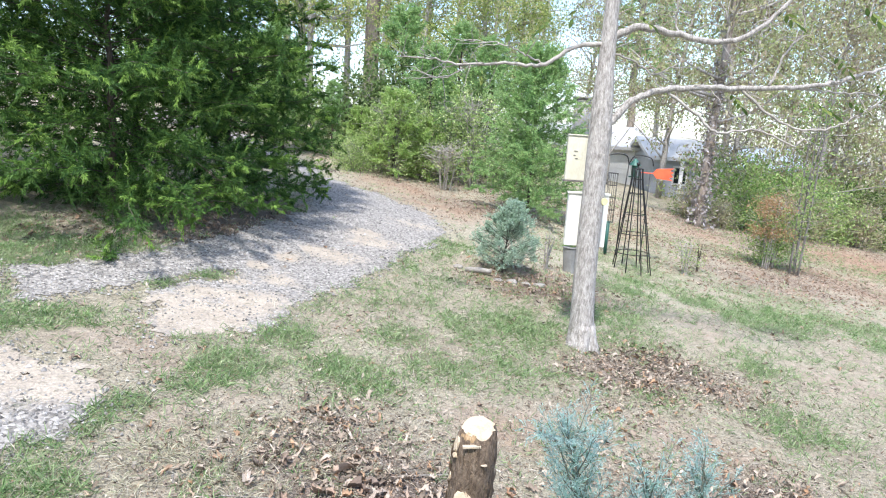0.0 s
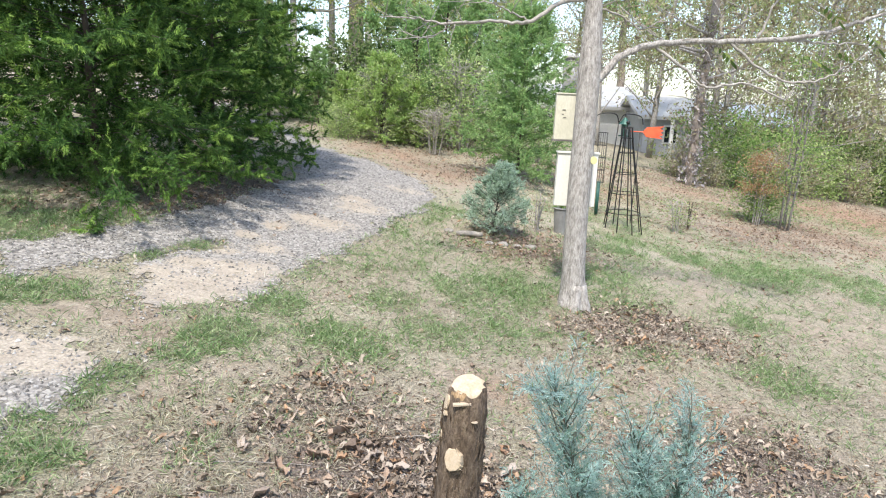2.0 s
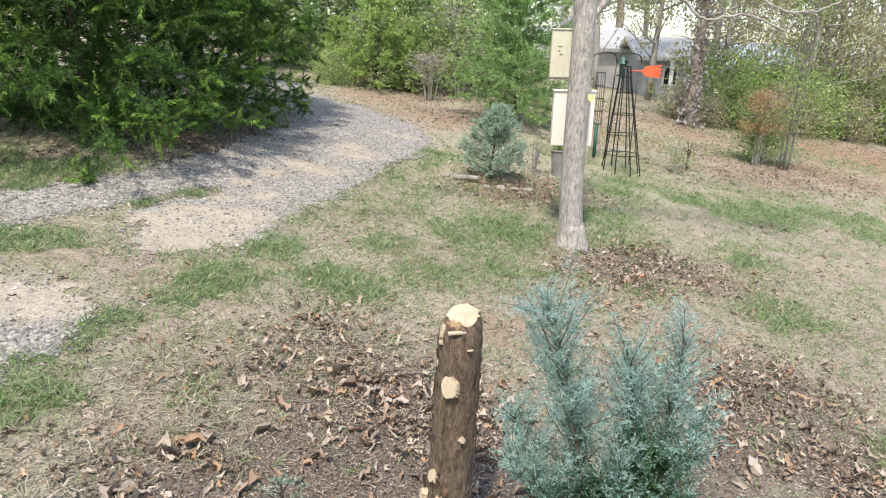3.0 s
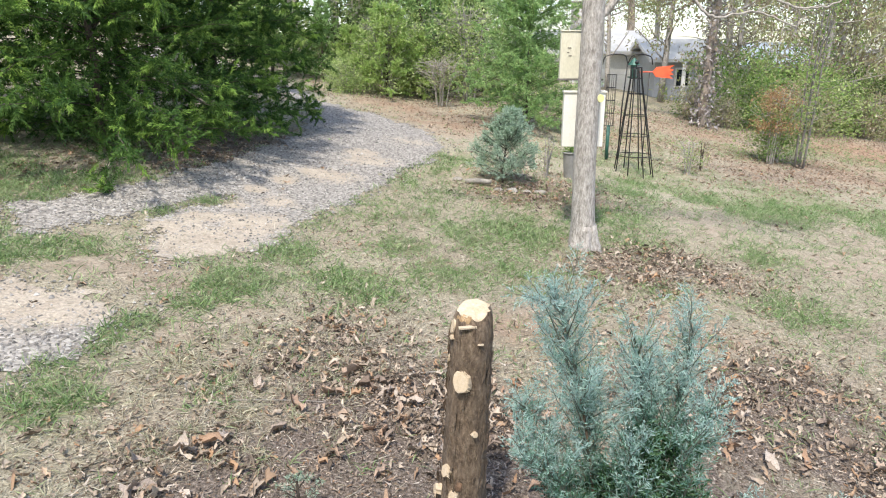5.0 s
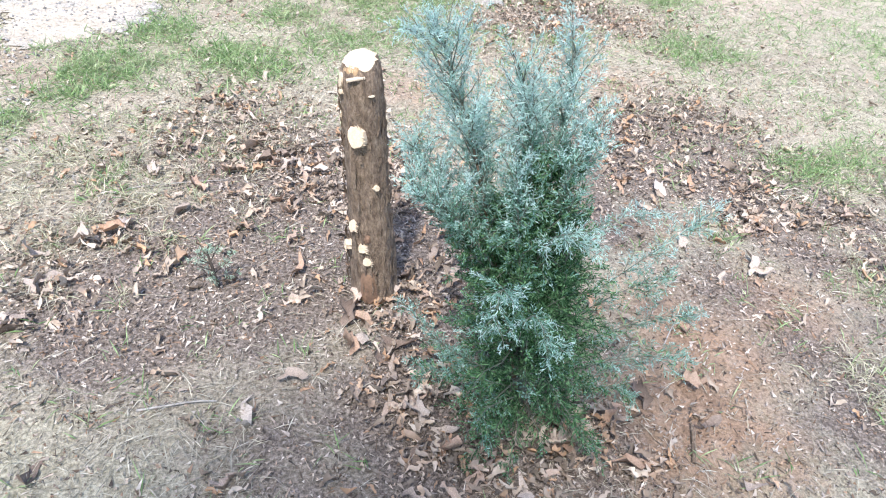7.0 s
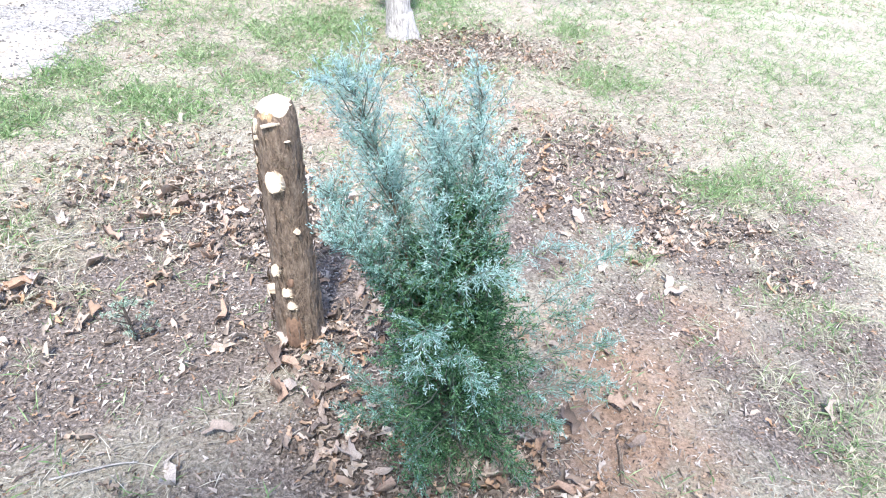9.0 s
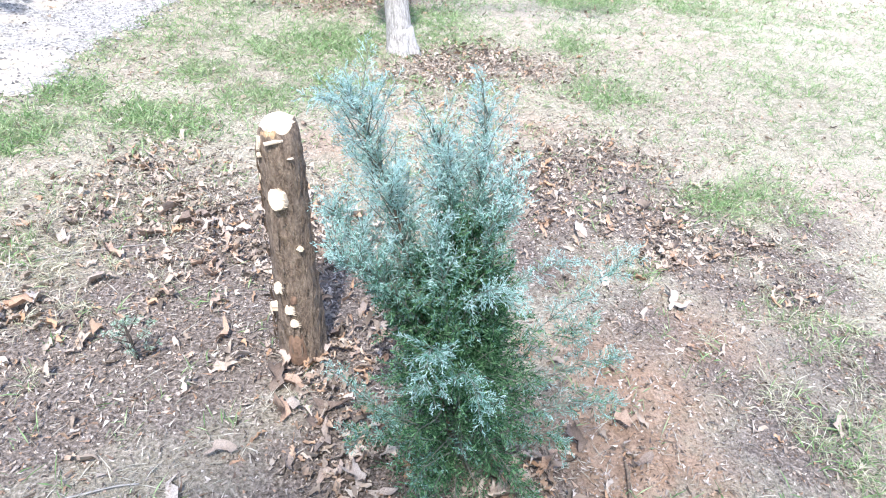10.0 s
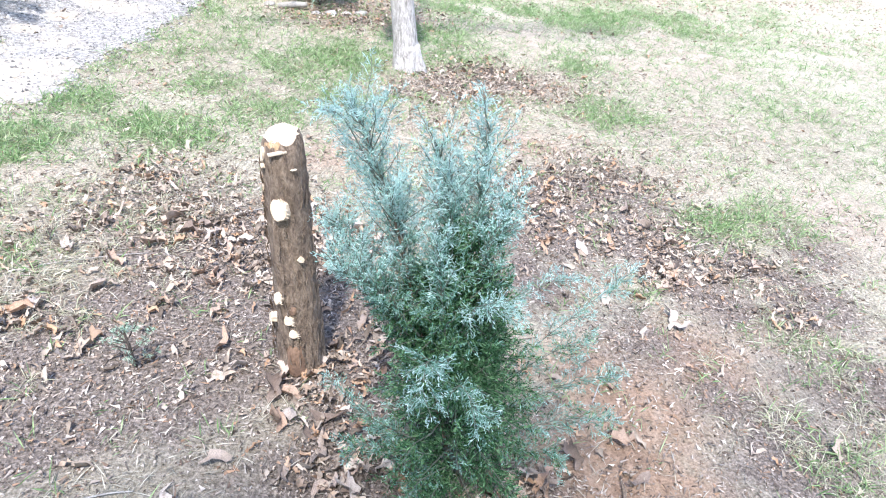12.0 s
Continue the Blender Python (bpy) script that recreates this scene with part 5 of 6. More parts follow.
def woods():
    """Tall trees all round the far side."""
    rng = np.random.default_rng(71)
    kinds = [broadleaf("woodland_tree", put(-5.5, 27), 13, 3.0, 3.6, 230, 44, 0.15, F_WOOD, "tall woodland tree with thin yellowing leaves", "tree", 72, 0.17, None, "far woods", limbs=34),
             broadleaf("woodland_tree", put(10.2, 25), 11, 1.5, 3.4, 190, 32, 0.15, F_AUTUMN, "woodland tree hung with drying brown leaves", "tree", 73, 0.14, None, "far woods", 1.0, limbs=36),
             conifer("pine_tree", put(-11.5, 29), 16, 2.8, 5.0, 60, 10, 4, 7, 0.30, F_CEDAR_LIGHT, "tall pine in the far woods", "pine", 74, lift=0.2, group="far woods", trunk_r=0.2, bark=M_BARK_PINE),
             broadleaf("woodland_tree", put(14.0, 24), 9, 0.8, 3.0, 170, 33, 0.15, F_AUTUMN, "spreading tree with brown and yellow hanging leaves", "tree", 75, 0.11, None, "far woods", 1.4, limbs=34)]
    left_side = [(0, -9.5, 26, 1.0), (2, -7.2, 30, 1.0), (0, -1.0, 33, 1.1), (0, -13, 31, 1.2), (2, -15, 26, 1.0), (0, -18, 34, 1.2), (0, -4, 42, 1.3), (2, -10, 43, 1.3), (0, 4.6, 36.0, 0.9), (0, 3.4, 31.0, 0.8), (0, -4.4, 31.0, 1.0), (0, 0.2, 30.0, 0.95), (1, 1.8, 27.5, 0.85), (0, -0.9, 24.5, 0.72), (0, 1.3, 23.8, 0.66), (0, -4.6, 24.0, 0.8)]
    right_side = [(1, 7.4, 23.4, 0.75), (3, 17.0, 26.5, 1.1), (3, 11.5, 21.3, 0.8), (1, 20.5, 28, 1.1), (3, 15.6, 20.8, 0.85), (0, 13.5, 35, 1.1), (1, 24, 31, 1.2), (3, 20.0, 23.0, 1.0), (2, 10.5, 39, 1.2), (0, 19, 38, 1.2), (1, 30, 35, 1.3), (3, 26, 24, 1.2), (0, 15, 48, 1.3), (3, 12.8, 23.0, 1.0), (1, 17.8, 22.6, 0.9), (0, 22.5, 27.0, 1.0), (3, 9.2, 22.2, 0.85), (1, 7.6, 38.0, 1.0), (1, 5.9, 24.6, 0.62)]
    for k, x, y, s in left_side + right_side:
        copy_thing(kinds[k], Matrix.Translation(put(x, y)) @ pose(0, 0, 0, 0, 0, rng.uniform(0, 360)) @ Matrix.Scale(s, 4))
    # the pine trunk that stands clear behind the thicket
    x, y = -2.75, 25.8
    root = thing("pine_tree", put(x, y), "tall pine with a straight pale bare trunk", "pine")
    child("trunk", tubes("trunk", [(curve_points([(0, 0, -0.2), (-0.03, 0, 4), (0.0, 0, 9), (0.1, 0, 17)], 14), np.linspace(0.31, 0.14, 14))], 12), M_BARK_PINE, root)
    rng2 = np.random.default_rng(77)
    lim, P = [], []
    for i in range(26):
        h, az = rng2.uniform(7.5, 16.5), rng2.uniform(0, 6.28)
        e = np.array([math.cos(az), math.sin(az), 0.25]) * rng2.uniform(1.2, 2.6)
        pts = curve_points([(0, 0, h), (e[0] * 0.5, e[1] * 0.5, h + 0.1), (e[0], e[1], h + e[2])], 6)
        lim.append((pts, np.linspace(0.05, 0.012, 6)))
        P.append(np.repeat(pts[2:], 70, 0))
    bough(tubes("limbs", lim, 5), M_BARK_PINE, root)
    P = np.vstack(P)
    P = P + rng2.normal(0, 0.3, P.shape)
    child("crown", blades("crown", P, rng2.normal(0, 1, P.shape), rng2.uniform(0.15, 0.3, len(P)), np.full(len(P), 0.03), rng2), F_CEDAR_LIGHT, root)
    # pale mottled trunk at the right edge of the lawn
    root = thing("old_tree", put(6.75, 18.1), "old grey tree trunk smothered in pale dead vine", "tree")
    child("trunk", tubes("trunk", [(curve_points([(0, 0, -0.2), (0.02, 0, 1.5), (0.1, 0, 4), (0.3, 0.1, 8)], 12), np.array([0.27, 0.23, 0.215, 0.21, 0.205, 0.2, 0.19, 0.18, 0.17, 0.16, 0.14, 0.12]) * 0.5)], 12), M_BARK_PINE, root)
    lim, P = [], []
    for i in range(22):
        h, az = rng2.uniform(2.6, 7.8), rng2.uniform(0, 6.28)
        e = np.array([math.cos(az), math.sin(az), 0.5]) * rng2.uniform(1.2, 2.4)
        pts = curve_points([(0.05, 0, h), (e[0] * 0.5, e[1] * 0.5, h + 0.3), (e[0], e[1], h + e[2])], 6)
        lim.append((pts, np.linspace(0.05, 0.01, 6)))
        P.append(np.repeat(pts[2:], 45, 0))
    bough(tubes("limbs", lim, 5), M_BARK_GREY, root)
    P = np.vstack(P)
    P = P + rng2.normal(0, 0.28, P.shape)
    nv = 1500
    va, vz = rng2.uniform(0, 6.28, nv), 4.2 * rng2.random(nv) ** 1.5
    vr = 0.12 + np.abs(rng2.normal(0, 0.15, nv)) * np.clip(1.25 - vz / 4.2, 0.2, 1)
    lump = 0.35 + 1.3 * lattice(va * 2, vz * 3, 1.0, 121)
    vine = np.stack([vr * lump * np.cos(va) + 0.02 * vz, vr * lump * np.sin(va), vz], -1)
    child("vine", blades("vine", vine, rng2.normal(0, 1, vine.shape) + np.array([0, 0, -0.5]), rng2.uniform(0.06, 0.13, nv), rng2.uniform(0.04, 0.08, nv), rng2), F_DEADVINE, root, "pale dead vine leaves on the trunk")
    child("crown", blades("crown", P, rng2.normal(0, 1, P.shape) + np.array([0, 0, -0.8]), rng2.uniform(0.08, 0.18, len(P)), rng2.uniform(0.04, 0.09, len(P)), rng2), F_AUTUMN, root)


def shade_trees():
    """Unseen trees added behind the eye, only to shade the yard."""
    a = broadleaf("yard_tree", put(-7.5, -5.0), 12, 4.0, 4.2, 580, 10, 0.34, F_WOOD, "unseen leafy tree added behind the eye to shade the yard", "tree", 81, 0.22, None, "yard trees", limbs=36)
    for x, y, rz, s in [(-1.6, -5.8, 60, 1.0), (4.3, -5.2, 130, 0.95), (-13.3, -2.1, 210, 1.1)]:
        copy_thing(a, Matrix.Translation(put(x, y)) @ pose(0, 0, 0, 0, 0, rz) @ Matrix.Scale(s, 4))


def hickory():
    """The slim grey tree on the lawn with long bare side branches."""
    base = np.array([1.455, 7.27, zat(1.455, 7.27)])
    root = thing("young_hickory_tree", base, "slim grey-barked tree with long bare side branches", "tree")

    def rel(*pts):
        return [np.array(p) - base for p in pts]
    tr = curve_points(rel((1.45, 7.27, base[2] - 0.12), (1.435, 7.28, 0.35), (1.42, 7.30, 0.9), (1.43, 7.35, 2.0), (1.425, 7.38, 2.7), (1.435, 7.42, 3.3), (1.46, 7.48, 4.4), (1.52, 7.5, 5.6)), 24)
    rad = np.interp(np.linspace(0, 1, 24), [0, 0.06, 0.12, 0.2, 0.5, 0.55, 1], [0.185, 0.135, 0.115, 0.106, 0.098, 0.078, 0.03])
    child("trunk", tubes("trunk", [(tr, rad)], 16), M_BARK_GREY, root)
    roots = []
    rng = np.random.default_rng(91)
    for az in (-2.6, -1.7, -0.7, 0.3, 1.4, 2.4):
        d = np.array([math.cos(az), math.sin(az), 0])
        roots.append((curve_points([d * 0.04 + np.array([0, 0, 0.20]), d * 0.09 + np.array([0, 0, 0.07]), d * 0.16 + np.array([0, 0, float(land(base[0] + d[0] * .16, base[1] + d[1] * .16) - land(base[0], base[1])) - 0.03])], 6), np.linspace(0.08, 0.045, 6)))
    child("root_flare", tubes("root_flare", roots, 7), M_BARK_GREY, root)
    br = [([(1.43, 7.35, 2.10), (1.57, 7.38, 2.24), (1.71, 7.40, 2.40), (2.07, 7.45, 2.53), (2.66, 7.50, 2.58), (3.29, 7.50, 2.63), (3.72, 7.55, 2.74), (4.09, 7.60, 2.87), (4.69, 7.65, 3.07)], 0.040, 0.012),
          ([(3.24, 7.50, 2.62), (3.64, 7.55, 2.61), (4.14, 7.60, 2.62)], 0.014, 0.006),
          ([(2.02, 7.45, 2.51), (2.32, 7.40, 2.30), (2.51, 7.38, 2.16), (2.88, 7.40, 2.21), (3.21, 7.38, 2.09), (3.32, 7.38, 2.17)], 0.015, 0.006),
          ([(2.72, 7.50, 2.58), (2.93, 7.45, 2.40), (3.20, 7.42, 2.26), (3.52, 7.42, 2.26), (3.80, 7.42, 2.41), (4.04, 7.45, 2.58)], 0.014, 0.006),
          ([(1.44, 7.40, 2.92), (1.69, 7.42, 3.04), (2.05, 7.42, 3.01), (2.42, 7.42, 2.96), (2.71, 7.42, 3.06), (2.99, 7.45, 3.32), (3.18, 7.50, 3.59)], 0.036, 0.016),
          ([(1.43, 7.39, 2.87), (1.14, 7.38, 2.83), (0.85, 7.36, 2.65), (0.54, 7.36, 2.64), (0.14, 7.36, 2.60), (-0.12, 7.36, 2.63), (-0.47, 7.36, 2.63)], 0.024, 0.005),
          ([(0.87, 7.36, 2.66), (0.69, 7.33, 2.72), (0.48, 7.30, 2.79), (0.17, 7.30, 2.81)], 0.010, 0.003),
          ([(0.14, 7.36, 2.60), (0.08, 7.35, 2.53), (-0.05, 7.35, 2.47), (-0.24, 7.35, 2.52)], 0.007, 0.003),
          ([(1.43, 7.40, 2.80), (1.72, 7.50, 2.75), (1.95, 7.60, 2.67), (2.25, 7.70, 2.83)], 0.011, 0.004),
          ([(2.97, 7.50, 2.61), (3.10, 7.50, 2.95), (3.21, 7.50, 3.10), (3.20, 7.50, 3.30)], 0.012, 0.004),
          ([(2.05, 7.42, 3.01), (2.02, 7.45, 3.2), (2.08, 7.45, 3.5)], 0.011, 0.005),
          ([(2.50, 7.42, 2.97), (2.47, 7.40, 3.15), (2.35, 7.40, 3.4)], 0.010, 0.004),
          ([(1.44, 7.44, 3.4), (1.1, 7.4, 3.6), (0.5, 7.3, 3.65), (-0.2, 7.2, 3.6)], 0.03, 0.008),
          ([(1.45, 7.46, 3.9), (2.0, 7.4, 4.3), (3.0, 7.3, 4.4)], 0.03, 0.008),
          ([(1.46, 7.48, 4.3), (1.3, 7.1, 4.9), (1.0, 6.6, 5.2)], 0.025, 0.008)]
    ends = []
    for ctrl, r0, r1 in br:
        p = curve_points(rel(*ctrl), 6 * len(ctrl))
        p[1:] += rng.normal(0, 0.006, (len(p) - 1, 3))
        bob = child("branch", tubes("branch", [(p, np.linspace(r0, r1, len(p)))], 7), M_TWIG if r0 < 0.03 else M_BARK_GREY, root)
        ends.append(p)
        # fine side twigs
        tw = []
        for j in range(int(len(p) * 0.4)):
            i = int(rng.integers(len(p) // 3, len(p)))
            w = unit(p[min(i + 1, len(p) - 1)] - p[i - 1]) * 0.6 + rng.normal(0, 0.6, 3)
            ln = rng.uniform(0.1, 0.38)
            q = p[i] + unit(w) * ln * np.linspace(0, 1, 5)[:, None] + rng.normal(0, 0.015, (5, 3)) * np.linspace(0, 1, 5)[:, None]
            tw.append((q, np.linspace(0.005, 0.0018, 5)))
        if tw:
            child("twig", tubes("twig", tw, 4), M_TWIG, bob)["kind"] = "stuff"
    # few compound leaves
    def leaf_at(o, w, size, seed):
        r = np.random.default_rng(seed)
        v, f = [], []
        w = unit(np.array(w, float))
        side = unit(np.cross(w, (0, 0, 1.0)))
        spots = [(0.35, 1, .8), (0.35, -1, .8), (0.6, 1, .95), (0.6, -1, .95), (0.82, 1, 1.0), (0.82, -1, 1.0), (1.0, 0, 1.15)]
        for s, sg, k in spots:
            a = o + w * size * s + np.array([0, 0, -0.12 * size * s * s])
            d = unit(w * (0.6 if sg else 1) + side * sg * 0.9 + np.array([0, 0, -0.25]) + r.normal(0, 0.08, 3))
            n2 = unit(np.cross(d, r.normal(0, 0.3, 3) + np.array([0, 0, 1.0])))
            ll = size * 0.48 * k
            i = len(v)
            v += [a, a + d * ll * .3 + n2 * ll * .15, a + d * ll * .65 + n2 * ll * .17, a + d * ll - np.array([0, 0, .06 * ll]), a + d * ll * .65 - n2 * ll * .17, a + d * ll * .3 - n2 * ll * .15]
            f += [(i, i + 1, i + 2, i + 3), (i, i + 3, i + 4, i + 5)]
        return mesh_from("leaf", v, f)
    for i, (p, w, s) in enumerate([((0.60, 7.30, 3.02), (-0.25, -0.4, -0.4), 0.20), ((-0.30, 7.20, 2.97), (0.7, -0.2, -0.3), 0.26), ((3.60, 7.40, 2.55), (0.6, -0.1, -0.2), 0.24), ((3.45, 7.40, 2.95), (0.5, 0.1, -0.3), 0.24),
                                   ((2.85, 7.40, 3.32), (0.6, 0, -0.3), 0.26), ((3.25, 7.30, 2.50), (0.4, -0.3, -0.2), 0.22), ((1.60, 7.30, 3.15), (0.4, -0.3, -0.3), 0.22), ((2.55, 7.40, 2.56), (0.5, 0, -0.4), 0.2),
                                   ((3.60, 7.40, 3.40), (0.5, -0.2, -0.4), 0.28), ((0.95, 7.30, 3.10), (-0.5, 0, -0.4), 0.2), ((1.15, 7.30, 3.22), (-0.3, -0.3, -0.5), 0.2), ((0.30, 7.30, 2.62), (0.1, 0, -0.9), 0.16), ((3.9, 7.45, 2.75), (0.6, 0, -0.5), 0.22)]):
        child("leaf", leaf_at(np.array(p) - base, w, s, 900 + i), F_HICKORY, root)
    return root


def cut_disc(bm, at, out, r, ln, rng, seg=14, tall=1.0):
    """A sawn branch stub: a short uneven cylinder, its flat end outwards."""
    out = Vector(out).normalized()
    a = out.cross(Vector((0, 0, 1))).normalized()
    b = a.cross(out) * tall
    rings = []
    jit = [rng.uniform(0.85, 1.12) for _ in range(seg)]
    for t, k in ((-0.5, 1.15), (0.75, 1.0), (1.0, 0.93)):
        rings.append([bm.verts.new(Vector(at) + out * ln * t + (a * math.cos(6.2832 * i / seg) + b * math.sin(6.2832 * i / seg)) * r * k * jit[i]) for i in range(seg)])
    for p, q in zip(rings, rings[1:]):
        for i in range(seg):
            bm.faces.new((p[i], p[(i + 1) % seg], q[(i + 1) % seg], q[i]))
    c = bm.verts.new(Vector(at) + out * ln * 1.03)
    for i in range(seg):
        bm.faces.new((rings[-1][i], rings[-1][(i + 1) % seg], c))


def stump():
    """The sawn-off young tree: ridged bark, slanting top cut, sawn branch stubs."""
    rng = np.random.default_rng(101)
    bx, by = 0.146, 3.42
    bz = zat(bx, by)
    root = thing("cut_tree_stump", (bx, by, bz), "waist-high sawn tree stump with brown bark and pale cuts", "tree stump")
    H, seg, nr = 0.985 - bz, 40, 46
    off = (0.048, -0.005)

    def axis(u):
        return off[0] * u, off[1] * u
    verts, faces = [], []
    for i in range(nr):
        u = i / (nr - 1)
        cx, cy = axis(u)
        r = np.interp(u, [0, 0.04, 0.15, 0.35, 0.7, 0.93, 0.975, 1.0], [0.118, 0.098, 0.091, 0.085, 0.075, 0.070, 0.066, 0.056])
        for s in range(seg):
            th = 2 * math.pi * s / seg
            q = Vector((math.cos(th) * 2.2, math.sin(th) * 2.2, u * 3.0))
            ridge = noise.noise(Vector((math.cos(th) * 5.5, math.sin(th) * 5.5, u * 4.0))) * 0.009 + noise.noise(Vector((math.cos(th) * 11, math.sin(th) * 11, u * 9))) * 0.003
            big = noise.noise(q) * 0.008
            rr = r + ridge + big
            z = -0.06 + u * (H + 0.06)
            if u > 0.93:
                notch = math.exp(-((math.remainder(th + 1.25, 2 * math.pi)) / 0.42) ** 2)
                z += (u - 0.93) / 0.07 * (0.006 + 0.013 * math.sin(th) + 0.003 * math.cos(th) - 0.016 * notch)
            verts.append((cx + rr * math.cos(th), cy + rr * math.sin(th), z))
    for i in range(nr - 1):
        for s in range(seg):
            s2 = (s + 1) % seg
            faces.append((i * seg + s, i * seg + s2, (i + 1) * seg + s2, (i + 1) * seg + s))
    child("trunk", mesh_from("trunk", verts, faces, True), M_BARK_BROWN, root)
    # shaggy strips of bark
    fl = []
    for k in range(420):
        th, u = rng.uniform(0, 6.2832), rng.uniform(0.02, 0.9)
        ln = rng.uniform(0.02, 0.09)
        w = rng.uniform(0.004, 0.010)
        rr = float(np.interp(u, [0, 0.04, 0.15, 0.35, 0.7, 0.93, 1.0], [0.118, 0.098, 0.091, 0.085, 0.075, 0.070, 0.056]))
        cx, cy = axis(u)
        side = np.array([-math.sin(th), math.cos(th), 0])
        o = np.array([math.cos(th), math.sin(th), 0])
        p0 = np.array([cx, cy, u * H]) + o * (rr + 0.002)
        up = np.array([0.0, 0, 1]) + side * rng.normal(0, 0.12)
        lift = rng.uniform(0.003, 0.010)
        fl += [p0 - side * w / 2, p0 + side * w / 2, p0 + up * ln * 0.6 + side * w * 0.6 + o * lift, p0 + up * ln + o * lift * 0.6]
    fk = child("bark_flake", quads_mesh("bark_flake", np.array(fl), 4), M_BARK_BROWN, root)
    fk["kind"] = "stuff"
    # top cut, with a torn step
    top = [Vector(verts[(nr - 1) * seg + s]) for s in range(seg)]
    bm = bmesh.new()
    cx, cy = axis(1.0)
    ring = [bm.verts.new(p + Vector((0, 0, 0.001))) for p in top]
    inner = [bm.verts.new(Vector((cx, cy, 0)) + (Vector((p.x - cx, p.y - cy, 0)) * 0.86) + Vector((0, 0, p.z + 0.006))) for p in top]
    core = bm.verts.new((cx, cy, H + 0.012))
    for s in range(seg):
        s2 = (s + 1) % seg
        bm.faces.new((ring[s], ring[s2], inner[s2], inner[s]))
        bm.faces.new((inner[s], inner[s2], core))
    part("top_cut", bm, M_CUT, root, "pale sawn top surface")
    bm = bmesh.new()
    bmesh.ops.create_cube(bm, size=1)
    bmesh.ops.scale(bm, vec=(0.062, 0.016, 0.006), verts=bm.verts)
    bmesh.ops.rotate(bm, cent=(0, 0, 0), matrix=Euler((0.1, -0.05, 0.1)).to_matrix(), verts=bm.verts)
    bmesh.ops.translate(bm, vec=(cx - 0.024, cy - 0.067, H - 0.036), verts=bm.verts)
    part("torn_splinter", bm, M_CUT, root, "pale torn splinter below the top cut")
    for z, ang, r, ln, tall in [(0.742, -113, 0.029, 0.017, 1.45), (0.37, -138, 0.018, 0.012, 1.5), (0.258, -170, 0.020, 0.018, 1.0), (0.275, -113, 0.0175, 0.013, 1.05), (0.215, -104, 0.018, 0.012, 0.9), (0.932, -168, 0.018, 0.008, 1.6),
                                (0.895, -156, 0.010, 0.014, 0.8), (0.802, -178, 0.009, 0.009, 1.9), (0.535, -71, 0.012, 0.016, 0.85), (0.884, -69, 0.011, 0.012, 0.35)]:
        u = (z - bz) / H
        c = axis(u)
        th = radians(ang)
        r0 = float(np.interp(u, [0, 0.04, 0.15, 0.35, 0.7, 0.93, 1.0], [0.118, 0.098, 0.091, 0.085, 0.075, 0.070, 0.056]))
        bm = bmesh.new()
        o = Vector((math.cos(th), math.sin(th), 0.25))
        cut_disc(bm, (c[0] + math.cos(th) * r0, c[1] + math.sin(th) * r0, z - bz), o, r, ln, rng, 14, tall)
        # splinters at one edge
        for k in range(3 if r > 0.016 else 0):
            p = Vector((c[0] + math.cos(th) * (r0 + ln), c[1] + math.sin(th) * (r0 + ln), z - bz))
            tdir = o.cross(Vector((0, 0, 1))).normalized() * -1
            s0 = p + tdir * r * 0.8 + Vector((0, 0, (k - 1.4) * r * 0.5))
            vs = [bm.verts.new(s0 + Vector((0, 0, 0.004))), bm.verts.new(s0 - Vector((0, 0, 0.004))), bm.verts.new(s0 + tdir * r * rng.uniform(0.5, 0.9) + Vector((0, 0, -0.004))), bm.verts.new(s0 + o * 0.004)]
            bm.faces.new((vs[0], vs[1], vs[2]))
            bm.faces.new((vs[0], vs[2], vs[3]))
            bm.faces.new((vs[1], vs[3], vs[2]))
        part("branch_cut", bm, M_CUT, root, "pale round sawn branch stub")
    # torn wood under the top cut, red inner bark near the foot
    for z, a0, a1, h, mat, lab in [(0.962, -172, -100, 0.05, M_TORN, "golden torn wood below the top cut"), (0.315, -112, -92, 0.05, M_INNER, "reddish patch where bark is torn off"),
                                   (0.09, -128, -84, 0.16, M_INNER, "reddish patch where bark is torn off")]:
        bm = bmesh.new()
        g = []
        for i in range(5):
            row = []
            for j in range(6):
                th = radians(a0 + (a1 - a0) * j / 5)
                zz = z + h * (i / 4 - 0.5) * (1 - 0.3 * abs(j - 2.5) / 2.5)
                u = (zz - bz) / H
                c = axis(u)
                r0 = float(np.interp(u, [0, 0.04, 0.15, 0.35, 0.7, 1.0], [0.118, 0.098, 0.091, 0.085, 0.075, 0.056])) + 0.0075
                if i in (0, 4) or j in (0, 5):
                    r0 -= 0.012
                row.append(bm.verts.new((c[0] + math.cos(th) * r0, c[1] + math.sin(th) * r0, zz - bz)))
            g.append(row)
        for i in range(4):
            for j in range(5):
                bm.faces.new((g[i][j], g[i][j + 1], g[i + 1][j + 1], g[i + 1][j]))
        part("bare_patch", bm, mat, root, lab, True)


shade_trees()
woods()
bushes_behind()
big_cedars()
mid_plants()
hickory()
stump()
blue_cypress()

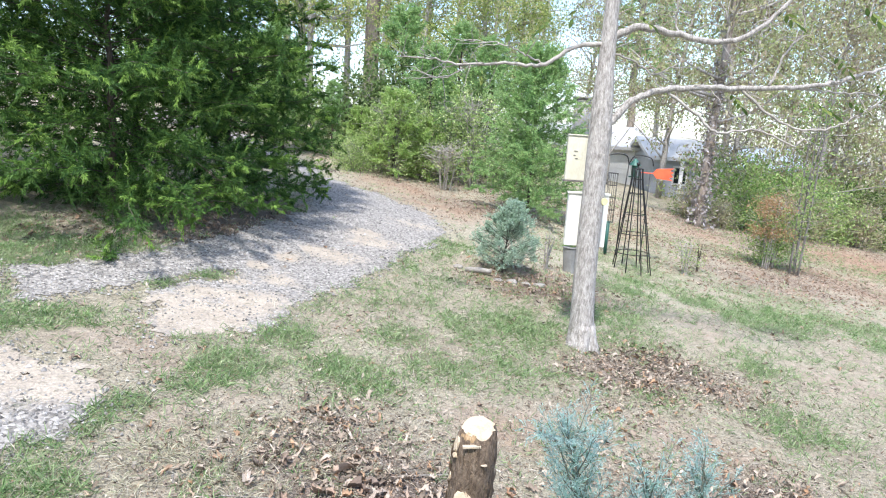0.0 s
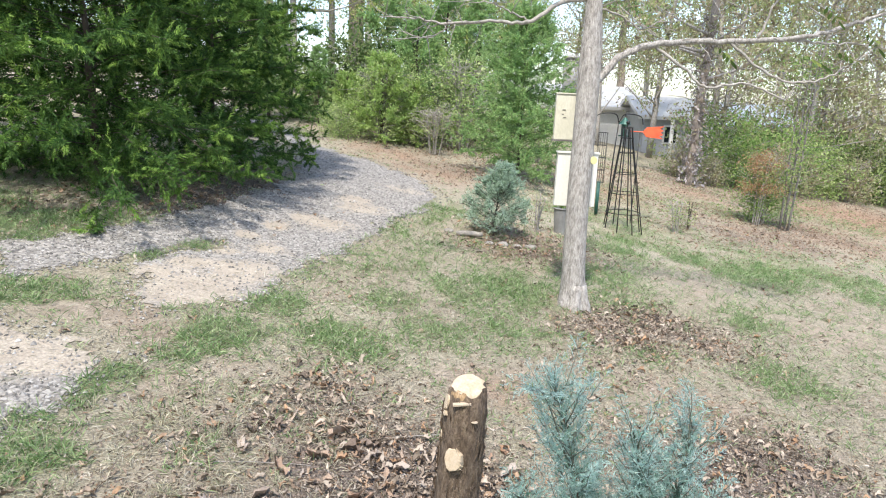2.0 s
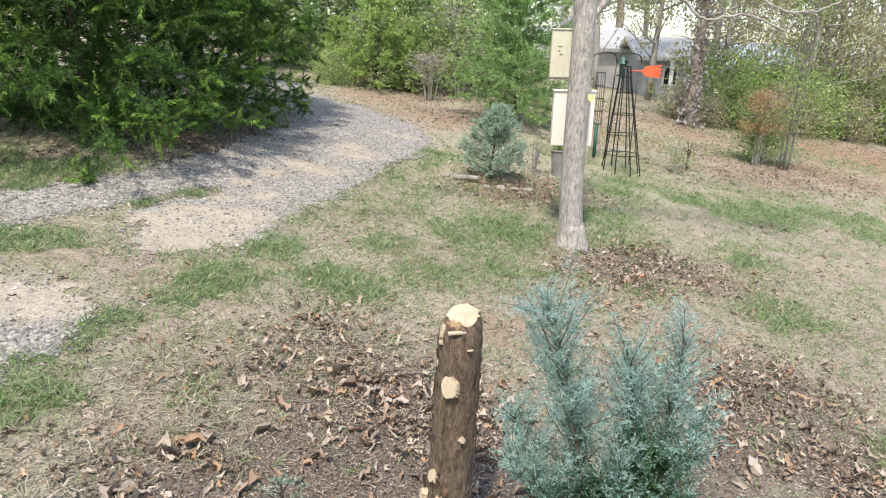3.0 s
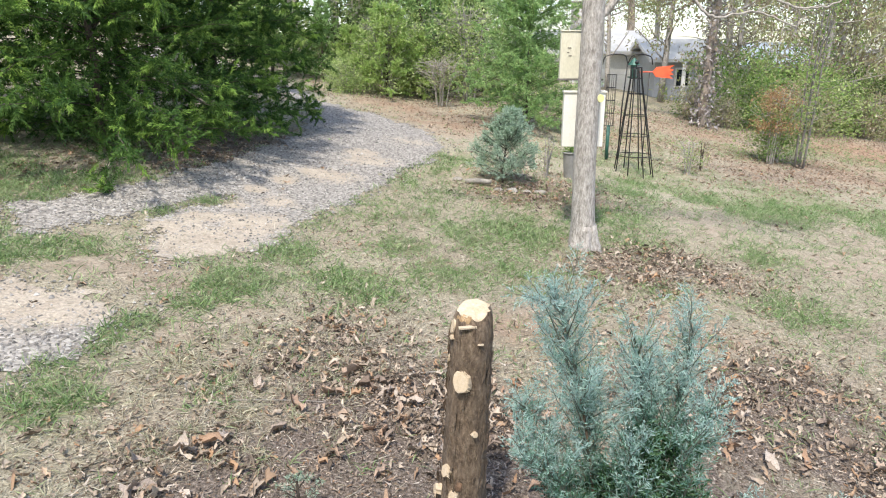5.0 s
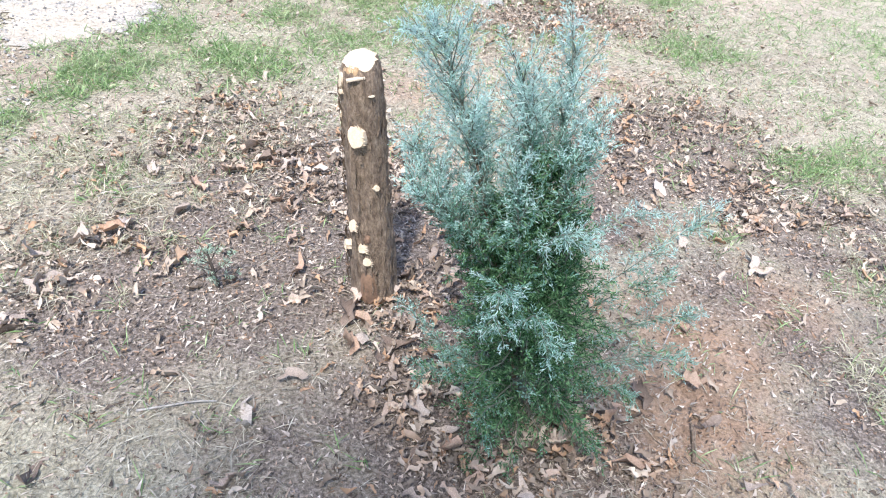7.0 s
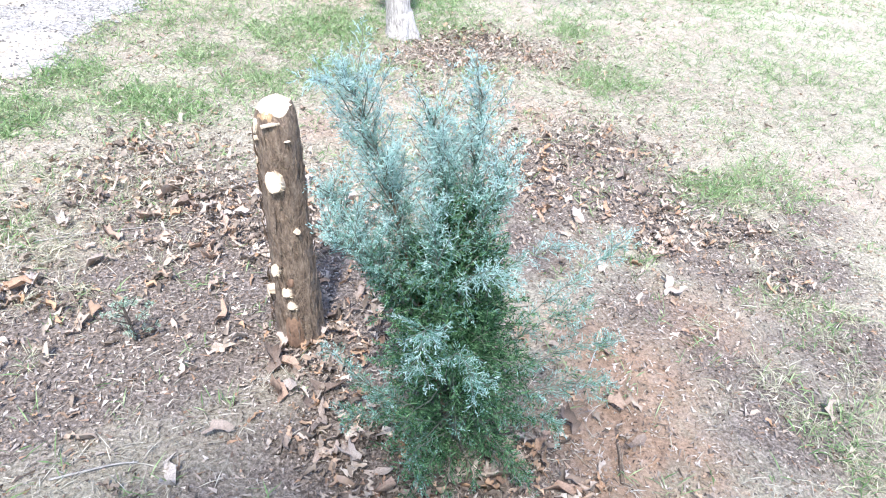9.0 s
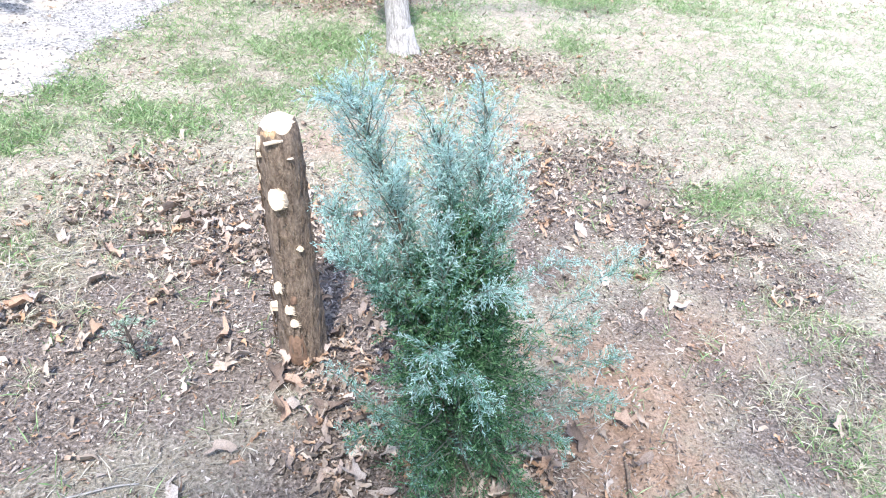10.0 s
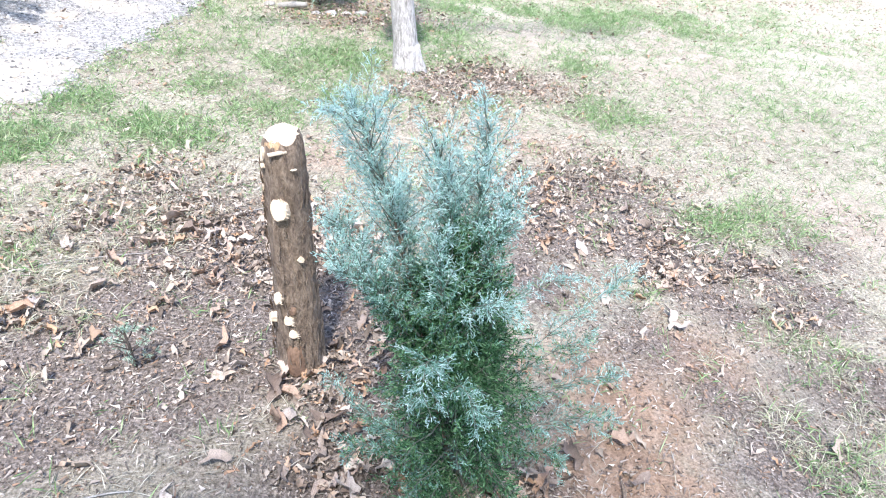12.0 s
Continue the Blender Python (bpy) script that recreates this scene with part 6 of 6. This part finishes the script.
# ---- things in the yard ----
def box(bm, cx, cy, cz, sx, sy, sz, bev=0.0, rot=None):
    """A bevelled block centred at a place."""
    r = bmesh.ops.create_cube(bm, size=1)
    vs = r["verts"]
    bmesh.ops.scale(bm, vec=(sx, sy, sz), verts=vs)
    if bev:
        es = list({e for v in vs for e in v.link_edges})
        g = bmesh.ops.bevel(bm, geom=es, offset=bev, segments=2, affect="EDGES", profile=0.7)
        vs = list({v for f in g["faces"] for v in f.verts} | {v for v in vs if v.is_valid})
    if rot:
        bmesh.ops.rotate(bm, cent=(0, 0, 0), matrix=Euler([radians(a) for a in rot]).to_matrix(), verts=vs)
    bmesh.ops.translate(bm, vec=(cx, cy, cz), verts=vs)


def nest_boxes():
    """A batten on the tree with a yellowed box above and a white board box below."""
    px, py = 1.43, 7.515
    z0 = 0.95
    post = thing("mounting_batten", (px, py, z0), "grey wooden batten fixed to the back of the tree trunk", "batten")
    bm = bmesh.new()
    box(bm, 0, 0, (2.06 - z0) / 2, 0.07, 0.17, 2.06 - z0, 0.006)
    part("upright", bm, M_WOOD_GREY, post)
    a = thing("nest_box", (1.40, 7.63, 1.615), "yellowed plywood nest box fixed behind the tree trunk", "nest box")
    bm = bmesh.new()
    box(bm, 0, 0, 0.225, 0.40, 0.06, 0.42, 0.006)
    part("body", bm, M_BOX_PALE, a)
    bm = bmesh.new()
    box(bm, 0, -0.004, 0.442, 0.405, 0.07, 0.012, 0.003)
    part("lid", bm, M_BOX_PALE, a)
    bm = bmesh.new()
    box(bm, 0, -0.005, 0.006, 0.42, 0.08, 0.016, 0.003)
    part("sill", bm, M_WOOD_GREY, a)
    for x, z, w in [(-0.12, 0.29, 0.035), (-0.13, 0.25, 0.02), (-0.11, 0.22, 0.028)]:
        bm = bmesh.new()
        box(bm, x, -0.0325, z, w, 0.003, 0.008)
        part("writing_bar", bm, M_WOOD_GREY, a, "faint illegible mark")
    tag = thing("yellow_tag", (1.52, 7.262, 1.47), "small round yellow tag nailed to the tree bark", "tag")
    bm = bmesh.new()
    bmesh.ops.create_cone(bm, cap_ends=True, segments=18, radius1=0.036, radius2=0.034, depth=0.012)
    bmesh.ops.rotate(bm, cent=(0, 0, 0), matrix=Euler((radians(90), 0, radians(20))).to_matrix(), verts=bm.verts)
    part("disc", bm, F_YELLOW_TAG, tag)
    b = thing("white_box", (1.45, 7.62, 0.995), "white painted board box fixed behind the tree trunk", "box")
    bm = bmesh.new()
    box(bm, 0, 0, 0.255, 0.39, 0.07, 0.51, 0.006)
    part("body", bm, M_BOX_WHITE, b)
    bm = bmesh.new()
    box(bm, 0, -0.004, 0.516, 0.41, 0.085, 0.016, 0.003)
    part("lid", bm, M_BOX_WHITE, b)


def obelisk():
    """Black wire trellis: eight slanting rods, rings, a knob on top."""
    cx, cy = 3.02, 11.1
    z0 = zat(cx, cy)
    root = thing("garden_obelisk", (cx, cy, z0), "tall black metal garden obelisk trellis standing on the lawn", "trellis")
    R, r, Ht = 0.30, 0.075, 1.55
    for i in range(8):
        a = 2 * math.pi * (i + 0.3) / 8
        p = curve_points([(R * math.cos(a), R * math.sin(a), -0.03), (R * 0.60 * math.cos(a) - 0.04, R * 0.60 * math.sin(a), Ht * 0.5), (r * 1.25 * math.cos(a) - 0.069, r * 1.25 * math.sin(a), Ht * 0.86), (r * math.cos(a) - 0.08, r * math.sin(a), Ht)], 10)
        child("rod", tubes("rod", [(p, np.full(10, 0.0085))], 6), M_BLACK_METAL, root)
    for u in (0.18, 0.37, 0.56, 0.76, 0.9, 1.0):
        rr = np.interp(u, [0, 0.5, 0.86, 1], [R, R * 0.6, r * 1.25, r]) + 0.006
        p = [(rr * math.cos(t) - 0.08 * u, rr * math.sin(t), Ht * u) for t in np.linspace(0, 2 * math.pi, 21)]
        child("ring", tubes("ring", [(p, np.full(21, 0.006))], 5), M_BLACK_METAL, root)
    bm = bmesh.new()
    bmesh.ops.create_uvsphere(bm, u_segments=12, v_segments=8, radius=0.03)
    bmesh.ops.translate(bm, vec=(-0.08, 0, Ht + 0.07), verts=bm.verts)
    part("knob", bm, M_BLACK_METAL, root, smooth=True)
    child("knob_stem", tubes("knob_stem", [([(-0.08, 0, Ht - 0.02), (-0.08, 0, Ht + 0.05)], [0.008, 0.008])], 6), M_BLACK_METAL, root)


def hooks():
    """Two shepherd's hooks with a green feeder and a wire cage feeder."""
    cx, cy = 3.05, 12.05
    z0 = zat(cx, cy)
    root = thing("shepherd_hook", (cx, cy, z0), "black double shepherd's hook behind the trellis", "plant hook")
    H = 1.85 - z0
    child("pole", tubes("pole", [([(-0.03, 0, -0.1), (-0.02, 0, H * 0.5), (0.02, 0, H - 0.12)], [0.011, 0.011, 0.010])], 7), M_BLACK_METAL, root)
    for e in (-1, 1):
        p = curve_points([(0.02, 0, H - 0.15), (0.03 + e * 0.06, 0, H - 0.02), (0.02 + e * 0.2, 0, H), (0.02 + e * 0.36, 0, H - 0.04), (0.02 + e * 0.40, 0, H - 0.16)], 16)
        child("hook", tubes("hook", [(p, np.full(16, 0.009))], 6), M_BLACK_METAL, root)
    f = thing("bird_feeder", (cx + 0.12, cy, z0 + H - 0.36), "small green metal bird feeder hanging from the hook", "bird feeder")
    bm = bmesh.new()
    bmesh.ops.create_cone(bm, cap_ends=True, segments=14, radius1=0.10, radius2=0.012, depth=0.11)
    bmesh.ops.translate(bm, vec=(0, 0, 0.25), verts=bm.verts)
    part("roof", bm, M_GREEN_METAL, f)
    bm = bmesh.new()
    bmesh.ops.create_cone(bm, cap_ends=True, segments=14, radius1=0.045, radius2=0.05, depth=0.19)
    bmesh.ops.translate(bm, vec=(0, 0, 0.11), verts=bm.verts)
    part("tube", bm, M_GREEN_METAL, f)
    bm = bmesh.new()
    bmesh.ops.create_cone(bm, cap_ends=True, segments=14, radius1=0.085, radius2=0.09, depth=0.018)
    bmesh.ops.translate(bm, vec=(0, 0, 0.01), verts=bm.verts)
    part("tray", bm, M_GREEN_METAL, f)
    child("hanger", tubes("hanger", [([(0, 0, 0.29), (0, 0, 0.36)], [0.003, 0.003])], 5), M_BLACK_METAL, f)
    c = thing("wire_cage_feeder", (cx - 0.24, cy - 0.1, zat(cx - 0.24, cy - 0.1)), "tall dark wire cage on a green post", "wire cage")
    for i in range(7):
        a = 2 * math.pi * i / 7
        child("wire", tubes("wire", [([(0.075 * math.cos(a), 0.075 * math.sin(a), 0.55), (0.075 * math.cos(a), 0.075 * math.sin(a), 1.35)], [0.004, 0.004])], 4), M_BLACK_METAL, c)
    for z in (0.55, 0.75, 0.95, 1.15, 1.35):
        p = [(0.078 * math.cos(t), 0.078 * math.sin(t), z) for t in np.linspace(0, 6.2832, 15)]
        child("hoop", tubes("hoop", [(p, np.full(15, 0.004))], 4), M_BLACK_METAL, c)
    child("post", tubes("post", [([(0, 0, -0.05), (0, 0, 0.56)], [0.03, 0.03])], 8), M_GREEN_METAL, c)


def arrow():
    """An orange arrow tail on a thin shaft, held by a stake."""
    x, y, z = 3.55, 11.78, 1.585
    root = thing("orange_arrow", (x, y, zat(x, y)), "bright orange wind-vane arrow tail on a thin stake", "wind vane")
    zz = z - zat(x, y)
    bm = bmesh.new()
    prof = [(-0.16, 0.0), (-0.10, 0.075), (0.17, 0.10), (0.10, 0.055), (0.17, 0.035), (0.12, 0.0), (0.17, -0.035), (0.10, -0.055), (0.17, -0.10), (-0.10, -0.075)]
    f0 = [bm.verts.new((a, -0.012, zz + b)) for a, b in prof]
    f1 = [bm.verts.new((a, 0.012, zz + b)) for a, b in prof]
    bm.faces.new(f0)
    bm.faces.new(f1[::-1])
    for i in range(len(prof)):
        j = (i + 1) % len(prof)
        bm.faces.new((f0[j], f0[i], f1[i], f1[j]))
    part("vane", bm, M_ORANGE, root)
    child("shaft", tubes("shaft", [([(-0.36, 0, zz), (0.1, 0, zz)], [0.008, 0.008])], 6), M_ORANGE, root)
    child("stake", tubes("stake", [([(-0.2, 0.01, -0.1), (-0.2, 0.01, zz)], [0.007, 0.007])], 6), M_BLACK_METAL, root)


def bed_edging():
    pot = thing("plant_pot", put(1.87, 10.15), "grey plastic plant pot with a small green plant", "plant pot")
    bm = bmesh.new()
    bmesh.ops.create_cone(bm, cap_ends=True, segments=18, radius1=0.085, radius2=0.11, depth=0.36)
    bmesh.ops.translate(bm, vec=(0, 0, 0.17), verts=bm.verts)
    part("body", bm, M_POT, pot, smooth=False)
    p = [(0.112 * math.cos(t), 0.112 * math.sin(t), 0.345) for t in np.linspace(0, 6.2832, 21)]
    child("rim", tubes("rim", [(p, np.full(21, 0.010))], 6), M_POT, pot)
    rng = np.random.default_rng(111)
    n = 120
    child("plant", blades("plant", rng.normal(0, 0.05, (n, 3)) + np.array([0, 0, 0.40]), rng.normal(0, 0.7, (n, 3)) + np.array([0, 0, 0.7]), rng.uniform(0.06, 0.15, n), np.full(n, 0.02), rng), F_BUSH, pot)
    lg = thing("log", put(0.55, 9.15, 0.04), "short pale weathered log edging the bed", "log")
    child("wood", tubes("wood", [(curve_points([(-0.16, 0.02, 0), (0, 0, 0.01), (0.16, -0.02, 0)], 8), 0.7 * np.array([0.045, 0.05, 0.05, 0.048, 0.05, 0.047, 0.045, 0.04]))], 10), M_STONE, lg)
    for i, (x, y, s) in enumerate([(0.95, 9.0, 0.06), (1.12, 9.02, 0.05), (0.30, 9.25, 0.05), (0.78, 8.98, 0.045), (1.3, 9.1, 0.055)]):
        bm = bmesh.new()
        bmesh.ops.create_icosphere(bm, subdivisions=2, radius=1)
        for v in bm.verts:
            v.co *= 1 + 0.25 * noise.noise(v.co * 1.5 + Vector((i * 7, 0, 0)))
            v.co = Vector((v.co.x * s * 1.3, v.co.y * s, v.co.z * s * 0.65))
        me = bpy.data.meshes.new("rock")
        bm.to_mesh(me)
        bm.free()
        ob = child("rock", me, M_STONE, at=put(x, y, s * 0.25))
        tagged(ob, "rough pale rock edging the juniper bed", "rock", "bed edging rocks")
    # sticks on the ground
    for i, (x, y, a, ln, r, bark) in enumerate([(1.18, 2.56, 68, 0.17, 0.008, M_BARK_BROWN), (0.05, 4.62, 20, 0.42, 0.004, M_TWIG), (1.35, 3.1, 50, 0.22, 0.003, M_TWIG), (-0.55, 2.85, 5, 0.25, 0.004, M_TWIG), (-0.75, 4.2, 10, 0.5, 0.003, M_TWIG)]):
        st = thing("fallen_twig", put(x, y, 0.012), "thin dry twig lying on the soil", "twig", "fallen twigs")
        d = np.array([math.cos(radians(a)), math.sin(radians(a)), 0])
        e = [d * -ln / 2, d * -ln / 6 + np.array([0, 0, 0.006]), d * ln / 5 + np.array([0.008, 0.008, 0.003]), d * ln / 2]
        for q in e:
            q[2] += float(land(x + q[0], y + q[1]) - land(x, y))
        child("wood", tubes("wood", [(curve_points(e, 10), np.linspace(r, r * 0.6, 10))], 6), bark, st)


def house(name, x0, x1, y0, depth, z0, wall_h, roof_h, wall, roof, label, windows, ridge_x=True, over=0.3, chimney=None, door=None, post=None):
    """A small building: walls, pitched roof, windows with frames."""
    cx, w = (x0 + x1) / 2, x1 - x0
    root = thing(name, (cx, y0 + depth / 2, z0), label, "house")
    hw, hd = w / 2, depth / 2
    t = 0.15
    for nm, (bx, by, sx, sy) in {"wall": (0, -hd + t / 2, w, t), "wall_back": (0, hd - t / 2, w, t), "wall_left": (-hw + t / 2, 0, t, depth - 2 * t), "wall_right": (hw - t / 2, 0, t, depth - 2 * t)}.items():
        bm = bmesh.new()
        box(bm, bx, by, wall_h / 2 - 0.3, sx, sy, wall_h + 0.6)
        wob = part("wall", bm, wall, root)
        if nm == "wall":
            for k in range(int(wall_h / 0.22)):
                bm = bmesh.new()
                box(bm, bx, by - t / 2 - 0.008, 0.12 + k * 0.22, sx, 0.016, 0.20, 0.004)
                part("board", bm, wall, wob)
    bm = bmesh.new()
    if ridge_x:
        pr = [(-hd - over, wall_h - 0.1), (0, wall_h + roof_h), (hd + over, wall_h - 0.1), (hd + over, wall_h - 0.22), (0, wall_h + roof_h - 0.14), (-hd - over, wall_h - 0.22)]
        A = [bm.verts.new((-hw - over, a, b)) for a, b in pr]
        B = [bm.verts.new((hw + over, a, b)) for a, b in pr]
    else:
        pr = [(-hw - over, wall_h - 0.1), (0, wall_h + roof_h), (hw + over, wall_h - 0.1), (hw + over, wall_h - 0.22), (0, wall_h + roof_h - 0.14), (-hw - over, wall_h - 0.22)]
        A = [bm.verts.new((a, -hd - over, b)) for a, b in pr]
        B = [bm.verts.new((a, hd + over, b)) for a, b in pr]
    n = len(pr)
    for i in range(n):
        j = (i + 1) % n
        bm.faces.new((A[i], A[j], B[j], B[i]))
    for i, j, k, l in ((0, 1, 4, 5), (1, 2, 3, 4)):
        bm.faces.new((A[i], A[j], A[k], A[l]))
        bm.faces.new((B[l], B[k], B[j], B[i]))
    bmesh.ops.recalc_face_normals(bm, faces=bm.faces)
    part("roof", bm, roof, root)
    bm = bmesh.new()
    if ridge_x:
        for sx in (-1, 1):
            v = [bm.verts.new((sx * (hw - 0.08), a, b)) for a, b in ((-hd, wall_h - 0.15), (hd, wall_h - 0.15), (0, wall_h + roof_h - 0.16))]
            bm.faces.new(v)
    else:
        for sy in (-1, 1):
            v = [bm.verts.new((a, sy * (hd - 0.02), b)) for a, b in ((-hw, wall_h - 0.15), (hw, wall_h - 0.15), (0, wall_h + roof_h - 0.16))]
            bm.faces.new(v)
    part("gable", bm, wall, root)
    for wx, wz, ww, wh in windows:
        wn = part("window", (lambda b: (box(b, wx, -hd - 0.025, wz, ww + 0.14, 0.03, wh + 0.14, 0.005), b)[1])(bmesh.new()), M_WALL_WHITE, root)
        part("pane", (lambda b: (box(b, wx, -hd - 0.042, wz, ww, 0.01, wh), b)[1])(bmesh.new()), M_GLASS, wn)
    if chimney:
        x, y, zt, r = chimney
        child("chimney", tubes("chimney", [([(x, y, wall_h), (x, y, zt)], [r, r])], 14), M_GALV, root, "grey metal chimney pipe")
        child("chimney_cap", tubes("chimney_cap", [([(x, y, zt), (x, y, zt + 0.08), (x, y, zt + 0.16)], [r * 1.25, r * 1.25, r * 0.3])], 14), M_GALV, root)
    if post:
        child("porch_post", tubes("porch_post", [([(post, -hd - 1.1, -0.4), (post, -hd - 1.1, wall_h - 0.2)], [0.07, 0.07])], 8), M_WALL_WHITE, root)
    return root


def neighbours():
    house("white_house", 4.1, 8.2, 27.6, 5.0, -0.25, 2.3, 0.75, M_WALL_WHITE, M_ROOF_PALE, "white house with a pale metal roof behind the trees", [(-1.3, 1.4, 0.6, 0.8)], chimney=(-0.55, -1.6, 4.0, 0.34))
    house("grey_shed", 7.7, 10.2, 25.2, 3.0, -0.3, 2.1, 0.6, M_WALL_GREY, M_ROOF_PALE, "grey shed with a dark window past the lawn", [(-0.25, 1.35, 0.42, 0.55)], post=-0.6)
    house("blue_roofed_house", 12.6, 17.0, 31.6, 5.0, -0.4, 1.9, 0.9, M_WALL_GREY, M_ROOF_BLUE, "low house with a blue-grey roof in the woods", [(-1.2, 1.2, 0.7, 0.7), (0.8, 1.2, 0.7, 0.7)])
    house("pale_shed", -6.4, -4.6, 32.5, 3.0, 0.3, 1.55, 0.4, M_WALL_WHITE, M_ROOF_PALE, "small pale shed far behind the cedars", [(0.2, 1.0, 0.4, 0.4)])


def walking_stick():
    """A carved stick standing at rest on the soil at the viewer's side."""
    x, y = -0.62, 1.02
    root = thing("walking_stick", put(x, y), "dark varnished walking stick with carved red bands", "walking stick")
    L = 1.32
    child("shaft", tubes("shaft", [([(0, 0, 0.05), (0, 0, L * 0.5), (0, 0, L)], [0.0125, 0.015, 0.018])], 16), M_VARNISH, root)
    child("cork_tip", tubes("cork_tip", [([(0, 0, -0.01), (0, 0, 0.025), (0, 0, 0.055)], [0.012, 0.0155, 0.0155])], 16), M_CORK, root, "tan cork tip")
    for z in (0.22, 0.34, 0.46, 0.62):
        p = [(0.0145 * math.cos(t * 1.3), 0.0145 * math.sin(t * 1.3), z + 0.011 * t + 0.006 * math.sin(3 * t)) for t in np.linspace(0, 6.3, 26)]
        child("carved_band", tubes("carved_band", [(p, 0.005 + 0.003 * np.sin(np.linspace(0, 9.4, 26)) ** 2)], 7), M_REDWAX, root, "raised red carved band")


neighbours()
walking_stick()
nest_boxes()
obelisk()
hooks()
arrow()
bed_edging()
build_litter()
